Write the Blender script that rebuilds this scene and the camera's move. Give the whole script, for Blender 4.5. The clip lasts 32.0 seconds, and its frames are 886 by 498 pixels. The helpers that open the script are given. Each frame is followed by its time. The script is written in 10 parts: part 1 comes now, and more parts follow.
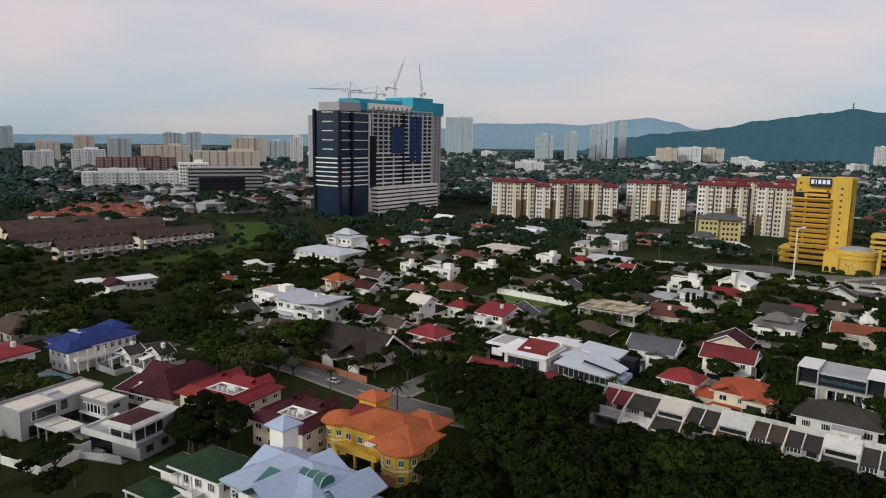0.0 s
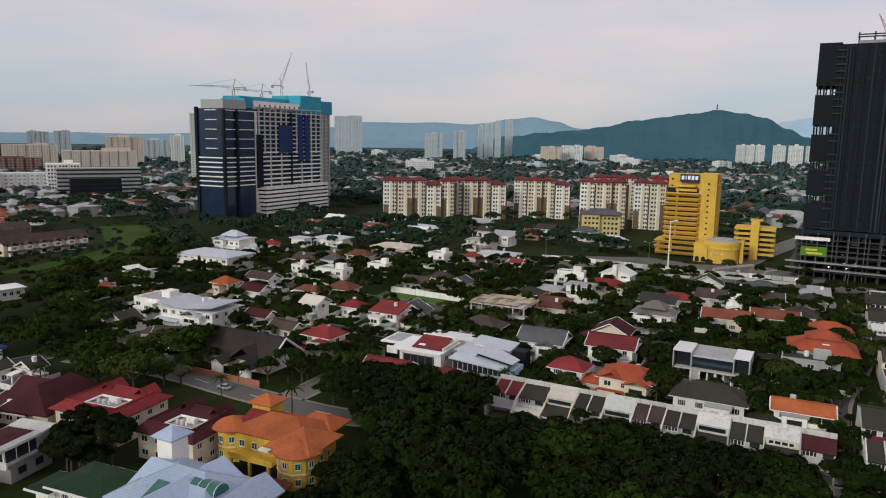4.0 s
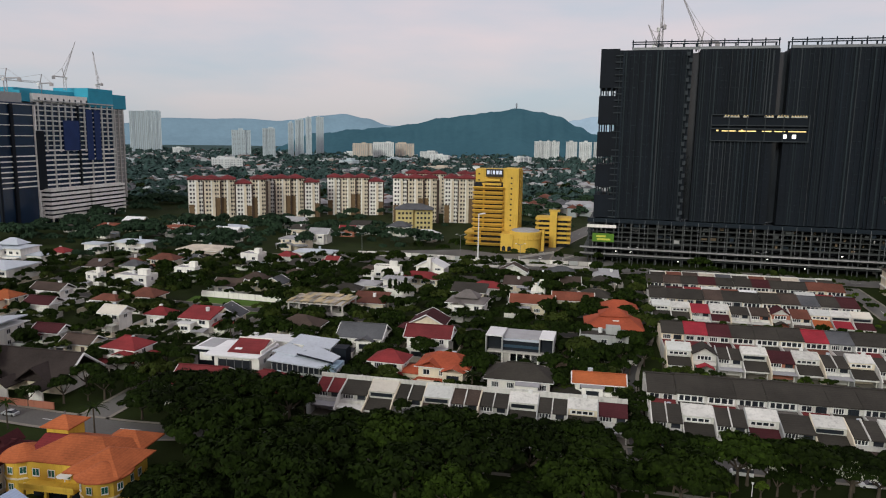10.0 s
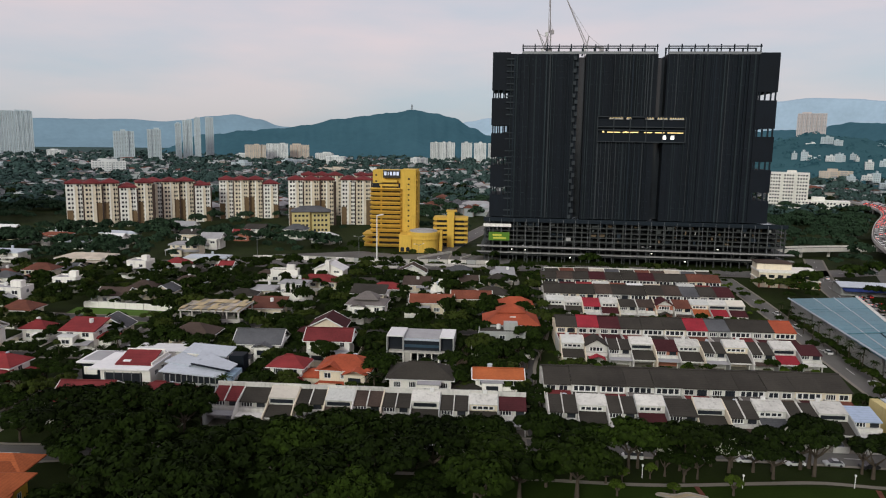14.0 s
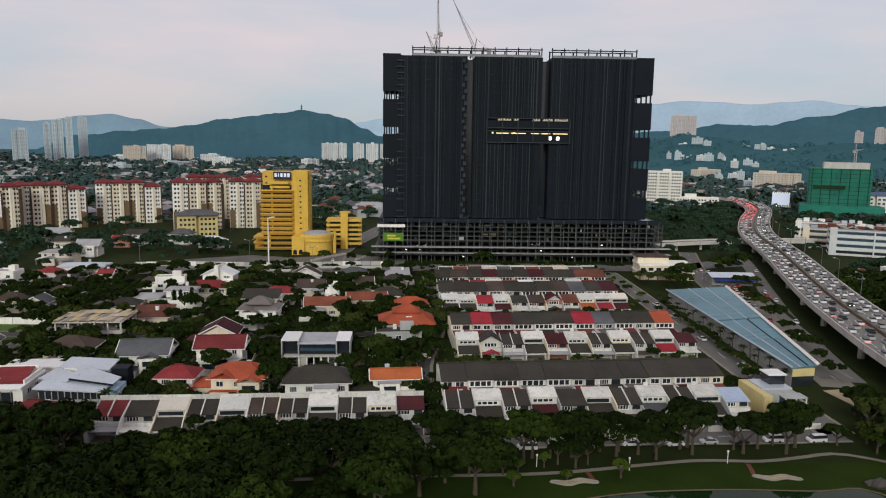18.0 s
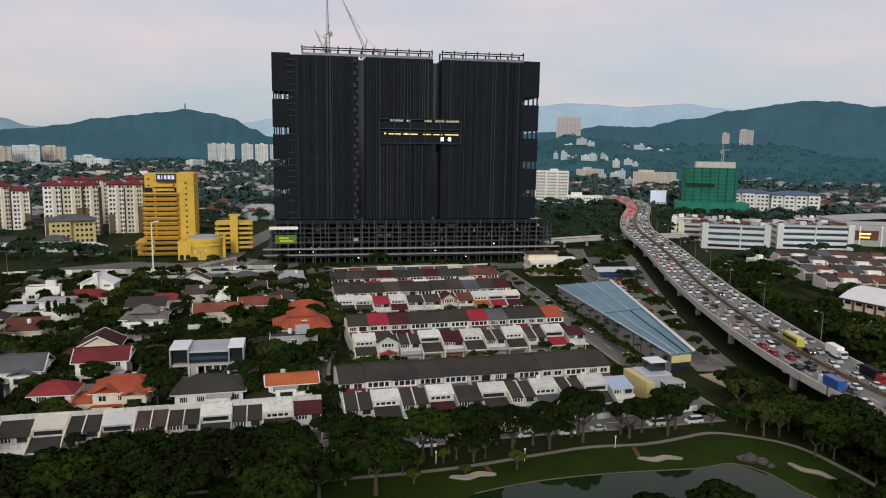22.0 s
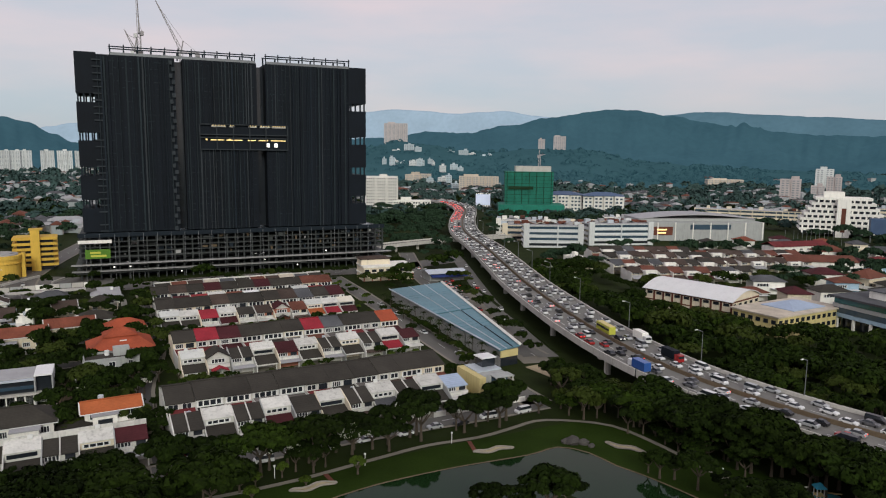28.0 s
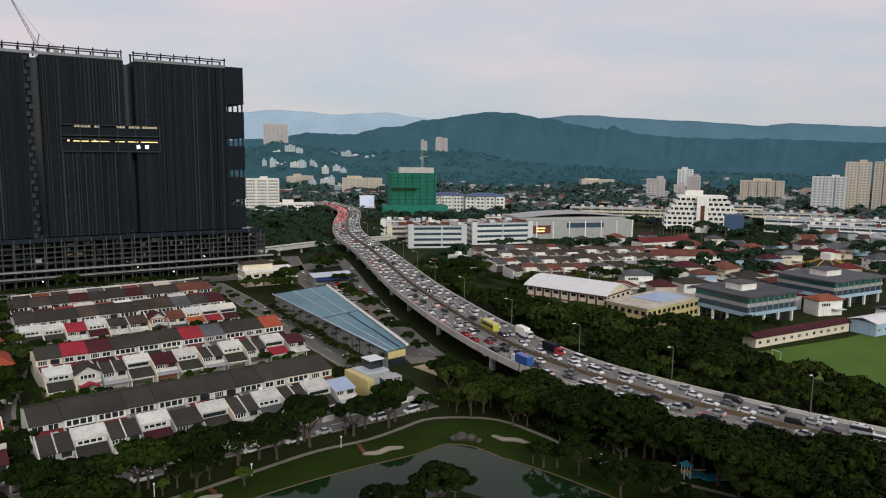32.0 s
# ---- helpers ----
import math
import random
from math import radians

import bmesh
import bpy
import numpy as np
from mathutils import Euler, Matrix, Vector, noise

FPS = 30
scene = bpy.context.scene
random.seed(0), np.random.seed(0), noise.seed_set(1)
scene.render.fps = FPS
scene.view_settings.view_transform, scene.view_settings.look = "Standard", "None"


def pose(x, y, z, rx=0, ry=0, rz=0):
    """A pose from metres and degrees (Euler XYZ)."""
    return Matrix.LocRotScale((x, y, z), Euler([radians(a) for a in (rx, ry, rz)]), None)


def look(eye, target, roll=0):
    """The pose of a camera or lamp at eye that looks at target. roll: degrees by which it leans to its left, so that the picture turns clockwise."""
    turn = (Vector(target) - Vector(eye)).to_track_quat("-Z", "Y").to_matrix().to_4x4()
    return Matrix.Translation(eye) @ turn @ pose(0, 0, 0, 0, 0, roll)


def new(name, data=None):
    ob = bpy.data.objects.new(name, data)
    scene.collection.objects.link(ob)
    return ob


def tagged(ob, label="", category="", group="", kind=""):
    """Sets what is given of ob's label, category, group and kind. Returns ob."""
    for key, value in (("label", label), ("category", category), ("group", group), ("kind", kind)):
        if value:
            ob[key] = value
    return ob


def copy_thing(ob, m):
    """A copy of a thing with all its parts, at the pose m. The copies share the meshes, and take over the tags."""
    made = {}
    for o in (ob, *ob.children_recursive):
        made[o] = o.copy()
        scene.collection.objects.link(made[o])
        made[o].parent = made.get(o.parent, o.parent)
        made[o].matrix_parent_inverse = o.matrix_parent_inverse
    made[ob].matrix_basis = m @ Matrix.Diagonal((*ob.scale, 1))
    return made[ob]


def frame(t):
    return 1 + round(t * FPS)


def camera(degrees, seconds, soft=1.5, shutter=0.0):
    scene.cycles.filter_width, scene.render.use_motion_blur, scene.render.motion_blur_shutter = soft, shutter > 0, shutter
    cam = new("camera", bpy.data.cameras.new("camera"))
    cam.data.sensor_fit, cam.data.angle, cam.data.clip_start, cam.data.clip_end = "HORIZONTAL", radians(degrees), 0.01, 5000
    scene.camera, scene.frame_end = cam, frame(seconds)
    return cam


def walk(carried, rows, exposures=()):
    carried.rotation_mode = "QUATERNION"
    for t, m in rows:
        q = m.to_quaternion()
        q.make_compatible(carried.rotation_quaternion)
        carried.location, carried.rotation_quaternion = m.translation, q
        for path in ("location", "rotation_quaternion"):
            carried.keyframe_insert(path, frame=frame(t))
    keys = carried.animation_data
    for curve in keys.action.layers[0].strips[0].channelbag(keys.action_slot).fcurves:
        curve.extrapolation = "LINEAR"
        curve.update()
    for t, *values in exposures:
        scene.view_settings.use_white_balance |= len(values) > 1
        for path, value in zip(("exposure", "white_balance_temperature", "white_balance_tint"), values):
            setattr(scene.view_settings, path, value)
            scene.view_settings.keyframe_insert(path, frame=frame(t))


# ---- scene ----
cam = camera(64.31, 32.0, soft=1.1)
PATH = [
    (0, pose(0.00, 0.00, 60.00, 80.96, -0.91, 35.85)),
    (1, pose(0.09, -0.16, 59.98, 80.96, -0.93, 33.67)),
    (2, pose(0.17, -0.33, 59.96, 80.98, -0.94, 31.49)),
    (3, pose(0.25, -0.49, 59.95, 80.98, -0.92, 29.28)),
    (3.5, pose(0.28, -0.57, 59.94, 81.00, -0.91, 28.16)),
    (5.5, pose(0.41, -0.89, 59.92, 81.00, -0.94, 23.27)),
    (6, pose(0.43, -0.97, 59.92, 80.99, -0.91, 21.92)),
    (7, pose(0.48, -1.13, 59.92, 80.98, -0.91, 19.24)),
    (8, pose(0.53, -1.29, 59.91, 80.98, -0.94, 16.59)),
    (9, pose(0.57, -1.45, 59.91, 80.99, -0.93, 14.07)),
    (10, pose(0.60, -1.61, 59.92, 81.00, -0.94, 11.95)),
    (11, pose(0.62, -1.77, 59.92, 81.05, -0.89, 9.87)),
    (12, pose(0.64, -1.92, 59.93, 81.10, -0.91, 7.81)),
    (13, pose(0.66, -2.08, 59.94, 81.15, -0.93, 5.74)),
    (14, pose(0.66, -2.24, 59.95, 81.22, -0.87, 3.62)),
    (14.5, pose(0.66, -2.31, 59.96, 81.26, -0.85, 2.52)),
    (16.5, pose(0.65, -2.62, 59.99, 81.37, -0.84, -1.78)),
    (17, pose(0.65, -2.70, 60.00, 81.39, -0.81, -2.89)),
    (18, pose(0.63, -2.85, 60.03, 81.40, -0.83, -5.05)),
    (19, pose(0.60, -3.00, 60.05, 81.43, -0.84, -7.21)),
    (20, pose(0.57, -3.16, 60.08, 81.47, -0.87, -9.34)),
    (21, pose(0.53, -3.31, 60.11, 81.54, -0.85, -11.46)),
    (22, pose(0.49, -3.46, 60.14, 81.57, -0.84, -13.67)),
    (23, pose(0.44, -3.61, 60.17, 81.65, -0.83, -15.93)),
    (24, pose(0.39, -3.76, 60.21, 81.75, -0.79, -18.19)),
    (25, pose(0.32, -3.91, 60.25, 81.90, -0.72, -20.48)),
    (25.5, pose(0.29, -3.98, 60.27, 81.96, -0.71, -21.63)),
    (27.5, pose(0.14, -4.28, 60.36, 82.13, -0.67, -26.23)),
    (28, pose(0.10, -4.35, 60.38, 82.19, -0.65, -27.41)),
    (29, pose(0.01, -4.50, 60.43, 82.27, -0.64, -29.75)),
    (30, pose(-0.08, -4.64, 60.48, 82.34, -0.63, -32.15)),
    (31, pose(-0.18, -4.79, 60.54, 82.39, -0.57, -34.52)),
    (32, pose(-0.29, -4.93, 60.59, 82.40, -0.61, -36.82)),
]
walk(cam, PATH)

# ---- world and light ----
world = bpy.data.worlds.new("dusk")
scene.world = world
world.use_nodes = True
wn, wl = world.node_tree.nodes, world.node_tree.links
wn.clear()
SUN_EL, SUN_ROT = radians(24), radians(196)
sky = wn.new("ShaderNodeTexSky")
sky.sky_type, sky.sun_disc, sky.sun_elevation, sky.sun_rotation = "NISHITA", False, SUN_EL, SUN_ROT
coord = wn.new("ShaderNodeTexCoord")
sep = wn.new("ShaderNodeSeparateXYZ")
wl.new(coord.outputs["Generated"], sep.inputs[0])
ramp = wn.new("ShaderNodeValToRGB")
wl.new(sep.outputs["Z"], ramp.inputs[0])
cr = ramp.color_ramp
cr.elements[0].position, cr.elements[0].color = 0.0, (0.42, 0.48, 0.52, 1)
cr.elements[1].position, cr.elements[1].color = 1.0, (0.57, 0.56, 0.60, 1)
for p, c in ((0.05, (0.50, 0.535, 0.575, 1)), (0.13, (0.60, 0.585, 0.615, 1)), (0.30, (0.66, 0.61, 0.645, 1))):
    cr.elements.new(p).color = c
stretch = wn.new("ShaderNodeMapping")
stretch.inputs["Scale"].default_value = (1.6, 1.6, 7.0)
wl.new(coord.outputs["Generated"], stretch.inputs[0])
cloud = wn.new("ShaderNodeTexNoise")
cloud.inputs["Scale"].default_value, cloud.inputs["Detail"].default_value = 1.7, 6
wl.new(stretch.outputs[0], cloud.inputs["Vector"])
cramp = wn.new("ShaderNodeValToRGB")
cramp.color_ramp.elements[0].position, cramp.color_ramp.elements[0].color = 0.36, (0.88, 0.945, 1.0, 1)
cramp.color_ramp.elements[1].position, cramp.color_ramp.elements[1].color = 0.66, (1.19, 1.03, 1.01, 1)
wl.new(cloud.outputs["Fac"], cramp.inputs[0])
mul = wn.new("ShaderNodeMix")
mul.data_type, mul.blend_type = "RGBA", "MULTIPLY"
mul.inputs["Factor"].default_value = 1.0
wl.new(ramp.outputs[0], mul.inputs["A"])
wl.new(cramp.outputs[0], mul.inputs["B"])
bg1, bg2, both, wout = (wn.new(k) for k in ("ShaderNodeBackground", "ShaderNodeBackground", "ShaderNodeAddShader", "ShaderNodeOutputWorld"))
wl.new(mul.outputs["Result"], bg1.inputs[0])
wl.new(sky.outputs[0], bg2.inputs[0])
bg1.inputs[1].default_value, bg2.inputs[1].default_value = 0.95, 0.012
wl.new(bg1.outputs[0], both.inputs[0])
wl.new(bg2.outputs[0], both.inputs[1])
wl.new(both.outputs[0], wout.inputs[0])
sun = new("sun", bpy.data.lights.new("sun", "SUN"))
sun.data.energy, sun.data.angle, sun.data.color = 1.65, radians(16), (0.945, 0.965, 0.865)
sun.matrix_world = look((0, 0, 200), Vector((0, 0, 200)) - 100 * Vector((math.sin(SUN_ROT) * math.cos(SUN_EL), math.cos(SUN_ROT) * math.cos(SUN_EL), math.sin(SUN_EL))))


# ---- materials ----
MATS = {}


def mat(name, rgb, rough=0.8, var=0.25, big=0.25, fine=3.0, bump=0.15, metal=0.0, courses=0.0, streaks=0.0, each=0.12, spec=0.35):
    m = bpy.data.materials.new(name)
    m.use_nodes = True
    n, l = m.node_tree.nodes, m.node_tree.links
    b = n["Principled BSDF"]
    b.inputs["Roughness"].default_value, b.inputs["Metallic"].default_value = rough, metal
    b.inputs["Specular IOR Level"].default_value = spec
    geo = n.new("ShaderNodeNewGeometry")
    info = n.new("ShaderNodeObjectInfo")

    def noise_of(scale, detail, squash=None):
        t = n.new("ShaderNodeTexNoise")
        t.inputs["Scale"].default_value, t.inputs["Detail"].default_value = scale, detail
        if squash:
            mp = n.new("ShaderNodeMapping")
            mp.inputs["Scale"].default_value = squash
            l.new(geo.outputs["Position"], mp.inputs[0])
            l.new(mp.outputs[0], t.inputs["Vector"])
        else:
            l.new(geo.outputs["Position"], t.inputs["Vector"])
        return t.outputs["Fac"]

    def arith(op, a, c):
        t = n.new("ShaderNodeMath")
        t.operation = op
        for k, v in ((0, a), (1, c)):
            if isinstance(v, (int, float)):
                t.inputs[k].default_value = v
            else:
                l.new(v, t.inputs[k])
        return t.outputs[0]

    n1, n2 = noise_of(big, 3), noise_of(fine, 5)
    level = arith("ADD", arith("MULTIPLY", n1, var * 2.4), arith("MULTIPLY", n2, var * 1.6))
    level = arith("ADD", level, 1 - var * 2.0)
    level = arith("ADD", level, arith("MULTIPLY", arith("SUBTRACT", info.outputs["Random"], 0.5), each * 2))
    height = n2
    if streaks:
        st = noise_of(1.0, 4, (1.3, 1.3, 0.12))
        level = arith("SUBTRACT", level, arith("MULTIPLY", arith("MAXIMUM", arith("SUBTRACT", st, 0.52), 0), streaks * 4))
    if courses:
        w = n.new("ShaderNodeTexWave")
        w.wave_type, w.bands_direction, w.wave_profile = "BANDS", "Z", "SAW"
        w.inputs["Scale"].default_value = courses
        w.inputs["Distortion"].default_value = 0.4
        l.new(geo.outputs["Position"], w.inputs["Vector"])
        level = arith("ADD", level, arith("MULTIPLY", arith("SUBTRACT", w.outputs["Fac"], 0.5), 0.18))
        height = arith("ADD", n2, w.outputs["Fac"])
    level = arith("MAXIMUM", level, 0.15)
    mix = n.new("ShaderNodeMix")
    mix.data_type, mix.blend_type = "RGBA", "MULTIPLY"
    mix.inputs["Factor"].default_value = 1.0
    mix.inputs["A"].default_value = (*rgb, 1)
    comb = n.new("ShaderNodeCombineColor")
    for k in range(3):
        l.new(level, comb.inputs[k])
    l.new(comb.outputs[0], mix.inputs["B"])
    l.new(mix.outputs["Result"], b.inputs["Base Color"])
    if bump:
        bp = n.new("ShaderNodeBump")
        bp.inputs["Strength"].default_value, bp.inputs["Distance"].default_value = bump, 0.1
        l.new(height, bp.inputs["Height"])
        l.new(bp.outputs[0], b.inputs["Normal"])
    MATS[name] = m
    return m


def glow(name, rgb, strength):
    m = mat(name, rgb, 0.5, 0.05, bump=0)
    b = m.node_tree.nodes["Principled BSDF"]
    b.inputs["Emission Color"].default_value, b.inputs["Emission Strength"].default_value = (*rgb, 1), strength
    return m


ROOF = dict(rough=0.85, var=0.40, big=0.2, fine=2.2, bump=0.35, courses=1.6, each=0.14, spec=0.2)
for nm, c in dict(red=(0.21, 0.030, 0.032), crimson=(0.145, 0.026, 0.028), maroon=(0.058, 0.014, 0.017), vermilion=(0.34, 0.075, 0.036), orange=(0.36, 0.10, 0.036),
                  rust=(0.14, 0.052, 0.035), brown=(0.068, 0.048, 0.039), charcoal=(0.040, 0.036, 0.030), slate=(0.085, 0.088, 0.095), blue=(0.022, 0.042, 0.165),
                  sand=(0.50, 0.44, 0.36), green=(0.013, 0.036, 0.015)).items():
    mat("roof_" + nm, c, **ROOF)
mat("roof_metal", (0.50, 0.55, 0.60), 0.45, 0.12, 0.15, 1.2, 0.1, 0.25, streaks=0.15)
mat("roof_paleblue", (0.34, 0.42, 0.55), 0.5, 0.14, 0.15, 1.2, 0.2, 0.1, courses=1.6, streaks=0.15)
mat("roof_white", (0.75, 0.75, 0.75), 0.6, 0.1, streaks=0.1)
mat("roof_cream", (0.62, 0.58, 0.50), 0.8, 0.12, streaks=0.1)
mat("roof_grey", (0.34, 0.34, 0.35), 0.85, 0.2, 0.3)
mat("roof_sport", (0.105, 0.225, 0.275), 0.5, 0.30, 0.05, 0.8, 0.1, 0.1, streaks=0.2)
for nm, c in dict(white=(0.83, 0.81, 0.75), cream=(0.70, 0.62, 0.48), grey=(0.36, 0.37, 0.36), brick=(0.36, 0.14, 0.09), yellow=(0.62, 0.40, 0.05), ochre=(0.60, 0.34, 0.02),
                  paleyellow=(0.62, 0.52, 0.24), paleblue=(0.36, 0.50, 0.62)).items():
    mat("wall_" + nm, c, 0.85, 0.13, 0.3, 4.0, 0.06, streaks=0.22, each=0.08)
mat("concrete", (0.30, 0.30, 0.29), 0.9, 0.2, 0.2, 3, 0.2, streaks=0.2)
mat("pale_concrete", (0.50, 0.48, 0.44), 0.9, 0.18, 0.2, 3, 0.2, streaks=0.2)
mat("dark_cladding", (0.0045, 0.0080, 0.0132), 0.7, 0.25, 0.08, 1.5, 0.05, 0.0, streaks=0.25, spec=0.2)
mat("balcony_grey", (0.034, 0.042, 0.048), 0.75, 0.25, 0.3, 2, 0.05, spec=0.2)
mat("fin_grey", (0.017, 0.026, 0.031), 0.7, 0.3, 0.1, 2, 0.05, spec=0.2)
mat("dark_fin", (0.0095, 0.0165, 0.0240), 0.65, 0.25, 0.1, 2, 0.05, 0.1, spec=0.2)
mat("navy_panel", (0.012, 0.026, 0.055), 0.2, 0.3, 0.1, 2, 0.02, spec=0.5)
mat("teal_screen", (0.03, 0.30, 0.42), 0.7, 0.15, 0.2, 2, 0.1)
mat("green_net", (0.018, 0.17, 0.12), 0.9, 0.25, 0.12, 2, 0.2, streaks=0.3)
mat("dark_glass", (0.02, 0.024, 0.03), 0.12, 0.2, 0.3, 1, 0.02, spec=0.6)
mat("blue_glass", (0.04, 0.07, 0.10), 0.12, 0.2, 0.3, 1, 0.02, spec=0.6)
mat("green_glass", (0.02, 0.11, 0.09), 0.15, 0.2, 0.3, 1, 0.02, spec=0.6)
mat("frame_white", (0.72, 0.72, 0.70), 0.6, 0.08, bump=0)
mat("podium_steel", (0.036, 0.041, 0.040), 0.7, 0.25, bump=0.05)
# off-white walls, slightly cool: distance haze mixed into the colour
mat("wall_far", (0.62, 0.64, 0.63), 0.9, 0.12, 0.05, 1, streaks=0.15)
mat("wall_rose", (0.47, 0.42, 0.41), 0.9, 0.12, 0.05, 1, streaks=0.15)
mat("wall_fawn", (0.58, 0.50, 0.41), 0.9, 0.12, 0.05, 1, streaks=0.15)
# house walls of the plain, dulled: haze lowers their contrast in the base colour
mat("wall_plain", (0.36, 0.39, 0.40), 0.9, 0.15, 0.05, 1)
mat("wall_plain_warm", (0.34, 0.31, 0.28), 0.9, 0.15, 0.05, 1)
# far window panes, paled by haze painted into their colour
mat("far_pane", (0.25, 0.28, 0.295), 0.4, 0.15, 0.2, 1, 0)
mat("wall_stain", (0.16, 0.105, 0.055), 0.9, 0.2, 0.2, 2, 0.05, streaks=0.3)
mat("navy_net", (0.014, 0.036, 0.125), 0.8, 0.25, 0.15, 2, 0.1)
mat("deck_concrete", (0.20, 0.195, 0.18), 0.9, 0.2, 0.06, 1.5, 0.15)
# blue-grey far walls: the haze is in the base colour
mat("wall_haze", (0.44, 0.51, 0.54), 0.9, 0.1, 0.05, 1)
mat("steel", (0.20, 0.21, 0.22), 0.5, 0.15, bump=0.05, metal=0.6)
mat("crane_paint", (0.36, 0.34, 0.34), 0.6, 0.15, bump=0)
mat("asphalt", (0.070, 0.067, 0.062), 0.9, 0.22, 0.1, 2.5, 0.2)
mat("pale_asphalt", (0.135, 0.130, 0.120), 0.9, 0.2, 0.08, 2, 0.2)
mat("paving", (0.22, 0.20, 0.165), 0.9, 0.2, 0.2, 2.5, 0.2)
mat("road_paint", (0.62, 0.62, 0.60), 0.8, 0.2, bump=0)
mat("sand_fill", (0.40, 0.33, 0.21), 0.95, 0.15, 0.5, 5, 0.3)
mat("earth", (0.13, 0.095, 0.06), 0.95, 0.3, 0.3, 3, 0.4)
mat("lawn_grass", (0.019, 0.035, 0.005), 0.95, 0.35, 0.10, 2.0, 0.4, spec=0.05)
mat("meadow_grass", (0.040, 0.074, 0.015), 0.95, 0.35, 0.07, 1.2, 0.4, spec=0.05)
mat("frame_concrete", (0.56, 0.57, 0.54), 0.9, 0.2, 0.2, 3, 0.15, streaks=0.2)
mat("grass", (0.017, 0.026, 0.005), 0.95, 0.4, 0.12, 2.5, 0.5, spec=0.1)
mat("field_grass", (0.075, 0.14, 0.025), 0.95, 0.2, 0.06, 1.5, 0.3, spec=0.1)
mat("bark", (0.07, 0.055, 0.04), 0.95, 0.3, 1, 8, 0.5)
for k, c in enumerate(((0.0085, 0.0165, 0.0023), (0.0122, 0.0228, 0.0029), (0.0078, 0.0145, 0.0025), (0.034, 0.055, 0.008))):
    lm = mat("leaf_%d" % k, c, 0.8, 0.35, 0.3, 2.2, 0.0, each=0.4, spec=0.06)
    ln, ll = lm.node_tree.nodes, lm.node_tree.links
    lg, lc = ln.new("ShaderNodeNewGeometry"), ln.new("ShaderNodeValToRGB")
    lc.color_ramp.elements[0].color, lc.color_ramp.elements[1].color = (0.62, 0.62, 0.62, 1), (1.5, 1.45, 1.25, 1)
    lx = ln.new("ShaderNodeMix")
    lx.data_type, lx.blend_type = "RGBA", "MULTIPLY"
    lx.inputs["Factor"].default_value = 1.0
    ll.new(lg.outputs["Random Per Island"], lc.inputs[0])
    ll.new(lm.node_tree.nodes["Principled BSDF"].inputs["Base Color"].links[0].from_socket, lx.inputs["A"])
    ll.new(lc.outputs[0], lx.inputs["B"])
    ll.new(lx.outputs["Result"], lm.node_tree.nodes["Principled BSDF"].inputs["Base Color"])
# crowns of the middle distance, teal: thin haze put into the leaf colour
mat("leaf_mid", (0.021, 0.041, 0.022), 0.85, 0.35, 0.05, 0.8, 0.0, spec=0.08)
mat("leaf_olive", (0.026, 0.038, 0.005), 0.8, 0.35, 0.3, 2.2, 0.0, spec=0.12)
# farthest crowns, paler and bluer: haze put into the leaf colour
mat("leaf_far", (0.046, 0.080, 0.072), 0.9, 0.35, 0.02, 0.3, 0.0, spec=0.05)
mat("pool", (0.06, 0.35, 0.50), 0.1, 0.1, bump=0.05)
mat("rubber", (0.02, 0.02, 0.02), 0.8, 0.1, bump=0)
for nm, c in dict(white=(0.72, 0.72, 0.72), silver=(0.40, 0.41, 0.42), black=(0.02, 0.02, 0.022), grey=(0.13, 0.13, 0.14), red=(0.35, 0.02, 0.02), blue=(0.03, 0.10, 0.35), yellow=(0.55, 0.55, 0.08), orange=(0.55, 0.16, 0.03)).items():
    mat("car_" + nm, c, 0.3, 0.06, 0.5, 4, 0, 0.1, spec=0.5, each=0.05)
glow("lamp_warm", (1.0, 0.72, 0.30), 1.0)
glow("lamp_white", (1.0, 0.96, 0.88), 2.0)
glow("lamp_red", (1.0, 0.05, 0.04), 1.2)
glow("sign_green", (0.07, 0.17, 0.012), 0.05)
mat("roof_umber", (0.036, 0.028, 0.025), **ROOF)
mat("roof_taupe", (0.15, 0.135, 0.128), **ROOF)
mat("leaf_silver", (0.10, 0.125, 0.085), 0.85, 0.3, 0.3, 2.2, 0.0, spec=0.05)
mat("plank", (0.46, 0.37, 0.22), 0.9, 0.3, 0.4, 3, 0.2)
mat("roof_cerise", (0.27, 0.024, 0.036), **ROOF)
mat("roof_terracotta", (0.22, 0.070, 0.042), **ROOF)
mat("brick_far", (0.17, 0.085, 0.062), 0.9, 0.15, 0.1, 1, 0.05)
mat("wall_aged", (0.60, 0.59, 0.55), 0.88, 0.22, 0.3, 3.0, 0.08, streaks=0.35, each=0.12)
mat("wall_office", (0.68, 0.44, 0.075), 0.85, 0.13, 0.3, 4.0, 0.06, streaks=0.22, each=0.08)
mat("blossom", (0.42, 0.42, 0.36), 0.8, 0.2, 0.5, 3, 0.0)
mat("rock", (0.07, 0.065, 0.058), 0.9, 0.35, 0.5, 3, 0.5)
mat("roof_steelblue", (0.055, 0.10, 0.19), 0.6, 0.15, streaks=0.1)
glow("sign_white", (0.62, 0.68, 0.85), 0.25)
mat("sign_black", (0.02, 0.02, 0.02), 0.4, 0.1, bump=0)
mat("lake_water", (0.008, 0.022, 0.007), 0.05, 0.25, 0.05, 0.6, 0.03, spec=0.14)

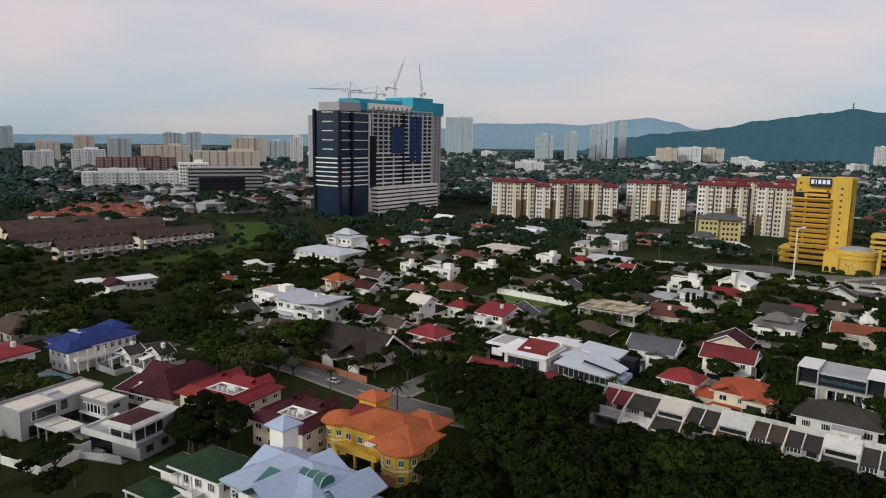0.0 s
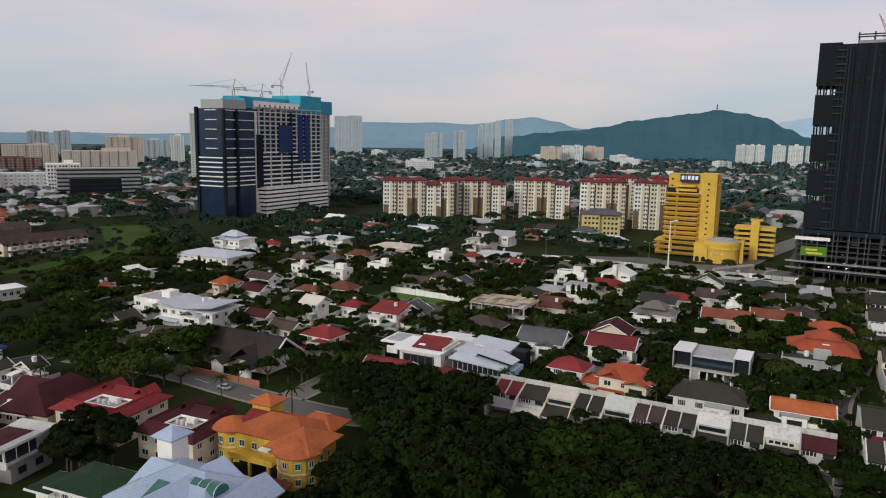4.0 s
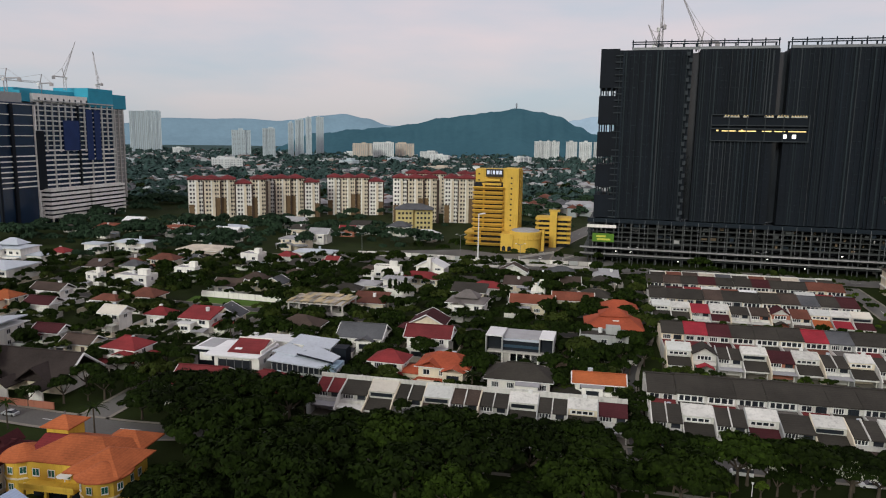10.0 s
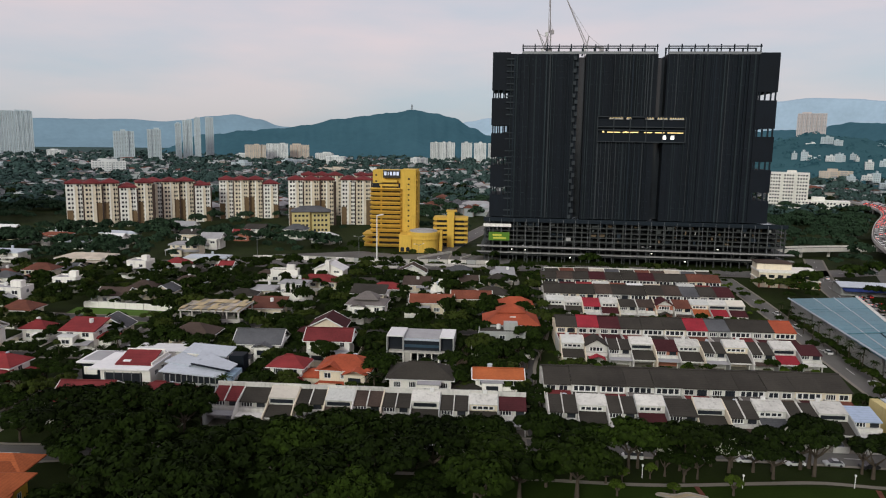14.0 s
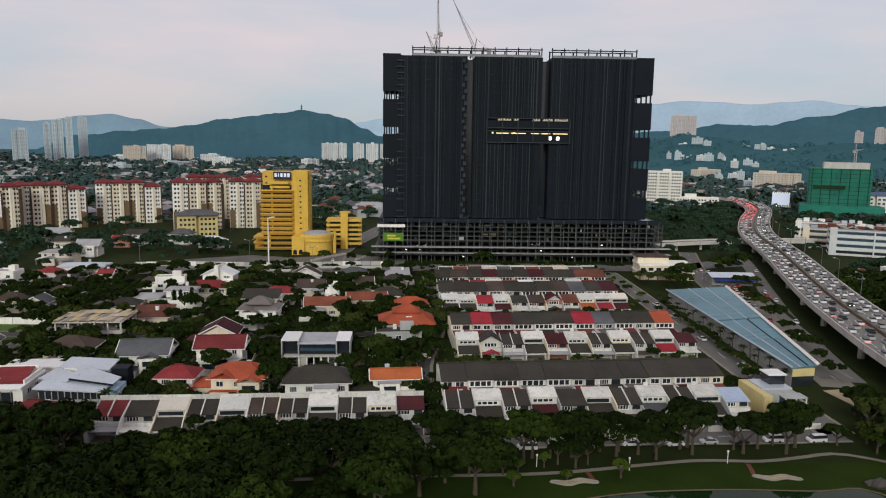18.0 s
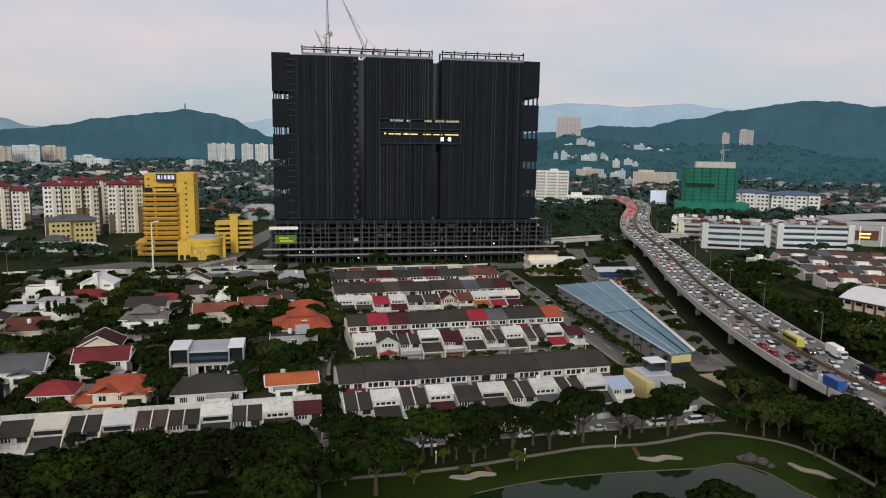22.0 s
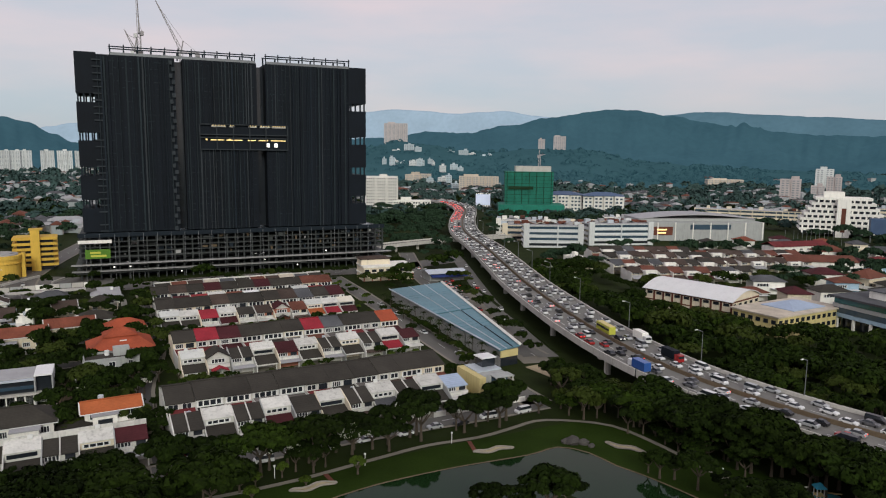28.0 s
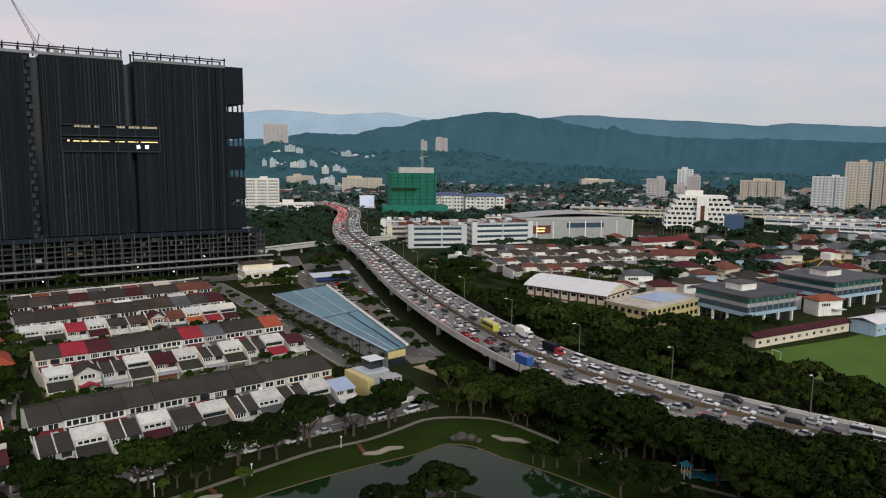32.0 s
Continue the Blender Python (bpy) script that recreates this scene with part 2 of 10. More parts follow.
# far land: woods with pale built-up patches, bluish from haze put into the colour
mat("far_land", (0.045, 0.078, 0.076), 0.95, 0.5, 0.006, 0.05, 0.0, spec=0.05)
# bluer, paler and self-glowing with distance: haze put into hill colour and emission
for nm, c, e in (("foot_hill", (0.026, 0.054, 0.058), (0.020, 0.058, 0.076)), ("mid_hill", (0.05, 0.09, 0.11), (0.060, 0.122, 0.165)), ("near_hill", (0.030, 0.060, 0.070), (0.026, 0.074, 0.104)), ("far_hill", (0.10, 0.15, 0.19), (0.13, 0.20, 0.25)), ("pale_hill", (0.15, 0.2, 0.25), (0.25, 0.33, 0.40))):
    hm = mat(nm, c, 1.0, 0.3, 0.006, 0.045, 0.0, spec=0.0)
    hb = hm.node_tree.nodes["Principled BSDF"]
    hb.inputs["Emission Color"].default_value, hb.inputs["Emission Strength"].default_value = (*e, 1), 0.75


# ---- mesh helpers ----
class Mesh:
    """Collects faces of one part, in its thing's own axes."""

    def __init__(self):
        self.v, self.f, self.k = [], [], []

    def face(self, pts, k=0):
        n = len(self.v)
        self.v += [tuple(p) for p in pts]
        self.f.append(tuple(range(n, n + len(pts))))
        self.k.append(k)

    def solid(self, verts, faces, k=0):
        n = len(self.v)
        self.v += [tuple(p) for p in verts]
        self.f += [tuple(i + n for i in fc) for fc in faces]
        self.k += [k] * len(faces)
        return self

    def box(self, x, y, z, sx, sy, sz, k=0, turn=0.0):
        """x, y: centre; z: underside."""
        c, s = math.cos(radians(turn)), math.sin(radians(turn))
        vs = []
        for dz in (0, sz):
            for dx, dy in ((-sx / 2, -sy / 2), (sx / 2, -sy / 2), (sx / 2, sy / 2), (-sx / 2, sy / 2)):
                vs.append((x + dx * c - dy * s, y + dx * s + dy * c, z + dz))
        return self.solid(vs, BOXF, k)

    def prism(self, poly, z0, z1, k=0, top=None):
        n = len(poly)
        vs = [(p[0], p[1], z0) for p in poly] + [(p[0], p[1], z1) for p in poly]
        self.solid(vs, [tuple(reversed(range(n)))] + [(i, (i + 1) % n, n + (i + 1) % n, n + i) for i in range(n)], k)
        self.face([(p[0], p[1], z1) for p in poly], k if top is None else top)
        return self

    def cyl(self, x, y, z, r, h, n=12, r2=None, k=0):
        r2 = r if r2 is None else r2
        vs = [(x + r * math.cos(6.28318 * i / n), y + r * math.sin(6.28318 * i / n), z) for i in range(n)]
        vs += [(x + r2 * math.cos(6.28318 * i / n), y + r2 * math.sin(6.28318 * i / n), z + h) for i in range(n)]
        return self.solid(vs, [tuple(reversed(range(n))), tuple(range(n, 2 * n))] + [(i, (i + 1) % n, n + (i + 1) % n, n + i) for i in range(n)], k)

    def bar(self, a, b, r, k=0):
        """A square bar from a to b."""
        a, b = Vector(a), Vector(b)
        d = (b - a).normalized()
        u = d.orthogonal().normalized() * r
        w = d.cross(u)
        vs = [p + q for p in (a, b) for q in (u + w, -u + w, -u - w, u - w)]
        return self.solid(vs, BOXF, k)

    def hip(self, x, y, z, w, d, h, th=0.22, k=0, ridge=None):
        """A hipped roof over w by d, with eaves th thick; ridge: its length, None for equal slopes."""
        along_x = w >= d
        r = abs(w - d) if ridge is None else ridge
        r = max(r, 0.3)
        vs = [(x + sx * w / 2, y + sy * d / 2, zz) for zz in (z, z + th) for sx, sy in ((-1, -1), (1, -1), (1, 1), (-1, 1))]
        if along_x:
            vs += [(x - r / 2, y, z + th + h), (x + r / 2, y, z + th + h)]
            tops = [(4, 5, 9, 8), (5, 6, 9), (6, 7, 8, 9), (7, 4, 8)]
        else:
            vs += [(x, y - r / 2, z + th + h), (x, y + r / 2, z + th + h)]
            tops = [(4, 5, 8), (5, 6, 9, 8), (6, 7, 9), (7, 4, 8, 9)]
        return self.solid(vs, [(3, 2, 1, 0), (0, 1, 5, 4), (1, 2, 6, 5), (2, 3, 7, 6), (3, 0, 4, 7)] + tops, k)

    def gable(self, x, y, z, w, d, h, along="x", th=0.22, k=0, peak=0.5):
        """Two roof slabs with their ridge along x or y; peak: where the ridge lies across."""
        if along == "x":
            a = [(x - w / 2, y - d / 2, z), (x - w / 2, y - d / 2 + d * peak, z + h), (x - w / 2, y + d / 2, z)]
            off = (w, 0)
        else:
            a = [(x - w / 2, y - d / 2, z), (x - w / 2 + w * peak, y - d / 2, z + h), (x + w / 2, y - d / 2, z)]
            off = (0, d)
        prof = a + [(p[0], p[1], p[2] + th) for p in reversed(a)]
        vs = prof + [(p[0] + off[0], p[1] + off[1], p[2]) for p in prof]
        fs = [(0, 1, 4, 5), (1, 2, 3, 4), (11, 10, 7, 6), (10, 9, 8, 7)] + [(i, 6 + i, 6 + (i + 1) % 6, (i + 1) % 6) for i in range(6)]
        return self.solid(vs, fs, k)

    def slab(self, pts, th, k=0):
        """A sloping plate: the upper outline and its thickness."""
        n = len(pts)
        vs = [(p[0], p[1], p[2] - th) for p in pts] + list(pts)
        return self.solid(vs, [tuple(reversed(range(n))), tuple(range(n, 2 * n))] + [(i, (i + 1) % n, n + (i + 1) % n, n + i) for i in range(n)], k)

    def data(self, name, mats):
        me = bpy.data.meshes.new(name)
        me.from_pydata(self.v, [], self.f)
        for m in mats:
            me.materials.append(MATS[m])
        if len(mats) > 1:
            me.polygons.foreach_set("material_index", self.k)
        return me


BOXF = [(3, 2, 1, 0), (4, 5, 6, 7), (0, 1, 5, 4), (1, 2, 6, 5), (2, 3, 7, 6), (3, 0, 4, 7)]


def thing(name, x, y, z=0.0, turn=0.0, label="", category="", group="", kind=""):
    ob = new(name)
    ob.empty_display_size = 0.5
    ob.matrix_basis = pose(x, y, z, 0, 0, turn)
    return tagged(ob, label, category, group, kind)


def part(name, mesh, mats, parent=None, label="", at=None, turn=0.0, size=None):
    """Links a Mesh, or mesh data that is shared, as one object under its thing."""
    mats = [mats] if isinstance(mats, str) else mats
    ob = new(name, mesh.data(name, mats) if isinstance(mesh, Mesh) else mesh)
    ob.parent = parent
    if at is not None:
        m = pose(*at, 0, 0, turn)
        ob.matrix_basis = m @ Matrix.Diagonal((*size, 1)) if size else m
    if label:
        ob["label"] = label
    return ob


def setting(name, mesh, mats, label, category="", z=0.0):
    ob = part(name, mesh, mats)
    ob.location.z = z
    return tagged(ob, label, category or name, kind="structure")


def window_data(name, mats, bars=1, cross=False):
    """One connected sheet: a proud frame and bars round sunken panes, on a sill."""
    fw = 0.07
    xs = [-0.5, -0.5 + fw]
    for i in range(bars):
        c = -0.5 + (i + 1) / (bars + 1)
        xs += [c - 0.025, c + 0.025]
    xs += [0.5 - fw, 0.5]
    zs = [-0.56, -0.5, -0.5 + fw] + ([0.10, 0.15] if cross else []) + [0.5 - fw, 0.5]
    nx, nz = len(xs) - 1, len(zs) - 1
    verts, index, m = [], {}, Mesh()

    def vert(x, y, z):
        key = (round(x, 4), round(y, 4), round(z, 4))
        if key not in index:
            index[key] = len(verts)
            verts.append(key)
        return index[key]

    def depth(i, j):
        if i < 0 or j < 0 or i >= nx or j >= nz:
            return 0.03
        if j == 0:
            return -0.14
        return -0.07 if (i % 2 == 0 or j == 1 or j == nz - 1 or (cross and j == 3)) else -0.01

    faces, kinds = [], []
    for i in range(nx):
        for j in range(nz):
            y = depth(i, j)
            x0, x1, z0, z1 = xs[i], xs[i + 1], zs[j], zs[j + 1]
            faces.append((vert(x0, y, z0), vert(x1, y, z0), vert(x1, y, z1), vert(x0, y, z1)))
            kinds.append(1 if y == -0.01 else 0)
            for di, dj, p, q in ((-1, 0, (x0, z1), (x0, z0)), (1, 0, (x1, z0), (x1, z1)), (0, -1, (x0, z0), (x1, z0)), (0, 1, (x1, z1), (x0, z1))):
                yn = depth(i + di, j + dj)
                if yn > y:
                    faces.append((vert(p[0], y, p[1]), vert(p[0], yn, p[1]), vert(q[0], yn, q[1]), vert(q[0], y, q[1])))
                    kinds.append(0)
    m.v, m.f, m.k = verts, faces, kinds
    return m.data(name, mats)


WIN = {"plain": window_data("window", ["frame_white", "dark_glass"]), "wide": window_data("window", ["frame_white", "dark_glass"], 3),
       "cross": window_data("window", ["frame_white", "blue_glass"], 1, True), "teal": window_data("window", ["frame_white", "green_glass"], 1),
       "dark": window_data("window", ["dark_fin", "dark_glass"], 2)}
FOOT = []   # footprints kept clear of trees: x0, y0, x1, y1


def clear(x, y, w, d, turn=0.0):
    c, s = abs(math.cos(radians(turn))), abs(math.sin(radians(turn)))
    w, d = w * c + d * s, w * s + d * c
    FOOT.append((x - w / 2, y - d / 2, x + w / 2, y + d / 2))


def window(parent, x, y, z, w, h, facing=0.0, kind="plain"):
    """facing: 0 looks to -y, 90 to +x."""
    return part("window", WIN[kind], None, parent, at=(x, y, z), turn=facing, size=(w, 1, h))


def ribbon(pts, width, z, mesh=None, k=0, shift=0.0):
    """A flat strip along a line on the plan."""
    mesh = mesh or Mesh()
    side = []
    for i, p in enumerate(pts):
        a, b = Vector(pts[max(i - 1, 0)][:2]), Vector(pts[min(i + 1, len(pts) - 1)][:2])
        d = (b - a).normalized()
        nrm = Vector((-d.y, d.x))
        q = Vector(p[:2]) + nrm * shift
        zz = z + (p[2] if len(p) > 2 else 0)
        side.append(((*(q + nrm * width / 2), zz), (*(q - nrm * width / 2), zz)))
    for (a, b), (c, d) in zip(side, side[1:]):
        mesh.face((b, d, c, a), k)
    return mesh


def curve_through(ctrl, step=6.0):
    """A smooth line through a few plan points."""
    pts = [Vector(p) for p in ctrl]
    out = []
    for i in range(len(pts) - 1):
        p0, p1, p2, p3 = pts[max(i - 1, 0)], pts[i], pts[i + 1], pts[min(i + 2, len(pts) - 1)]
        n = max(2, int((p2 - p1).length / step))
        for j in range(n):
            t = j / n
            out.append(0.5 * (2 * p1 + (p2 - p0) * t + (2 * p0 - 5 * p1 + 4 * p2 - p3) * t * t + (3 * p1 - p0 - 3 * p2 + p3) * t ** 3))
    return out + [pts[-1]]


# ---- ground, water, roads ----
def disc(r, n=96):
    return [(r * math.cos(6.28318 * i / n), r * math.sin(6.28318 * i / n)) for i in range(n)]


LAKE = [(20, 70), (22, 98), (34, 107), (46, 109), (62, 109), (78, 107.5), (86, 108), (90, 103), (91, 96), (93, 90), (95, 80), (97, 66), (99, 50), (60, 40), (30, 50)]
gm = Mesh()
ring_r = [900, 1500, 2500, 4900]
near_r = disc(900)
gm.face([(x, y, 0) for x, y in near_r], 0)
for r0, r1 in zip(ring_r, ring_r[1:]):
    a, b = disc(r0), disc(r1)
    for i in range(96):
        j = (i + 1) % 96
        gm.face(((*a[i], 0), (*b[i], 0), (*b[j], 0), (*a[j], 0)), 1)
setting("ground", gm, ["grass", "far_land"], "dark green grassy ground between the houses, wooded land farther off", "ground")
setting("park_lawn", Mesh().prism([(-90, 60), (118, 40), (112, 100), (100, 118), (60, 119), (0, 116), (-60, 112)], -0.2, 0.02), "lawn_grass", "dark mown park lawn beside the lake", "lawn")
setting("islet", Mesh().prism([(54, 88), (58, 92.5), (66, 91), (75, 90), (77, 85), (66, 81), (57, 83)], -0.2, 0.3), "grass", "small grassy islet near the lake shore", "islet")
setting("water", Mesh().prism(LAKE, -0.3, 0.06), "lake_water", "still dark green lake water reflecting the sky", "lake")
edge = Mesh()
ribbon(curve_through(LAKE[2:13], 2.5), 0.45, 0.09, edge)
setting("lake_bank", edge, "earth", "bare muddy bank round the lake", "bank")
setting("sports_field", Mesh().prism([(200, 110), (194, 88), (206, 68), (330, 62), (330, 96), (252, 100)], -0.2, 0.05), "field_grass", "bright green playing field of short grass", "field")
setting("open_lawn", Mesh().prism([(-141, 222), (-142, 231), (-107, 228.6), (-104, 217), (-113, 208), (-127, 216)], -0.2, 0.04), "field_grass", "small mown lawn behind a white wall", "lawn")
setting("meadow", Mesh().prism([(-294, 178), (-303, 176), (-309, 215), (-322, 250), (-345, 262), (-400, 300), (-380, 325), (-318, 300), (-292, 225)], -0.2, 0.04), "meadow_grass", "overgrown green meadow among the houses", "meadow")

PARK_PATH = curve_through([(-40, 117), (0, 117.5), (30, 117), (50, 119.3), (62, 120.6), (74, 119.6), (84, 121), (90, 122), (96, 119.6), (104, 112), (106, 98), (106, 84), (110, 71), (115, 58)], 3)
setting("park_path", ribbon(PARK_PATH, 1.2, 0.07), "paving", "pale paved path winding round the lake", "path")
for sx, sy, lean in ((35.4, 113.2, 2), (73.2, 112.6, -6), (98.4, 101.6, -58)):
    pit = thing("sand_pit", sx, sy, 0, lean, "kidney-shaped sand pit with a pale concrete border in the lawn", "sand pit", "sand pits in the park")
    loop = []
    for i in range(28):
        a = 6.28318 * i / 28
        u = 4.3 * math.cos(a)
        loop.append((u, 0.75 * math.sin(a) + 0.42 * math.sin(u * 1.15)))
    part("sand", Mesh().prism(loop, 0.0, 0.16), "sand_fill", pit)
    rim = Mesh()
    for (ax, ay), (bx, by) in zip(loop, loop[1:] + loop[:1]):
        rim.bar((ax, ay, 0.2), (bx, by, 0.2), 0.16)
    part("border", rim, "paving", pit, "pale concrete border")
for a, b in (((38.9, 117.2), (39.2, 113.4)), ((70.8, 118.6), (69.4, 113.4))):
    setting("link_path", ribbon([a, b], 0.9, 0.10), "roof_rust", "short red brick path across the lawn", "path")
for x, y, size in ((90.4, 108.6, 1.5), (92.0, 107.2, 1.1), (88.9, 109.4, 0.8), (92.6, 105.2, 0.7)):
    rk = random.Random(int(x * 10))
    vs = []
    for z, k in ((0, 1.0), (0.45, 1.05), (0.85, 0.6)):
        for i in range(7):
            a = 6.28318 * i / 7
            q = size * k * rk.uniform(0.75, 1.15)
            vs.append((1.3 * q * math.cos(a), q * math.sin(a), z * size * rk.uniform(0.85, 1.15)))
    r_ = thing("rock", x, y, 0, 20, "dark weathered boulder at the edge of the lake", "rock", "rocks by the lake")
    part("stone", Mesh().solid(vs, [tuple(reversed(range(7))), tuple(range(14, 21))] + [(7 * j + i, 7 * j + (i + 1) % 7, 7 * j + 7 + (i + 1) % 7, 7 * j + 7 + i) for j in (0, 1) for i in range(7)]), "rock", r_)
for x, y in ((30, 119.8), (47, 117.4), (67, 119.2), (104.6, 90), (104.4, 82), (105.4, 74)):
    gl = thing("garden_lamp", x, y, 0, 0, "short pale park lamp beside the path", "lamp", "park lamps")
    part("post", Mesh().cyl(0, 0, 0, 0.07, 2.2, 8), "frame_white", gl)
    part("head", Mesh().cyl(0, 0, 2.2, 0.16, 0.35, 8, 0.22), "frame_white", gl)

ROADS = [([(-170, 117), (-139, 121), (-110, 119), (-82, 119), (-55, 126), (-20, 129), (15, 131), (50, 132), (80, 131), (98, 131)], 6.8, "pale_asphalt"),
         ([(-100.5, 122), (-100.5, 143), (-102, 162), (-101, 206), (-99, 260), (-96, 318)], 6.0, "pale_asphalt"),
         ([(97, 131), (98, 165), (100, 195), (103, 240), (106, 280), (108, 318)], 7.0, "pale_asphalt"),
         ([(-220, 300), (-140, 322), (-66, 326), (0, 330), (70, 334), (130, 330), (190, 345)], 15.0, "pale_asphalt"),
         ([(-24, 334), (-22, 380), (-8, 446), (20, 560)], 11.0, "pale_asphalt"),
         ([(120, 165), (124, 200), (136, 250), (150, 310), (175, 380)], 8.0, "pale_asphalt"),
         ([(12, 136), (12.5, 180), (20, 225), (22, 310)], 3.2, "asphalt"),
         ([(12, 222.5), (60, 223), (98, 224)], 5.0, "asphalt"),
         ([(-170, 172), (-135, 176), (-102, 178), (-60, 172), (-22, 173), (12, 174)], 5.0, "asphalt"), ([(-200, 222), (-150, 219), (-100, 217), (-50, 213), (20, 214)], 5.0, "asphalt"),
         ([(-180, 105), (-172, 150), (-200, 210), (-225, 290)], 5.5, "asphalt")]
for pts, w, m in ROADS:
    line = curve_through(pts, 8)
    setting("road", ribbon(line, w, 0.10), m, "worn asphalt street between the gardens", "road")
    kerb = Mesh()
    for s in (-1, 1):
        ribbon(line, 0.9, 0.17, kerb, 0, s * (w / 2 + 0.4))
    setting("pavement", kerb, "paving", "narrow concrete kerb strip along the street", "pavement")
    if w > 6:
        marks = Mesh()
        for a, b in list(zip(line, line[1:]))[::2]:
            ribbon([a, a + (b - a) * 0.5], 0.18, 0.12, marks)
        setting("road_marking", marks, "road_paint", "broken white centre line on the street", "road marking")
    for p in line:
        FOOT.append((p.x - w / 2 - 0.5, p.y - w / 2 - 0.5, p.x + w / 2 + 0.5, p.y + w / 2 + 0.5))


# ---- hills ----
def hills(name, material, label, r, depth, skyline, rough=10.0, n=220, m=22, slope=0.42):
    """A ridge at distance r; skyline: its azimuth (left positive) and elevation in degrees, seen from the middle of the place."""
    vs, fs = [], []
    az0, az1 = skyline[0][0], skyline[-1][0]
    for i in range(n + 1):
        az = az0 + (az1 - az0) * i / n
        for (a, ea), (b, eb) in zip(skyline, skyline[1:]):
            if b <= az <= a:
                f = (a - az) / (a - b)
                el = ea + (eb - ea) * (3 * f * f - 2 * f ** 3)
                break
        top = 60 + r * math.tan(radians(el))
        for j in range(m + 1):
            q = -1.0 + 2.0 * j / m
            x, y = -math.sin(radians(az)) * (r + q * depth), math.cos(radians(az)) * (r + q * depth)
            lift = math.exp(-(q / (0.42 if q > -0.1 else slope)) ** 2)
            bumpy = noise.noise(Vector((x, y, 0)) / 260.0) + 0.5 * noise.noise(Vector((x, y, 5)) / 90.0) + 0.4 * noise.noise(Vector((x, y, 9)) / 32.0) + 0.22 * noise.noise(Vector((x, y, 2)) / 15.0)
            h = top * lift + rough * bumpy * min(1.0, lift * 2) * (0.35 if abs(q) < 0.12 else 1.0)
            vs.append((x, y, h - 3.0))
            if i < n and j < m:
                k = i * (m + 1) + j
                fs.append((k, k + 1, k + m + 2, k + m + 1))
    ob = setting(name, Mesh().solid(vs, fs), material, label, "hill")
    for p in ob.data.polygons:
        p.use_smooth = True


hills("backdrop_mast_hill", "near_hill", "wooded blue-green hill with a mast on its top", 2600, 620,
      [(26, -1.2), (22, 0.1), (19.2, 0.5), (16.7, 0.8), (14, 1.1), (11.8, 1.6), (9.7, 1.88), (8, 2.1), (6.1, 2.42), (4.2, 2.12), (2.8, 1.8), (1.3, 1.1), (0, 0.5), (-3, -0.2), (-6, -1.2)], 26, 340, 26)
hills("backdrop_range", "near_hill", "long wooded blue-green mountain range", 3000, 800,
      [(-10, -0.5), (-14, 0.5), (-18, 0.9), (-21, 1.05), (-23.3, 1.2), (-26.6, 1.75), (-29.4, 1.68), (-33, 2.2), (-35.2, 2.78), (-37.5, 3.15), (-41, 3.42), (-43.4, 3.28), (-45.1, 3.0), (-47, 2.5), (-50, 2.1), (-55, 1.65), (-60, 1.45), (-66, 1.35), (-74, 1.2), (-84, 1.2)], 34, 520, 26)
hills("backdrop_rear_range", "mid_hill", "mountain ridge behind the wooded range, tinted blue for haze", 3950, 500,
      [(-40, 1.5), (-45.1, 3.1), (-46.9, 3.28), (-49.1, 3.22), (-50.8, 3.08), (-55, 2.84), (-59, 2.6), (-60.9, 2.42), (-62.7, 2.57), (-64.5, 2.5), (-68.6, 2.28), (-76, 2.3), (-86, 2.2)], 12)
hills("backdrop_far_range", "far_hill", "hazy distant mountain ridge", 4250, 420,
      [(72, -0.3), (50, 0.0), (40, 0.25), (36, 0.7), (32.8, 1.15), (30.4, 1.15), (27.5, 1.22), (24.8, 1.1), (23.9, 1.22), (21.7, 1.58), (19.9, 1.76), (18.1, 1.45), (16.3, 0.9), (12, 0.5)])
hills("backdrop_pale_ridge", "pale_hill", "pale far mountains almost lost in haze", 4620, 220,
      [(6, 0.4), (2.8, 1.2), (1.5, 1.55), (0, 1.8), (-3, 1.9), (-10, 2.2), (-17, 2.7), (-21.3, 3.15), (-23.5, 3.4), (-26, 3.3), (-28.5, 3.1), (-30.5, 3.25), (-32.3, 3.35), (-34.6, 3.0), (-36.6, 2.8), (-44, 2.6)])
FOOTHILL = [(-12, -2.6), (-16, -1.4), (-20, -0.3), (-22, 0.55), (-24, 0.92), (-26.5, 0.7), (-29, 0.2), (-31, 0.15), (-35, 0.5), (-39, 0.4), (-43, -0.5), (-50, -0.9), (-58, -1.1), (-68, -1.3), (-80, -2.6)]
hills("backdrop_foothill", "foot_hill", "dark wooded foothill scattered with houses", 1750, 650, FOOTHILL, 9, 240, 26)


def foothill_z(x, y):
    """Height of the foothill's front slope."""
    az, r = math.degrees(math.atan2(-x, y)), math.hypot(x, y)
    if not -80 < az < -12 or r < 1100:
        return 0.0
    for (a, ea), (b, eb) in zip(FOOTHILL, FOOTHILL[1:]):
        if b <= az <= a:
            el = ea + (eb - ea) * (a - az) / (a - b)
            return max(0.0, (60 + 1750 * math.tan(radians(el))) * math.exp(-(((r - 1750) / 650) / 0.42) ** 2) - 3)
    return 0.0


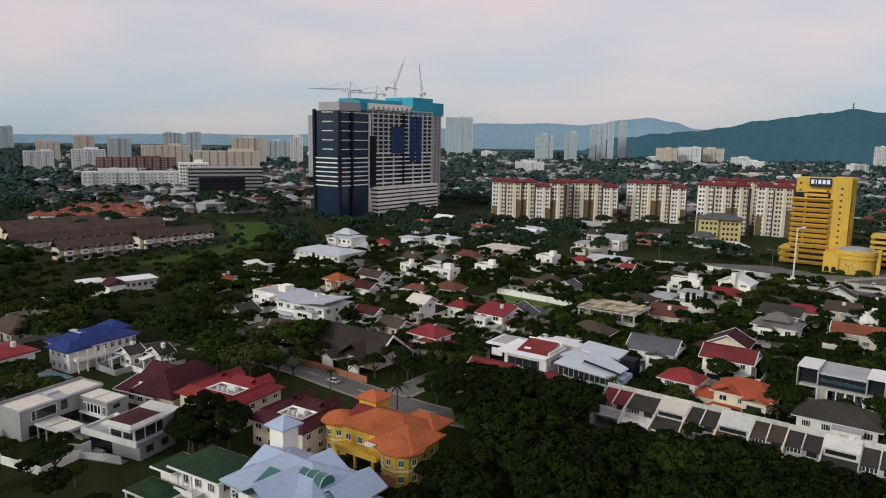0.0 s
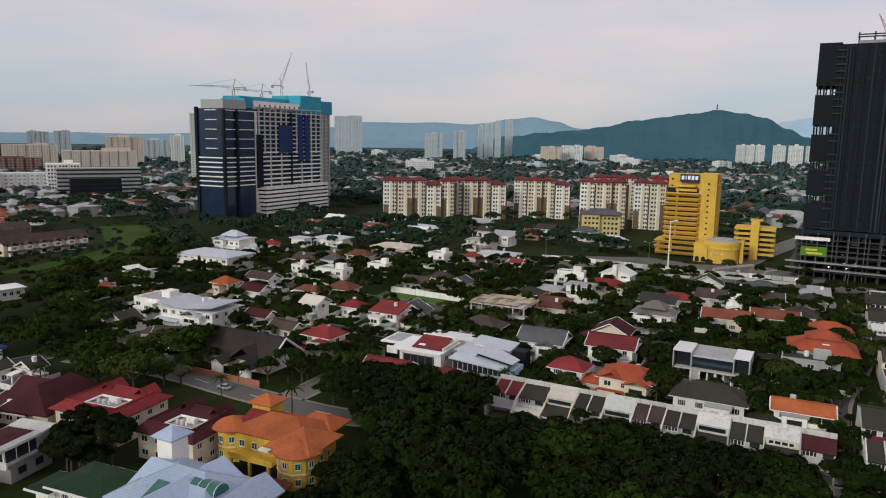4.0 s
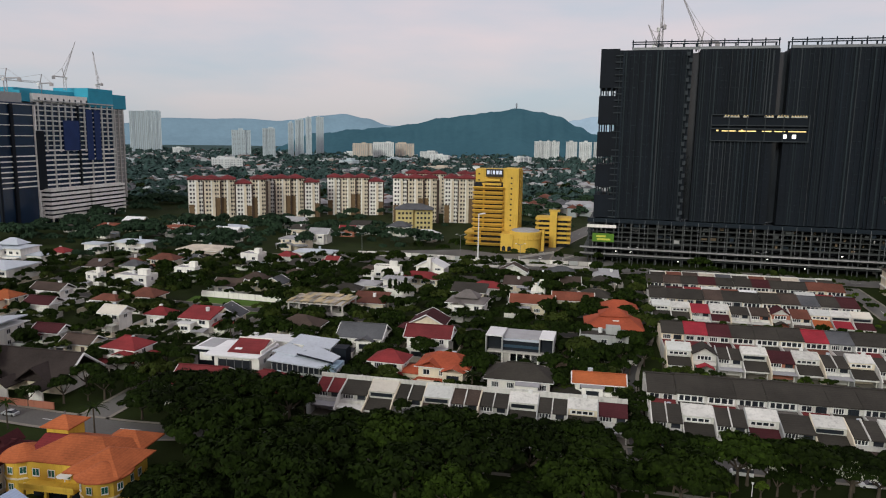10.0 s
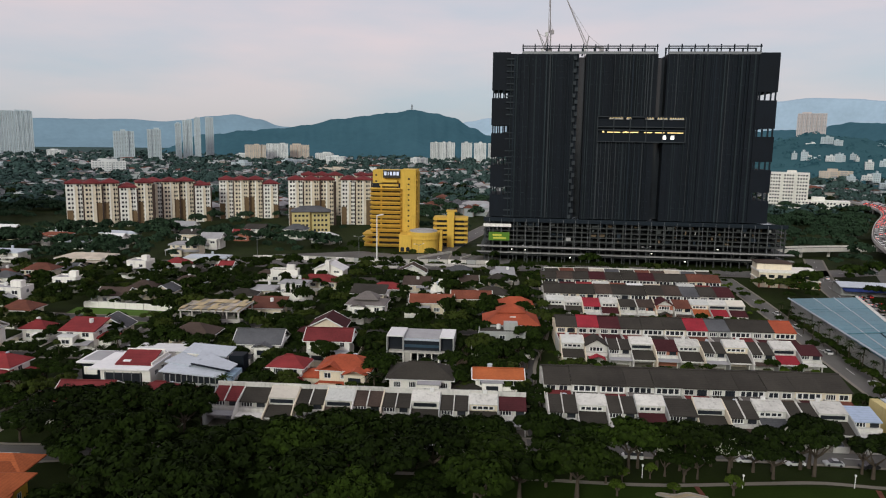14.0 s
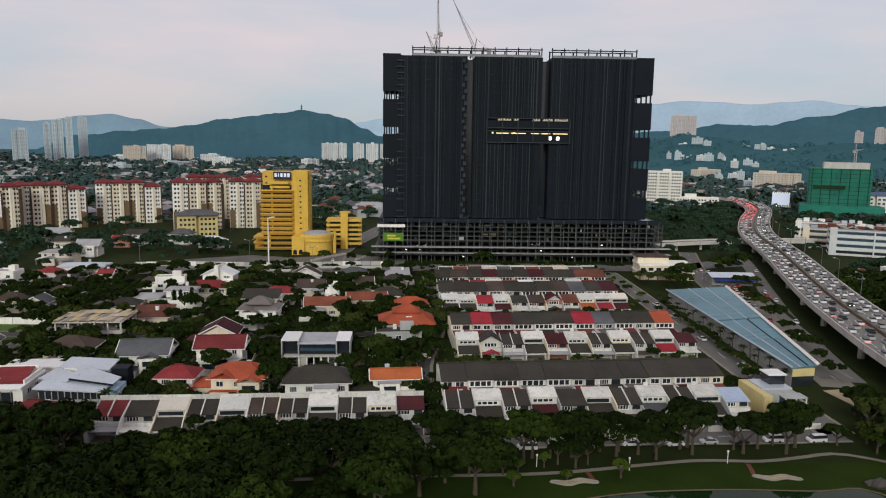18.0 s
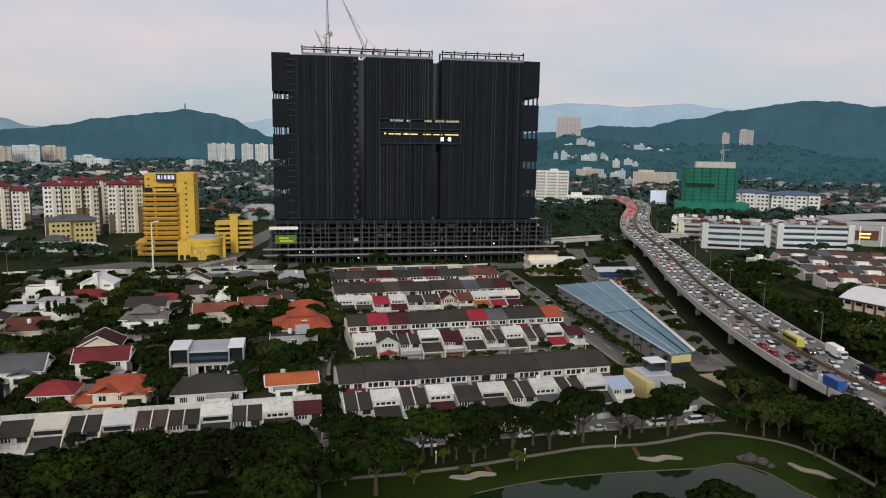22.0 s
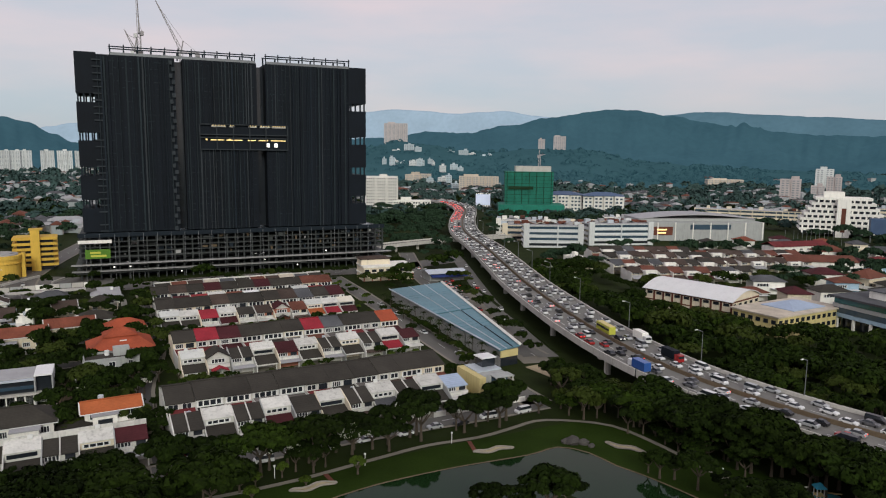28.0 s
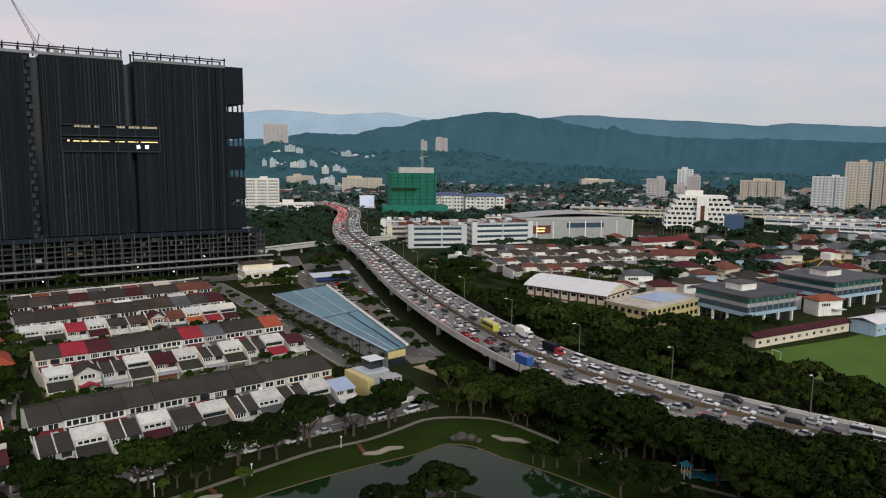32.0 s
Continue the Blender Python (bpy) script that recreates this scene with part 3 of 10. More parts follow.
# ---- far city ----
def far_field():
    """Low houses and trees of the plain, too far and too many to count."""
    rnd = random.Random(5)
    houses, roofs, woods = Mesh(), Mesh(), Mesh()
    for _ in range(9500):
        az = rnd.uniform(-76, 66)
        r = 560 + 2000 * rnd.random() ** 1.6
        if -22 < az < 2 and r < 470 or (24 < az < 44 and r < 700) or (-64 < az < -20 and r < 760):
            continue
        x, y = -math.sin(radians(az)) * r, math.cos(radians(az)) * r
        dense = noise.noise(Vector((x, y, 3)) / 160.0)
        if dense < -0.12 + rnd.uniform(-0.15, 0.15):
            continue
        w, d, h = rnd.uniform(6, 12), rnd.uniform(6, 10), rnd.choice((3.5, 4, 6.5, 6.5, 7))
        if rnd.random() < 0.025:
            w, d, h = rnd.uniform(16, 30), rnd.uniform(10, 14), rnd.uniform(6, 9)
        turn = rnd.choice((0, 0, 90, 12, -20))
        g = foothill_z(x, y)
        if g > 14 or g > 4 and noise.noise(Vector((x, y, 1)) / 60.0) < 0.3:
            continue
        houses.box(x, y, g - 2, w, d, h + 2, rnd.choice((0, 0, 0, 1, 2)), turn)
        kk = rnd.choice((0, 0, 1, 2, 3, 3, 4))
        if turn in (0, 90):
            w2, d2 = (w, d) if turn == 0 else (d, w)
            roofs.hip(x, y, g + h, w2 + 1, d2 + 1, rnd.uniform(1.2, 2.6), 0.25, kk)
        else:
            roofs.box(x, y, g + h, w + 1, d + 1, 0.5, kk, turn)
    tagged(part("distant_houses", houses, ["wall_plain", "wall_plain_warm", "wall_grey"]), "low pale houses spread over the far plain", "houses", kind="stuff")
    tagged(part("distant_roofs", roofs, ["roof_slate", "roof_brown", "roof_rust", "roof_grey", "wall_plain"]), "mixed grey, brown and red roofs of the far houses", "roofs", kind="stuff")
    for _ in range(10500):
        az = rnd.uniform(-78, 68)
        r = 640 + 2000 * rnd.random() ** 1.5
        x, y = -math.sin(radians(az)) * r, math.cos(radians(az)) * r
        if noise.noise(Vector((x, y, 3)) / 160.0) > 0.32 and rnd.random() < 0.7:
            continue
        if blocked(x, y, 4):
            continue
        s = rnd.uniform(3, 6) * (1 + r / 3000)
        g = foothill_z(x, y)
        if g > 3:
            continue
        kk = rnd.choice((0, 0, 0, 0, 1, 2)) if r < 900 else 0
        for _ in range(44 if r < 1000 else 24 if r < 1500 else 14):
            d = Vector((rnd.gauss(0, 1), rnd.gauss(0, 1), abs(rnd.gauss(0, 1)))).normalized()
            p = Vector((x, y, g + s * 0.6)) + Vector((d.x * s, d.y * s, d.z * s * 0.8)) * rnd.uniform(0.75, 1.1)
            nrm = (d + Vector((rnd.uniform(-0.6, 0.6), rnd.uniform(-0.6, 0.6), rnd.uniform(-0.1, 0.7)))).normalized()
            u = nrm.orthogonal().normalized() * s * (0.36 if r < 1000 else 0.52)
            w = nrm.cross(u)
            woods.face((p - u - w * 0.5, p + u - w * 0.4, p + w * 0.9), kk)
    slope = Mesh()
    for _ in range(2600):
        az, r = rnd.uniform(-78, -13), rnd.uniform(1180, 1745)
        x, y = -math.sin(radians(az)) * r, math.cos(radians(az)) * r
        g = foothill_z(x, y)
        if g < 2 or noise.noise(Vector((x, y, 7)) / 90.0) < -0.15:
            continue
        s = rnd.uniform(5, 11)
        for _ in range(12):
            d = Vector((rnd.gauss(0, 1), rnd.gauss(0, 1), abs(rnd.gauss(0, 1)))).normalized()
            p = Vector((x, y, g - 1)) + Vector((d.x * s, d.y * s, d.z * s * 0.8))
            u = d.orthogonal().normalized() * s * 0.5
            w = d.cross(u)
            slope.face((p - u - w * 0.5, p + u - w * 0.4, p + w * 0.9))
    # crowns share the foothill's haze tint and emission
    tagged(part("hillside_trees", slope, "foot_hill"), "blue-green tree crowns on the wooded foothill", "trees", kind="stuff")
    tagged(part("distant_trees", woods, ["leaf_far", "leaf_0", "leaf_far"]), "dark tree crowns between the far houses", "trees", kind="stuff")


def blocked(x, y, pad=0.0):
    return any(a - pad < x < c + pad and b - pad < y < e + pad for a, b, c, e in FOOT)


def tower_block(name, x, y, turn, w, d, floors, fh, wall, glass, label, cols, band=False, roof=None, group="", base=0.0):
    """A plain far block: body, floor bands or window columns, plant room."""
    clear(x, y, w, d, turn)
    t = thing(name, x, y, base, turn, label, "building", group)
    h = floors * fh
    if band:
        part("wall", Mesh().box(0, 0, 0, w, d, h), wall, t)
        for i in range(floors):
            part("window_band", Mesh().box(0, 0, i * fh + 1.1, w + 0.3, d + 0.3, fh * 0.42), glass, t)
    else:
        rnd = random.Random(int(abs(x) * 3 + abs(y)))
        n = max(2, round(w / 11)) if w > 14 else 1
        bw = w / n
        panes, front, outs = Mesh(), [], []
        for b in range(n):
            u = -w / 2 + (b + 0.5) * bw
            out = rnd.choice((0.0, 1.4, 2.4)) if n > 1 else 0.0
            front += [(u - bw * (0.5 if b == 0 else 0.43), -d / 2 - out), (u + bw * (0.5 if b == n - 1 else 0.43), -d / 2 - out)]
            if b < n - 1:
                front += [(u + bw * 0.43, -d / 2 + 1.0), (u + bw * 0.57, -d / 2 + 1.0)]
            k = max(2, round(cols / n))
            for c in range(k):
                q = u + bw * 0.80 * ((c + 0.5) / k - 0.5)
                for i in range(floors):
                    panes.box(q, -d / 2 - out - 0.06, i * fh + 0.9, bw / k * 0.46, 0.12, fh * 0.45)
        body = Mesh().prism(front + [(w / 2, d / 2), (-w / 2, d / 2)], 0, h + 0.8)
        tops = Mesh().box(w * rnd.uniform(-0.25, 0.25), 0, h + 0.8, w * rnd.uniform(0.2, 0.45), d * 0.5, rnd.uniform(1.8, 4.0))
        side = max(2, int(d / 4.5))
        for c in range(side):
            for i in range(floors):
                for s in (-1, 1):
                    panes.box(s * (w / 2 + 0.06), -d / 2 + (c + 0.5) * d / side, i * fh + 0.9, 0.16, d / side * 0.4, fh * 0.45)
        part("wall", body, wall, t)
        tagged(part("glazing", panes, glass, t), kind="stuff")
        if not roof:
            part("plant_room", tops, wall, t)
    if roof:
        part("roof", Mesh().hip(0, 0, h + 0.8, w + 1.5, d + 4.5, 3.2, 0.4), roof, t)
    return t


def crane(x, y, z, h, jib, az, luff, label):
    """A tower crane: lattice mast, jib, counter-jib, cab."""
    t = thing("tower_crane", x, y, z, az, label, "crane")
    m = Mesh()
    for sx in (-0.8, 0.8):
        for sy in (-0.8, 0.8):
            m.bar((sx, sy, 0), (sx, sy, h), 0.11)
    n = int(h / 2.2)
    for i in range(n):
        for a, b in (((-0.8, -0.8), (0.8, -0.8)), ((0.8, -0.8), (0.8, 0.8))):
            m.bar((*a, h * i / n), (*b, h * (i + 1) / n), 0.07)
    part("mast", m, "crane_paint", t)
    tip = Vector((jib * math.cos(radians(luff)), 0, h + jib * math.sin(radians(luff))))
    j = Mesh()
    up = Vector((-math.sin(radians(luff)), 0, math.cos(radians(luff)))) * 1.3
    for s in (-0.6, 0.6):
        j.bar((0, s, h), tip + Vector((0, s * 0.4, 0)), 0.10)
    j.bar(Vector((0, 0, h)) + up, tip, 0.10)
    k = max(4, int(jib / 2.5))
    for i in range(k):
        a = Vector((0, 0, h)).lerp(tip, i / k)
        b = Vector((0, 0, h)).lerp(tip, (i + 0.5) / k)
        j.bar(a, b + up * (1 - i / k), 0.08)
        j.bar(b + up * (1 - i / k), Vector((0, 0, h)).lerp(tip, (i + 1) / k), 0.08)
    part("jib", j, "crane_paint", t)
    c = Mesh()
    c.bar((0, 0, h), (-jib * 0.28, 0, h + 0.5), 0.28)
    c.box(-jib * 0.26, 0, h - 1.6, 2.2, 1.4, 1.9)
    part("counter_jib", c, "crane_paint", t)
    a = Mesh()
    a.bar((0, 0, h), (-1.2, 0, h + 6), 0.2)
    a.bar((-1.2, 0, h + 6), Vector((0, 0, h)).lerp(tip, 0.75) + up * 0.3, 0.06)
    a.bar((-1.2, 0, h + 6), (-jib * 0.26, 0, h + 0.5), 0.06)
    part("tie_frame", a, "crane_paint", t)
    part("cab", Mesh().box(0.9, 1.2, h - 1.8, 1.6, 1.4, 1.9), "frame_white", t)
    return t


# ---- black tower under construction ----
def black_tower():
    W, D, Z0, Z1 = 139.0, 26.0, 21.0, 103.5
    t = thing("tower_block", 71.5, 362.0, 0, -3.2, "huge black-clad tower block under construction on a parking podium", "building")
    clear(71.5, 372, 170, 60)
    fh = (Z1 - Z0) / 27
    end_w = 9.0
    x0, x1 = -W / 2 + end_w, W / 2 - end_w
    notch = 14.0
    # main body in three bays with two deep slots
    for nm, a, b in (("west_bay", x0, -26.5), ("middle_bay", -23.0, 12.0), ("east_bay", 16.5, x1)):
        part("bay", Mesh().box((a + b) / 2, D / 2, Z0, b - a, D, Z1 - Z0), "dark_cladding", t, "black cladding bay")
    part("slot_wall", Mesh().box(-24.75, D / 2 + 3, Z0, 3.5, D - 6, Z1 - Z0 - 1), "dark_glass", t)
    part("slot_wall", Mesh().box(14.25, D / 2 + 4, Z0, 4.5, D - 8, Z1 - Z0 - 1), "dark_glass", t)
    # end bays with open refuge floors
    for sx in (-1, 1):
        xc = sx * (W / 2 - end_w / 2)
        gaps = [32.4, 47.7, 64.0, 81.6]
        zs = [Z0]
        for g in gaps:
            zs += [g, g + 4.0]
        zs.append(Z1 + 0.8)
        for a, b in zip(zs[0::2], zs[1::2]):
            part("end_bay", Mesh().box(xc, D / 2, a, end_w, D, b - a), "dark_cladding", t)
        for g in gaps:
            for dx in (-3.7, -1.2, 1.5, 3.7):
                for yy in (0.6, D - 0.6):
                    part("refuge_column", Mesh().box(xc + dx, yy, g, 0.7, 0.7, 4.0), "dark_fin", t)
    # vertical fins, uneven in width and depth
    rnd = random.Random(3)
    x = x0 + 0.5
    while x < x1 - 0.3:
        if not (-27 < x < -22.6 or 11.6 < x < 16.8):
            w, dp = rnd.choice((0.22, 0.28, 0.4, 0.7)), rnd.choice((0.4, 0.7, 1.1))
            if -16 < x < 27:
                segs = ((Z0, 60.2), (73.4, Z1 - rnd.choice((0, 0.4, 0.9))))
            else:
                segs = ((Z0, Z1 - rnd.choice((0, 0.4, 0.9))),)
            for a, b in segs:
                part("fin", Mesh().box(x, -dp / 2, a, w, dp, b - a), rnd.choice(("dark_fin", "fin_grey", "balcony_grey", "dark_cladding", "fin_grey")), t)
        x += rnd.choice((1.1, 1.4, 1.7, 2.3))
    # ledges and louvres between the fins
    for i in range(27):
        z = Z0 + i * fh
        m = Mesh()
        for xa, xb in ((x0, -27), (-22.6, 11.6), (16.8, x1)):
            u = xa
            while u < xb - 1.5:
                if rnd.random() < 0.62 and not (-17 < u < 28 and 58 < z < 74):
                    m.box(u + 0.7, -0.16, z + 0.3, rnd.choice((0.5, 0.9, 1.4)), 0.32, 0.35)
                u += rnd.choice((1.6, 2.2, 3.4))
        tagged(part("ledge", m, "fin_grey", t), kind="stuff")
    for xs in (-W / 2 + end_w + 1.6,):
        for i in range(27):
            if rnd.random() < 0.75:
                part("balcony_slab", Mesh().box(xs - 1.2, -0.5, Z0 + i * fh + 0.2, 4.4, 1.0, 0.55), "balcony_grey", t)
    for i in range(27):
        z = Z0 + i * fh
        part("balcony", Mesh().box(-28.0 + (0.7 if i % 2 else -0.4), -0.7, z, 1.5, 1.4, fh * 0.62), "balcony_grey", t, "dark stacked balcony")
    # sky lobby with lights
    lob = Mesh()
    for z in (60.3, 66.0, 67.6, 72.6):
        lob.box(5.5, -0.8, z, 43, 1.8, 0.5)
    for xx in (-16, -8, 0, 8, 16, 27):
        lob.box(xx, -0.6, 60.3, 0.5, 1.0, 12.6)
    part("lobby_frame", lob, "balcony_grey", t, "dark steel frame of the sky lobby")
    part("lobby_recess", Mesh().box(5.5, 0.06, 60.8, 42.5, 0.3, 12), "dark_cladding", t)
    for a, b in ((-11, -4.6), (-3.4, 4.2), (7, 11), (12.4, 17), (18.4, 26)):
        part("light_strip", Mesh().box((a + b) / 2, -0.5, 65.0, b - a, 0.25, 0.45), "lamp_warm", t)
    for xx in (-13, -2):
        part("light_ball", Mesh().cyl(xx, -0.7, 65.0, 0.45, 0.8, 10), "lamp_warm", t)
    for a, b, n in ((-10.5, -3.5, 5), (-2, 0.5, 2), (7.5, 11.5, 3), (13, 18, 4), (19, 26, 6)):
        # lamp light on the soffit is put in as a pale colour
        part("lit_soffit", Mesh().box((a + b) / 2, -0.6, 71.6, b - a, 0.5, 0.7), "pale_concrete", t, "soffit coloured pale for the light of the work lamps")
        for i in range(n):
            part("work_lamp", Mesh().cyl(a + (i + 0.5) * (b - a) / n, -1.0, 72.3, 0.25, 0.4, 8), "lamp_warm", t)
    for xx in (17, 21):
        part("lit_panel", Mesh().box(xx, -0.4, 62.0, 1.6, 0.2, 1.8), "lamp_white", t)
    # roof pergola frame
    for xa, xb in ((-W / 2 + 15, 11.5), (17, W / 2 - 9)):
        n = int((xb - xa) / 6)
        for i in range(n + 1):
            u = xa + (xb - xa) * i / n
            part("roof_post", Mesh().box(u, 1.5, Z1, 0.5, 0.5, 5.0), "dark_fin", t)
            part("roof_post", Mesh().box(u, 9.5, Z1, 0.7, 0.7, 4.2), "dark_fin", t)
        for yy in (1.5, 9.5):
            part("roof_beam", Mesh().box((xa + xb) / 2, yy, Z1 + 3.7, xb - xa + 1, 0.5, 0.5), "dark_fin", t)
        part("roof_rail", Mesh().box((xa + xb) / 2, 0.6, Z1, xb - xa, 0.12, 1.3), "steel", t)
    # podium: open parking floors on columns
    PW, PD = W + 8, 42.0
    py = 9.0
    part("podium_core", Mesh().box(2, py + 5, 0, PW - 6, PD - 12, 20.5), "dark_glass", t)
    for z in (4.4, 7.4):
        part("canopy", Mesh().box(2, py - PD / 2 - 2.2, z, PW + 6, 3.6, 0.3), "concrete", t, "long pale canopy over the ground floor")
    for i, z in enumerate((3.2, 6.6, 10.2, 12.6, 15.0, 17.4, 19.8)):
        part("floor_slab", Mesh().box(2, py, z, PW + (3 if i < 2 else 0), PD + (4 if i < 2 else 0), 0.4 if i > 2 else 0.7), "podium_steel", t)
    n = 36
    louvres = Mesh()
    for i in range(n + 1):
        u = 2 - PW / 2 + 0.8 + (PW - 1.6) * i / n
        part("column", Mesh().box(u, py - PD / 2 + 0.5, 0, 0.6, 0.9, 20.2), "podium_steel", t)
        if i < n:
            for z in (10.75, 13.15, 15.55, 17.95):
                if rnd.random() < 0.6:
                    louvres.box(u + rnd.uniform(1.2, 2.8), py - PD / 2 + rnd.uniform(0.2, 5.0), z, rnd.choice((0.6, 1.0, 1.8, 2.6)), 0.3, rnd.choice((0.9, 1.3, 1.9)), rnd.choice((0, 0, 1, 2, 3, 0, 1)))
    tagged(part("louvre", louvres, ["dark_fin", "podium_steel", "earth", "concrete"], t, "uneven louvres and stacked materials on the open floors"), kind="stuff")
    for i in range(24):
        part("scaffold_pole", Mesh().box(2 - PW / 2 + 3 + i * (PW - 6) / 23, py - PD / 2 - 0.9, 0, 0.16, 0.16, 21.5), "steel", t)
    part("hoarding_band", Mesh().box(2, py - PD / 2 - 0.6, 19.9, PW, 0.5, 2.0), "dark_fin", t)
    part("white_fascia", Mesh().box(-64.5, py - PD / 2 - 0.8, 17.2, 14, 0.5, 1.5), "wall_white", t)
    sb = part("sign_board", Mesh().box(-63.5, py - PD / 2 - 0.8, 10.2, 10.5, 0.5, 4.2), "sign_green", t, "lit green sign board")
    for k, (xx, zz, ww) in enumerate(((-64.5, 12.5, 4.5), (-63.2, 11.0, 6.5))):
        part("sign_bar", Mesh().box(xx, py - PD / 2 - 1.12, zz, ww, 0.12, 0.9), "car_yellow", sb)
    for i in range(6):
        part("site_lamp", Mesh().box(rnd.uniform(-60, 70), py - PD / 2 - 0.5, rnd.choice((2.2, 5.6, 8.8)), 0.6, 0.4, 0.4), rnd.choice(("lamp_warm", "lamp_white")), t)


black_tower()
crane(31, 379, 103, 13, 22, 100, 87, "slim grey luffing crane on the roof of the black tower")
crane(50, 377, 103, 5, 30, 172, 66, "slim grey luffing crane with its jib raised steeply")
crane(28.5, 376, 103, 4, 11, 175, 68, "small grey derrick crane on the roof edge")


# ---- towers under construction with blue screens ----
def screen_tower():
    t = thing("tower_block", -348, 358, 0, 0, "white and navy tower under construction with teal safety screens", "building")
    clear(-368, 410, 60, 125)
    rnd = random.Random(8)
    # south-west wing: dark navy with white slab edges
    part("wing", Mesh().box(-12, 16, 0, 24, 32, 77), "navy_panel", t, "navy glass wing")
    fh = 3.2
    for i in range(24):
        z = 2 + i * fh
        thin = i > 13
        for y0, y1 in ((1, 12), (14, 31)):
            m = Mesh().box(0.25, (y0 + y1) / 2, z, 0.9, y1 - y0, 0.75 if not thin else 0.5)
            if i > 6 and (not thin or i % 2):
                part("slab_edge", m, "wall_white", t)
        if i > 6:
            if i < 14 or i % 2:
                part("slab_edge", Mesh().box(-12 + (0 if i < 14 else 2), -0.25, z, 23 if i < 14 else 10, 0.9, 0.8 if i < 14 else 0.5), "wall_white", t)
    for y, w in ((0.8, 1.6), (12.8, 2.4), (31.5, 1.2)):
        part("pier", Mesh().box(0.5, y, 0, 1.6, w, 76), "dark_cladding" if y < 20 else "wall_white", t)
    part("pier", Mesh().box(-23.0, -0.4, 0, 2.2, 1.6, 78), "dark_cladding", t)
    part("roof_screen", Mesh().box(-12, 14, 77, 20, 22, 6), "wall_grey", t)
    part("roof_screen", Mesh().box(-14, 30, 78, 22, 10, 7), "teal_screen", t)
    # main slab: open white frame floors
    y0, y1 = 33.0, 108.0
    part("core", Mesh().box(-16, (y0 + y1) / 2, 0, 26, y1 - y0, 78), "concrete", t)
    # dark strip standing for the shaded slot between the two segments
    part("lift_shaft", Mesh().box(0.4, y0 + 37.5, 0, 1.2, 2.2, 77), "dark_cladding", t)
    part("recess", Mesh().box(-1.8, (y0 + y1) / 2, 0, 3.0, y1 - y0 - 1, 77), "navy_panel", t)
    part("slot", Mesh().box(0.9, y0 + 1.5, 22, 1.0, 7, 38), "dark_cladding", t, "dark unfinished slot beside the wing")
    for i in range(25):
        z = 2 + i * fh
        part("slab_edge", Mesh().box(-0.2, (y0 + y1) / 2, z, 2.2, y1 - y0, 0.75 if z > 47 else 1.0), "frame_concrete" if z > 47 else "wall_white", t)
        if z > 47:
            for a, b in ((y0 + 3, y0 + 14), (y0 + 20, y0 + 27)):
                part("inner_wall", Mesh().box(-1.2 + 0.3 * (i % 3), (a + b) / 2 + (i % 4), z + 0.5, 0.3, b - a - 2 * (i % 3), 2.4), "concrete" if i % 2 else "frame_concrete", t)
    for i, y in enumerate([y0 + 2 + i * 6.0 for i in range(13)]):
        part("column", Mesh().box(0.6, y, 0 if i % 2 == 0 else 46, 0.8, 0.8, 78 if i % 2 == 0 else 32), "frame_concrete", t)
    part("net_panel", Mesh().box(1.2, 63, 47, 0.5, 15, 20), "navy_net", t, "hanging navy net")
    part("net_panel", Mesh().box(1.2, 81, 40, 0.5, 6, 35), "navy_net", t, "hanging navy net")
    part("net_panel", Mesh().box(1.2, 89, 40, 0.5, 6, 35), "navy_net", t, "hanging navy net")
    part("crown", Mesh().box(-14, 60, 78, 26, 54, 5.5), "wall_white", t, "white concrete crown")
    for k in range(9):
        part("crown_gap", Mesh().box(-0.9, 38 + k * 5.5, 78.5, 0.3, 1.2, 2.6), "dark_glass", t)
    part("roof_screen", Mesh().box(-20, 60, 83, 16, 60, 4), "teal_screen", t, "teal safety screen")
    part("roof_screen", Mesh().box(-14, 96, 77, 28, 26, 13), "teal_screen", t, "teal safety screen")
    # parking podium in white bands
    for a, b in ((34, 70), (72, 108)):
        part("podium", Mesh().box(2, (a + b) / 2, 2.5, 8, b - a - 1, 20), "dark_glass", t)
        for i in range(7):
            part("podium_band", Mesh().box(2.6, (a + b) / 2, 3.5 + i * 2.9, 9, b - a, 1.7), "wall_white", t)
        for i in range(7):
            part("column", Mesh().box(6.6, a + 1 + i * (b - a - 2) / 6, 0, 0.9, 0.9, 4), "pale_concrete", t)
    # rear tower
    r = thing("tower_block", -385, 505, 0, 0, "slender concrete tower under construction with a teal screen", "building")
    part("wall", Mesh().box(0, 0, 0, 18, 24, 80), "concrete", r)
    for i in range(24):
        part("slab_edge", Mesh().box(0.3, -0.3, 2 + i * 3.25, 18.4, 24.4, 0.5), "pale_concrete", r)
    for y in (-10, -5, 0, 5, 10):
        part("pier", Mesh().box(9.4, y, 0, 0.8, 1.2, 80), "pale_concrete", r)
    for x in (-7, -2, 3, 8):
        part("pier", Mesh().box(x, -12.4, 0, 1.2, 0.8, 80), "pale_concrete", r)
    part("roof_screen", Mesh().box(0, 0, 78, 21, 27, 11), "teal_screen", r)


screen_tower()
crane(-360, 382, 82, 10, 30, 215, 2, "grey flat-top tower crane over the screened tower")
crane(-361, 412, 82, 9, 26, 205, 4, "grey tower crane over the screened tower")
crane(-362, 436, 88, 9, 26, 40, 72, "grey luffing tower crane with a steep jib")
crane(-385, 500, 89, 8, 26, 150, 76, "grey luffing tower crane with a steep jib")


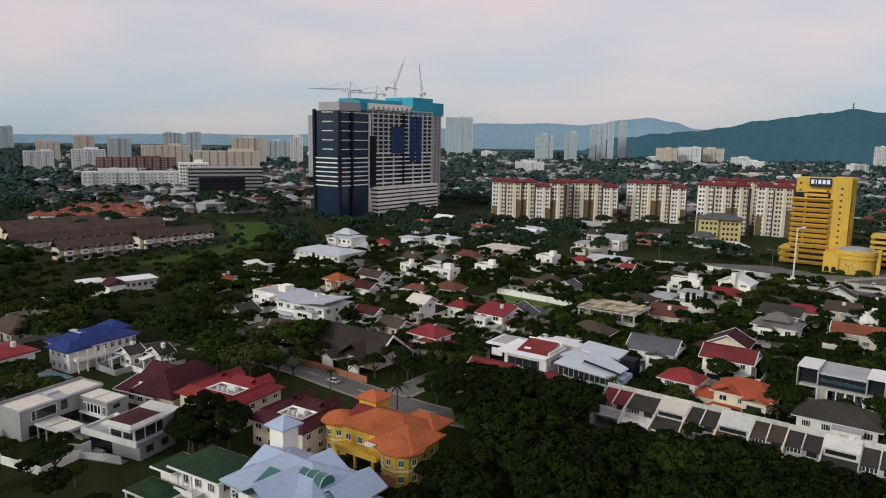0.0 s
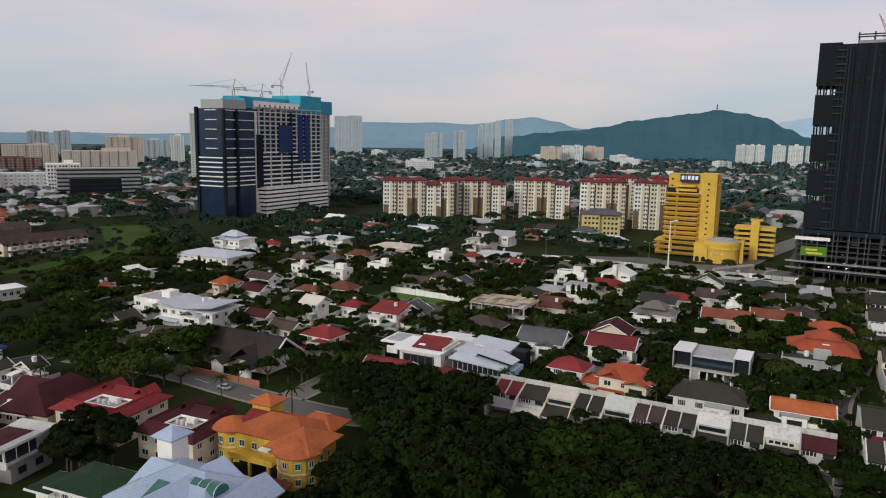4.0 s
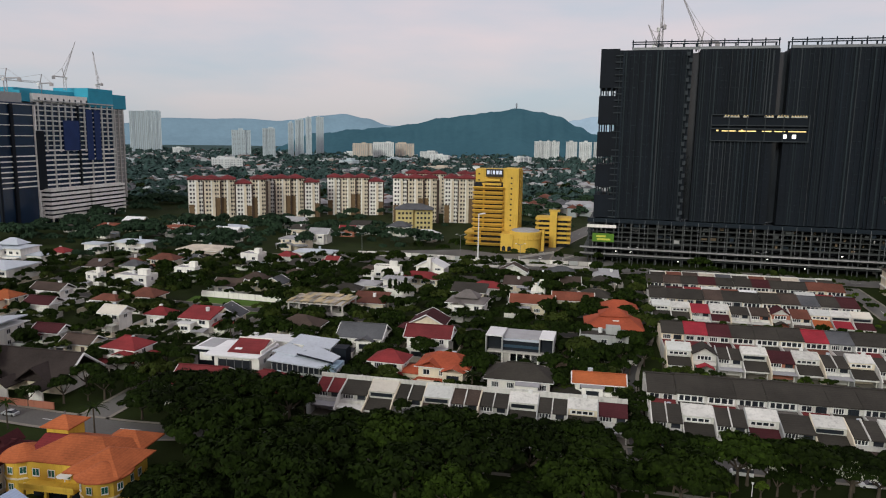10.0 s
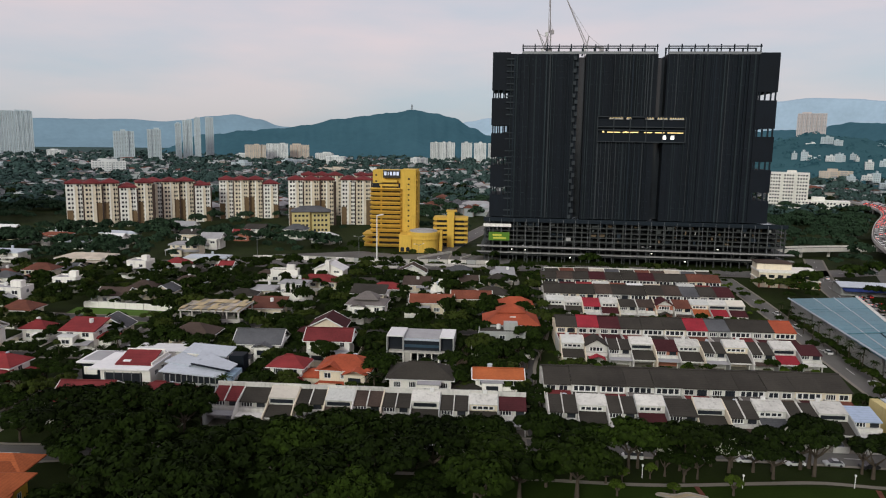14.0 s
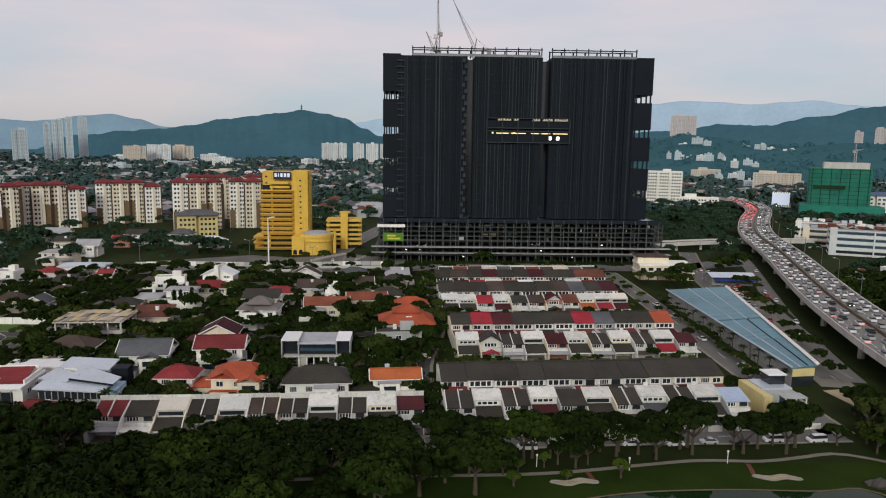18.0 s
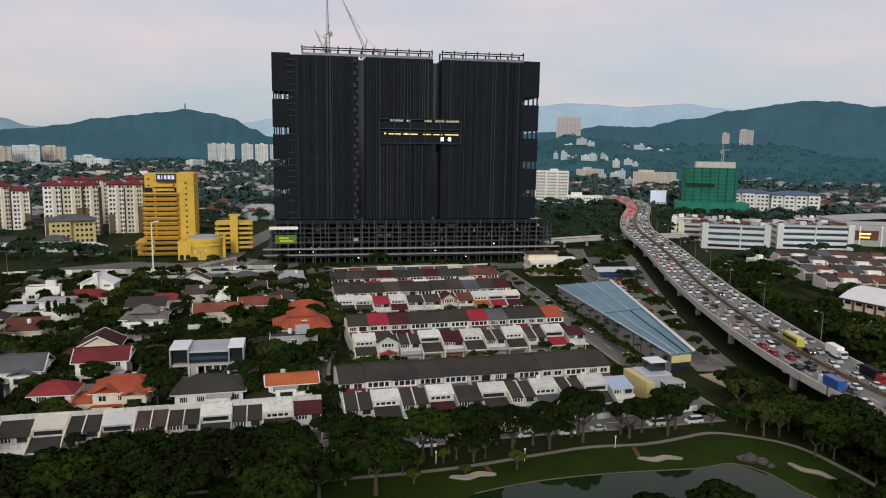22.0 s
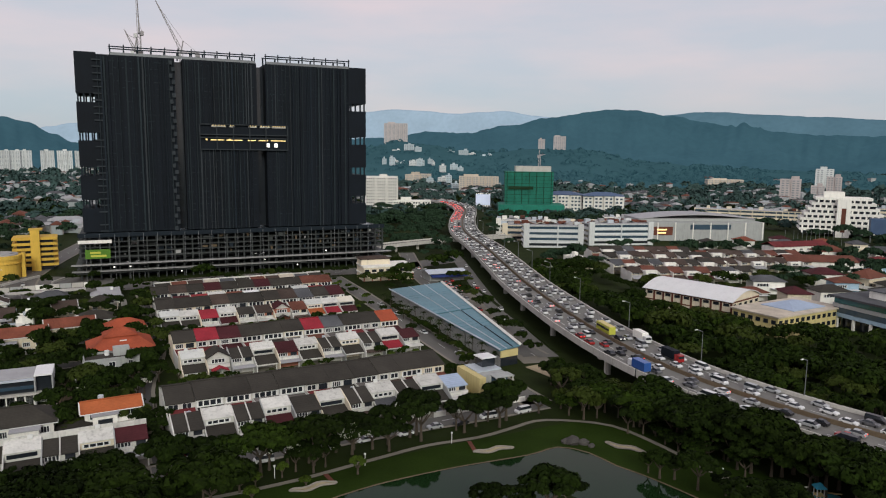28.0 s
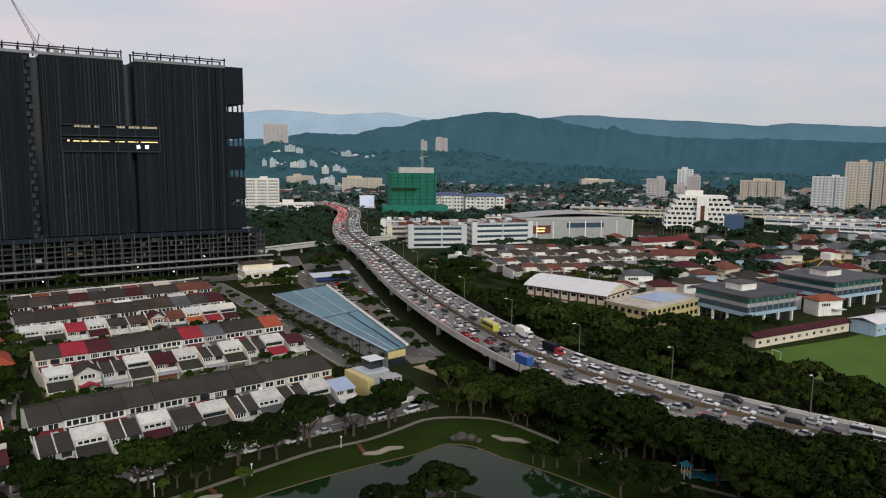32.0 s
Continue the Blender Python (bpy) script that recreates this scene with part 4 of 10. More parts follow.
# ---- yellow office building ----
def yellow_office():
    t = thing("office_building", -55, 383, 0, 0, "bright yellow office tower with stepped balcony bands", "office building")
    clear(-40, 388, 80, 60)

    def band(x0, x1, z, deep, lip):
        """A balcony band: an outward-leaning parapet with chamfered corners."""
        lo = [(x0 + 0.9, 0.3), (x0 + 1.6, -0.5), (x1 - 1.2, -0.5), (x1 - 0.5, 0.3), (x1 - 0.5, deep), (x0 + 0.9, deep)]
        hi = [(x0, 0.0), (x0 + 1.3, -lip), (x1 - 1.0, -lip), (x1, 0.0), (x1, deep), (x0, deep)]
        n = 6
        vs = [(*p, z) for p in lo] + [(*p, z + 1.25) for p in hi]
        part("balcony_band", Mesh().solid(vs, [tuple(reversed(range(n))), tuple(range(n, 2 * n))] + [(k, (k + 1) % n, n + (k + 1) % n, n + k) for k in range(n)]), "wall_office", t)

    part("window_core", Mesh().box(0.2, 9.5, 0, 15.5, 15, 36), "dark_glass", t)
    part("rear_wall", Mesh().box(0, 17.6, 0, 16.5, 2, 43), "wall_office", t)
    for k in range(10):
        z = 9.2 + k * 2.52
        band(-8.9, 9.0, z, 16.0, 1.6 if k < 9 else 2.4)
        part("spandrel", Mesh().box(0, 8.6, z + 1.25, 15.8, 14.6, 0.35), "wall_office", t)
        part("balcony_post", Mesh().box(-2.4, 0.6, z + 1.25, 0.8, 0.6, 1.27), "wall_office", t)
    for k, z in enumerate((1.0, 3.9, 6.8)):
        band(-12.9, 9.6, z, 17.0, 1.8)
        part("balcony_post", Mesh().box(-4.0, 0.8, z + 1.25, 0.8, 0.8, 1.6), "wall_office", t)
    part("head", Mesh().box(0.2, 10.5, 34.4, 15.5, 14.5, 8.7), "wall_office", t)
    for z, a in ((34.4, 5.2), (36.6, 4.6)):
        part("head_ledge", Mesh().box(1.8, 2.2, z, 2 * a, 3.4, 1.2), "wall_office", t)
    part("core", Mesh().box(12.3, 10.5, 0, 8.6, 17, 43.6), "wall_office", t)
    part("core_edge", Mesh().box(16.9, 11.5, 0, 0.7, 12, 42.6), "wall_yellow", t)
    for k in range(12):
        part("slit_window", Mesh().box(12.6, 1.96, 6.2 + k * 2.9, 0.9, 0.2, 0.8), "dark_glass", t)
        part("edge_rib", Mesh().box(16.9, 4.6, 5.6 + k * 2.9, 1.0, 1.6, 0.9), "wall_office", t)
    for z in (36.6, 40.0):
        part("slit_window", Mesh().box(-5.6, 3.16, z, 0.9, 0.2, 0.8), "dark_glass", t)
    sb = part("sign_board", Mesh().box(3.2, 1.2, 39.0, 9.4, 0.6, 4.2), "sign_black", t, "black sign board")
    for k, (x, w) in enumerate(((-0.2, 1.3), (1.35, 0.45), (2.9, 1.2), (4.75, 1.3), (6.6, 1.4))):
        part("sign_bar", Mesh().box(x, 0.8, 40.4, w, 0.2, 2.0), "sign_white", sb)
    fr = Mesh()
    for k in range(6):
        fr.box(-1.2 + k * 1.7, 1.6, 43.1, 0.16, 0.16, 2.4)
    fr.box(3.0, 1.6, 45.3, 8.8, 0.16, 0.16).box(3.0, 1.6, 44.3, 8.8, 0.12, 0.12)
    part("sign_frame", fr, "steel", t)
    # drum-shaped hall
    d = thing("office_hall", -33.2, 378, 0, 0, "round yellow hall in front of the office tower", "hall")
    part("drum", Mesh().cyl(0, 0, 0, 8.4, 7.0, 36), "wall_office", d)
    part("drum_band", Mesh().cyl(0, 0, 7.0, 9.0, 0.5, 36).cyl(0, 0, 7.5, 8.7, 1.6, 36).cyl(0, 0, 9.1, 9.2, 1.7, 36), "wall_office", d)
    part("roof", Mesh().cyl(0, 0, 10.8, 7.6, 0.5, 36).cyl(0, 0, 11.3, 5.6, 0.5, 24), "roof_grey", d)
    part("arch_block", Mesh().box(-9.4, -0.5, 0, 6.5, 12, 8.4).box(-9.4, -0.5, 8.4, 7.1, 12.6, 0.9), "wall_office", d)
    part("side_pier", Mesh().box(9.4, 1, 0, 1.6, 5, 11.4), "wall_office", d)
    for x in (-10.9, -7.9):
        m = Mesh().box(x, -6.55, 0.2, 2.0, 0.2, 1.6)
        m.solid([(x + math.cos(3.14159 * k / 8), y, 1.8 + math.sin(3.14159 * k / 8)) for y in (-6.65, -6.45) for k in range(9)], [tuple(range(9)), tuple(reversed(range(9, 18)))] + [(k, 9 + k, 10 + k, k + 1) for k in range(8)])
        part("arch_opening", m, "dark_glass", d)
    # annex with bands
    a = thing("office_annex", -19.5, 400, 0, 0, "small banded yellow office block with a central shaft", "office building")
    part("window_core", Mesh().box(0, 1, 0, 15.5, 11, 16.2), "dark_glass", a)
    part("roof", Mesh().box(0, 1, 16.2, 17, 12, 0.4), "wall_office", a)
    for k in range(6):
        for s in (-1, 1):
            part("balcony_band", Mesh().box(s * 5.8, 0.5, 2.2 + k * 2.6, 8.0, 13, 1.2), "wall_office", a)
    part("shaft", Mesh().box(0.2, -5.5, 0, 4.0, 5, 20.2), "wall_office", a)
    part("shaft_cap", Mesh().box(0.6, -4.5, 20.2, 6.0, 7, 0.6), "wall_office", a)


yellow_office()


# ---- apartment blocks with red roofs ----
def apartment(x, y, turn, bays, floors, label):
    """Cream slab of stepped bays under small red hipped roofs."""
    t = thing("apartment_block", x, y, 0, turn, label, "apartment block", "apartment blocks with red roofs")
    bw, fh = 10.5, 2.85
    w = bays * bw
    clear(x, y, w, 26, turn)
    for b in range(bays):
        u = -w / 2 + (b + 0.5) * bw
        f = floors - (1 if b % 4 == 3 else 0)
        dy = -1.6 if b % 2 else 0.0
        h = f * fh
        part("bay", Mesh().box(u, 8 + dy / 2, 0, bw - 0.1, 16 - dy, h), "wall_cream" if b % 3 else "wall_white", t)
        part("stairwell", Mesh().box(u + bw / 2, 3.0, 0, 1.8, 9, h - 1), "roof_brown", t)
        part("roof", Mesh().hip(u, 8 + dy / 2, h, bw + 1.0, 18 - dy, 2.3, 0.7), "roof_crimson", t)
        m = Mesh()
        for i in range(f):
            for q, ww in ((-0.33, 1.3), (-0.14, 1.0), (0.2, 1.5), (0.36, 0.8)):
                m.box(u + q * bw, dy - 0.02, i * fh + 1.0, ww, 0.14, 1.35)
        tagged(part("glazing", m, "dark_glass", t), kind="stuff")
        part("balcony", Mesh().box(u + 0.1 * bw, dy - 0.5, 0.5, 1.6, 0.9, h - 2), "wall_cream", t)
        part("brown_panel", Mesh().box(u + (0.32 if b % 2 else -0.3) * bw, dy - 0.03, 0, bw * 0.34, 0.2, h * (0.56 if b % 3 else 0.4)), "wall_stain", t)
        part("pier", Mesh().box(u - 0.4, dy - 0.35, 0, 0.9, 0.7, h - 0.5), "wall_white", t)
    return t


apartment(-247, 448, 30, 5, 10, "cream apartment slab with red hipped roofs")
apartment(-215, 480, 30, 4, 10, "cream apartment slab with red hipped roofs")
apartment(-176, 512, 20, 4, 10, "cream apartment slab with stained walls and red roofs")
apartment(-120, 478, 16, 3, 11, "white apartment block with red roofs behind dark trees")
apartment(-86, 490, 10, 3, 11, "white apartment block with red roofs beside the yellow office")
apartment(-112, 545, 16, 6, 11, "cream apartment slab in the second row with red roofs")
tower_block("guard_flats", -113, 447, 15, 24, 11, 4, 3.1, "wall_paleyellow", "dark_glass", "low yellow and white flats with an arched front", 9, roof="roof_slate")


# ---- detached houses ----
ROOF_WORDS = dict(umber="dark umber tiled", taupe="warm grey tiled", cerise="cerise red tiled", terracotta="terracotta tiled", red="red tiled", crimson="deep red tiled", maroon="maroon tiled", vermilion="bright vermilion tiled", orange="orange tiled", rust="rusty brown tiled", brown="brown tiled",
                  charcoal="dark charcoal", slate="grey slate", blue="royal blue tiled", sand="sandy flat-pitched", green="green tiled", metal="pale metal", paleblue="pale blue", white="white", cream="cream", grey="flat grey")
RND = random.Random(11)


def roof_mesh(kind, w, d, z, over=0.8):
    m = Mesh()
    W, D = w + 2 * over, d + 2 * over
    if kind == "hip":
        m.hip(0, 0, z, W, D, min(W, D) * 0.27)
    elif kind == "lowhip":
        m.hip(0, 0, z, W, D, min(W, D) * 0.10, 0.4)
    elif kind == "tier":
        m.hip(0, 0, z, W, D, 1.2, 0.25, 0, W * 0.5)
        m.hip(0, 0, z + 1.4, W * 0.62, D * 0.62, min(W, D) * 0.2)
    elif kind == "gable_x":
        m.gable(0, 0, z, W, D, D * 0.26, "x")
    elif kind == "gable_y":
        m.gable(0, 0, z, W, D, W * 0.26, "y")
    elif kind == "cross":
        m.hip(0, 0, z, W, D, min(W, D) * 0.27)
        m.gable(-W * 0.22, -D * 0.22, z + 0.05, W * 0.42, D * 0.66, W * 0.11, "y")
    elif kind == "mono":
        m.slab([(-W / 2, -D / 2, z + 0.3), (W / 2, -D / 2, z + 0.3), (W / 2, D / 2, z + 2.2), (-W / 2, D / 2, z + 2.2)], 0.3)
    elif kind == "shed":
        m.slab([(-W / 2, -D / 2, z + 1.8), (0.2, -D / 2, z + 0.5), (0.2, D / 2, z + 0.5), (-W / 2, D / 2, z + 1.8)], 0.3)
        m.slab([(0.2, -D / 2, z + 0.5), (W / 2, -D / 2, z + 1.3), (W / 2, D / 2, z + 1.3), (0.2, D / 2, z + 0.5)], 0.3)
    elif kind == "butterfly":
        m.slab([(-W / 2, -D / 2, z + 1.6), (-W * 0.1, -D / 2, z + 0.3), (-W * 0.1, D / 2, z + 0.3), (-W / 2, D / 2, z + 1.6)], 0.35)
        m.slab([(-W * 0.1, -D / 2, z + 0.3), (W / 2, -D / 2, z + 1.9), (W / 2, D / 2, z + 1.9), (-W * 0.1, D / 2, z + 0.3)], 0.35)
    else:
        m.box(0, 0, z, w - 0.4, d - 0.4, 0.25)
    return m


def villa(x, y, w, d, z, roof, rcol, wcol, turn=0.0, win="plain"):
    """A garden house: walls, roof, windows, door, porch, wing."""
    w, d, z = w - 1.4, d - 1.4, z - 0.4
    turn = turn or RND.uniform(-4, 4)
    storeys = 2 if z > 4.6 else 1
    lab = "%s-storey %s house with %s roof" % ("two" if storeys == 2 else "one", {"white": "white", "cream": "cream", "grey": "grey rendered", "brick": "brick", "yellow": "yellow", "paleblue": "pale blue"}.get(wcol, wcol),
                                               ("a " + ROOF_WORDS[rcol] + " " + {"hip": "hipped", "gable_x": "gabled", "gable_y": "gabled", "tier": "tiered", "cross": "cross-gabled", "mono": "sloping", "shed": "sloping", "butterfly": "butterfly", "lowhip": "low"}.get(roof, "")).strip())
    t = thing("house", x, y, 0, turn, lab, "house", "garden houses")
    clear(x, y, w + 1.5, d + 1.5, turn)
    wall, rf = "wall_" + wcol, "roof_" + rcol
    body = Mesh()
    gh = {"gable_x": (d + 1.6) * 0.26, "gable_y": (w + 1.6) * 0.26}.get(roof, 0)
    body.box(0, 0, 0, w, d, z)
    if roof == "gable_x":
        k = d / (d + 1.6)
        body.solid([(-w / 2, -d / 2, z), (-w / 2, d / 2, z), (-w / 2, 0, z + gh * k), (w / 2, -d / 2, z), (w / 2, d / 2, z), (w / 2, 0, z + gh * k)], [(0, 2, 1), (3, 4, 5), (0, 3, 5, 2), (1, 2, 5, 4)])
    if roof == "gable_y":
        k = w / (w + 1.6)
        body.solid([(-w / 2, -d / 2, z), (w / 2, -d / 2, z), (0, -d / 2, z + gh * k), (-w / 2, d / 2, z), (w / 2, d / 2, z), (0, d / 2, z + gh * k)], [(0, 1, 2), (4, 3, 5), (0, 2, 5, 3), (1, 4, 5, 2)])
    part("wall", body, wall, t)
    part("roof", roof_mesh(roof, w, d, z + (0.02 if roof != "flat" else 0.0)), rf, t)
    if roof == "flat":
        for px, py, sx, sy in ((0, -d / 2 + 0.15, w + 0.1, 0.3), (0, d / 2 - 0.15, w + 0.1, 0.3), (-w / 2 + 0.15, 0, 0.3, d - 0.6), (w / 2 - 0.15, 0, 0.3, d - 0.6)):
            part("parapet", Mesh().box(px, py, z, sx, sy, 0.8), wall, t)
        part("stair_head", Mesh().box(w * 0.2, d * 0.15, z + 0.25, w * 0.3, d * 0.35, 2.2), wall, t)
    else:
        part("fascia", Mesh().box(0, 0, z - 0.14, w + 1.78, d + 1.78, 0.2), "frame_white" if wcol != "brick" else "wall_cream", t)
        if roof in ("gable_x", "gable_y"):
            ax, ay = (w / 2 + 0.85, d / 2 + 0.8) if roof == "gable_x" else (w / 2 + 0.8, d / 2 + 0.85)
            vg = Mesh()
            for s in (-1, 1):
                for q in (-1, 1):
                    if roof == "gable_x":
                        vg.bar((s * ax, q * ay, z + 0.12), (s * ax, 0, z + gh + 0.14), 0.13)
                    else:
                        vg.bar((q * ax, s * ay, z + 0.12), (0, s * ay, z + gh + 0.14), 0.13)
            part("verge", vg, "frame_white", t, "white verge boards")
        if roof in ("hip", "gable_x") and w > d and y < 200:
            rz = z + 0.22 + (min(w, d) + 1.6) * (0.27 if roof == "hip" else 0.26)
            part("ridge_cap", Mesh().box(0, 0, rz - 0.06, (w - d if roof == "hip" else w + 1.6), 0.4, 0.22), rf, t)
    side = 90 if x < 0 else -90
    sx = w / 2 if x < 0 else -w / 2
    for f in range(storeys):
        zz = 1.6 + f * 3.1
        if zz + 0.8 > z or (storeys == 2 and f == 0 and y > 165):
            continue
        n = max(2, int(w / 3.4))
        for i in range(n):
            u = -w / 2 + (i + 0.5) * w / n
            if f == 0 and i == n // 2 and y < 165:
                part("door", Mesh().box(u, -d / 2 - 0.04, 0, 1.1, 0.12, 2.1), "roof_brown", t)
                continue
            window(t, u, -d / 2 - 0.03, zz, min(w / n * 0.6, RND.choice((1.2, 1.7, 2.2))), 1.35, 0, RND.choice((win, win, "wide")))
        for i in range(max(1, int(d / 4)) if y < 235 else 0):
            u = -d / 2 + (i + 0.5) * d / max(1, int(d / 4))
            window(t, sx + (0.03 if sx > 0 else -0.03), u, zz, 1.4, 1.3, side, win)
    # porch on posts
    pw = w * RND.uniform(0.35, 0.55)
    px = RND.choice((-1, 1)) * (w - pw) / 2
    part("porch_roof", Mesh().slab([(px - pw / 2, -d / 2 - 3.4, 2.7), (px + pw / 2, -d / 2 - 3.4, 2.7), (px + pw / 2, -d / 2, 3.1), (px - pw / 2, -d / 2, 3.1)], 0.2), RND.choice((rf, wall, "roof_grey")), t)
    if y < 200:
        for s in (-1, 1):
            part("post", Mesh().box(px + s * (pw / 2 - 0.3), -d / 2 - 3.1, 0, 0.3, 0.3, 2.5), wall, t)
    # front room with a flat or pitched roof of its own
    if storeys == 2 and w > 7:
        bw, bd = w * RND.uniform(0.32, 0.45), RND.uniform(2.0, 3.4)
        bx = -px * RND.uniform(0.5, 0.9)
        bz = RND.choice((3.1, 4.6, z - 0.3))
        part("front_room", Mesh().box(bx, -d / 2 - bd / 2 + 0.1, 0, bw, bd, bz), wall, t)
        if RND.random() < 0.5:
            part("front_roof", Mesh().gable(bx, -d / 2 - bd / 2 + 0.6, bz, bw + 0.9, bd + 1.6, bw * 0.22, "y", 0.2), rf, t)
        else:
            part("front_roof", Mesh().box(bx, -d / 2 - bd / 2 + 0.1, bz, bw + 0.7, bd + 0.5, 0.25), RND.choice(("roof_white", "roof_grey", wall)), t)
        window(t, bx, -d / 2 - bd + 0.07, bz - 1.3, bw * 0.6, 1.2, 0, RND.choice((win, "wide", "dark")))
    if RND.random() < 0.75 and y < 300:
        yard = Mesh().box(-w * 0.2, -d / 2 - 5.5, 0, w * 0.6 + 4, 0.2, 1.5).box(w * 0.42 + 1.5, -d / 2 - 5.5, 0, w * 0.16 + 1, 0.2, 1.5)
        for s in (-1, 1):
            yard.box(s * (w / 2 + 2), -1.5, 0, 0.2, d + 8, 1.5)
        part("yard_wall", yard, RND.choice(("wall_white", "wall_white", "wall_cream", "pale_concrete", "wall_grey")), t)
    if RND.random() < 0.6:
        part("drive", Mesh().box(w * 0.28, -d / 2 - 3.2, 0, 4.4, 5.4, 0.12), RND.choice(("paving", "pale_asphalt")), t)
    if RND.random() < 0.5:
        cs = RND.choice((-1, 1))
        part("carport", Mesh().box(cs * (w / 2 + 1.5), -d * 0.15, 2.5, 3.4, d * 0.6, 0.22).box(cs * (w / 2 + 2.9), -d * 0.40, 0, 0.25, 0.25, 2.5).box(cs * (w / 2 + 2.9), d * 0.1, 0, 0.25, 0.25, 2.5), RND.choice(("roof_white", "wall_white", "roof_grey", "roof_metal")), t)
    if storeys == 2 and roof != "flat" and RND.random() < 0.7:
        part("skirt_roof", Mesh().slab([(-w / 2 - 1.2, -d / 2 - 1.5, 2.75), (w / 2 + 1.2, -d / 2 - 1.5, 2.75), (w / 2, -d / 2, 3.35), (-w / 2, -d / 2, 3.35)], 0.16), rf, t)
    if storeys == 2 and RND.random() < 0.6:
        part("balcony", Mesh().box(px * 0.9, -d / 2 - 0.7, 3.2, w * 0.35, 1.4, 0.9), wall, t)
    if RND.random() < 0.3:
        # lower wing
        ww, wd = w * 0.5, d * 0.7
        wx = RND.choice((-1, 1)) * (w / 2 + ww / 2 - 0.4)
        part("wing", Mesh().box(wx, d * 0.1, 0, ww, wd, min(z, 3.2)), wall, t)
        m = Mesh()
        m.hip(wx, d * 0.1, min(z, 3.2) + 0.01, ww + 1, wd + 1, 1.3)
        part("wing_roof", m, rf, t)
    if RND.random() < 0.5:
        part("water_tank", Mesh().cyl(RND.uniform(-0.2, 0.2) * w, RND.uniform(0.05, 0.25) * d, z + (1.2 if roof != "flat" else 0.25), 0.6, 1.3, 10), RND.choice(("roof_metal", "frame_white")), t)
    return t


def garden_wall(x, y, w, d, turn=0.0):
    t = thing("garden_wall", x, y, 0, turn, "low white rendered garden wall round a house plot", "garden wall", "garden walls", "structure")
    for px, py, sx, sy in ((0, -d / 2, w, 0.2), (-w / 2, 0, 0.2, d - 0.2), (w / 2, 0, 0.2, d - 0.2)):
        part("wall_panel", Mesh().box(px, py, 0, sx, sy, 1.6), "wall_white", t)
    for i in range(max(2, int(w / 5))):
        part("pillar", Mesh().box(-w / 2 + i * w / max(1, int(w / 5) - 1 + 1), -d / 2 - 0.1, 0, 0.45, 0.45, 1.9), "wall_white", t)


villa(-186.1, 160.9, 14.0, 12.6, 6.5, 'flat', 'grey', 'white')
villa(-166.5, 158.9, 22.3, 13.4, 6.5, 'butterfly', 'metal', 'white')
villa(-183.2, 143.8, 9.9, 7.9, 3.2, 'gable_y', 'charcoal', 'white')
villa(-157.0, 139.5, 11.0, 6.4, 3.6, 'gable_x', 'brown', 'white', 22)
villa(-232.4, 174.8, 5.8, 4.6, 3.2, 'hip', 'orange', 'cream')
villa(-209.4, 172.7, 8.5, 6.8, 3.2, 'hip', 'orange', 'cream')
villa(-231.2, 190.2, 11.6, 7.0, 6, 'shed', 'white', 'white')
villa(-235.4, 235.0, 30.9, 18.5, 6.5, 'lowhip', 'metal', 'white')
villa(-260.6, 273.9, 18.5, 12.9, 7, 'tier', 'metal', 'white')
villa(-243.4, 283.4, 9.3, 7.5, 4, 'hip', 'red', 'cream')
villa(-240.9, 304.3, 10.6, 7.5, 5, 'lowhip', 'metal', 'white')
villa(-227.0, 315.5, 18.5, 11.1, 5, 'lowhip', 'metal', 'white')
villa(-187.6, 192.1, 9.2, 7.4, 6, 'hip', 'orange', 'cream')
villa(-181.8, 206.1, 12.8, 7.7, 6, 'gable_x', 'brown', 'white')
villa(-171.2, 189.7, 10.3, 7.2, 5.5, 'gable_x', 'maroon', 'white')
villa(-149.3, 167.6, 9.4, 6.6, 3.8, 'gable_x', 'maroon', 'white')
villa(-134.5, 161.9, 9.7, 6.8, 3.2, 'gable_x', 'brown', 'cream')
villa(-114.5, 154.0, 10.4, 8.3, 6, 'hip', 'red', 'white')
villa(-185.8, 233.3, 7.1, 5.7, 6, 'flat', 'grey', 'white')
villa(-168.9, 234.4, 14.8, 8.9, 6, 'flat', 'grey', 'white')
villa(-186.8, 258.3, 9.1, 7.3, 5, 'hip', 'slate', 'white')
villa(-147.8, 210.4, 10.9, 8.7, 5, 'hip', 'rust', 'cream')
villa(-140.0, 183.5, 7.9, 7.1, 6, 'gable_x', 'cream', 'white')
villa(-158.6, 204.8, 10.2, 6.1, 4, 'hip', 'rust', 'white')
villa(-130.8, 192.6, 8.3, 6.6, 4, 'hip', 'red', 'white')
villa(-112.5, 185.7, 10.5, 8.4, 6, 'mono', 'red', 'white')
villa(-159.1, 254.4, 10.2, 8.2, 6, 'flat', 'grey', 'white')
villa(-185.5, 312.7, 22.7, 15.9, 4, 'lowhip', 'sand', 'cream')
villa(-148.7, 290.9, 10.1, 9.1, 6.5, 'flat', 'grey', 'white')
villa(-128.8, 253.8, 10.4, 8.4, 3.5, 'hip', 'brown', 'cream')
villa(-137.4, 301.8, 8.4, 7.5, 4.5, 'hip', 'red', 'white')
villa(-128.0, 313.8, 19.7, 9.9, 5, 'lowhip', 'metal', 'white')
villa(-113.7, 300.4, 6.7, 6.0, 4, 'gable_x', 'red', 'white')
villa(-117.3, 267.4, 10.9, 7.6, 3.2, 'hip', 'brown', 'cream')
villa(-80.0, 184.8, 12.7, 10.1, 6, 'cross', 'brown', 'cream')
villa(-86.0, 142.0, 12.4, 10.8, 3.7, 'gable_x', 'crimson', 'white', 3)
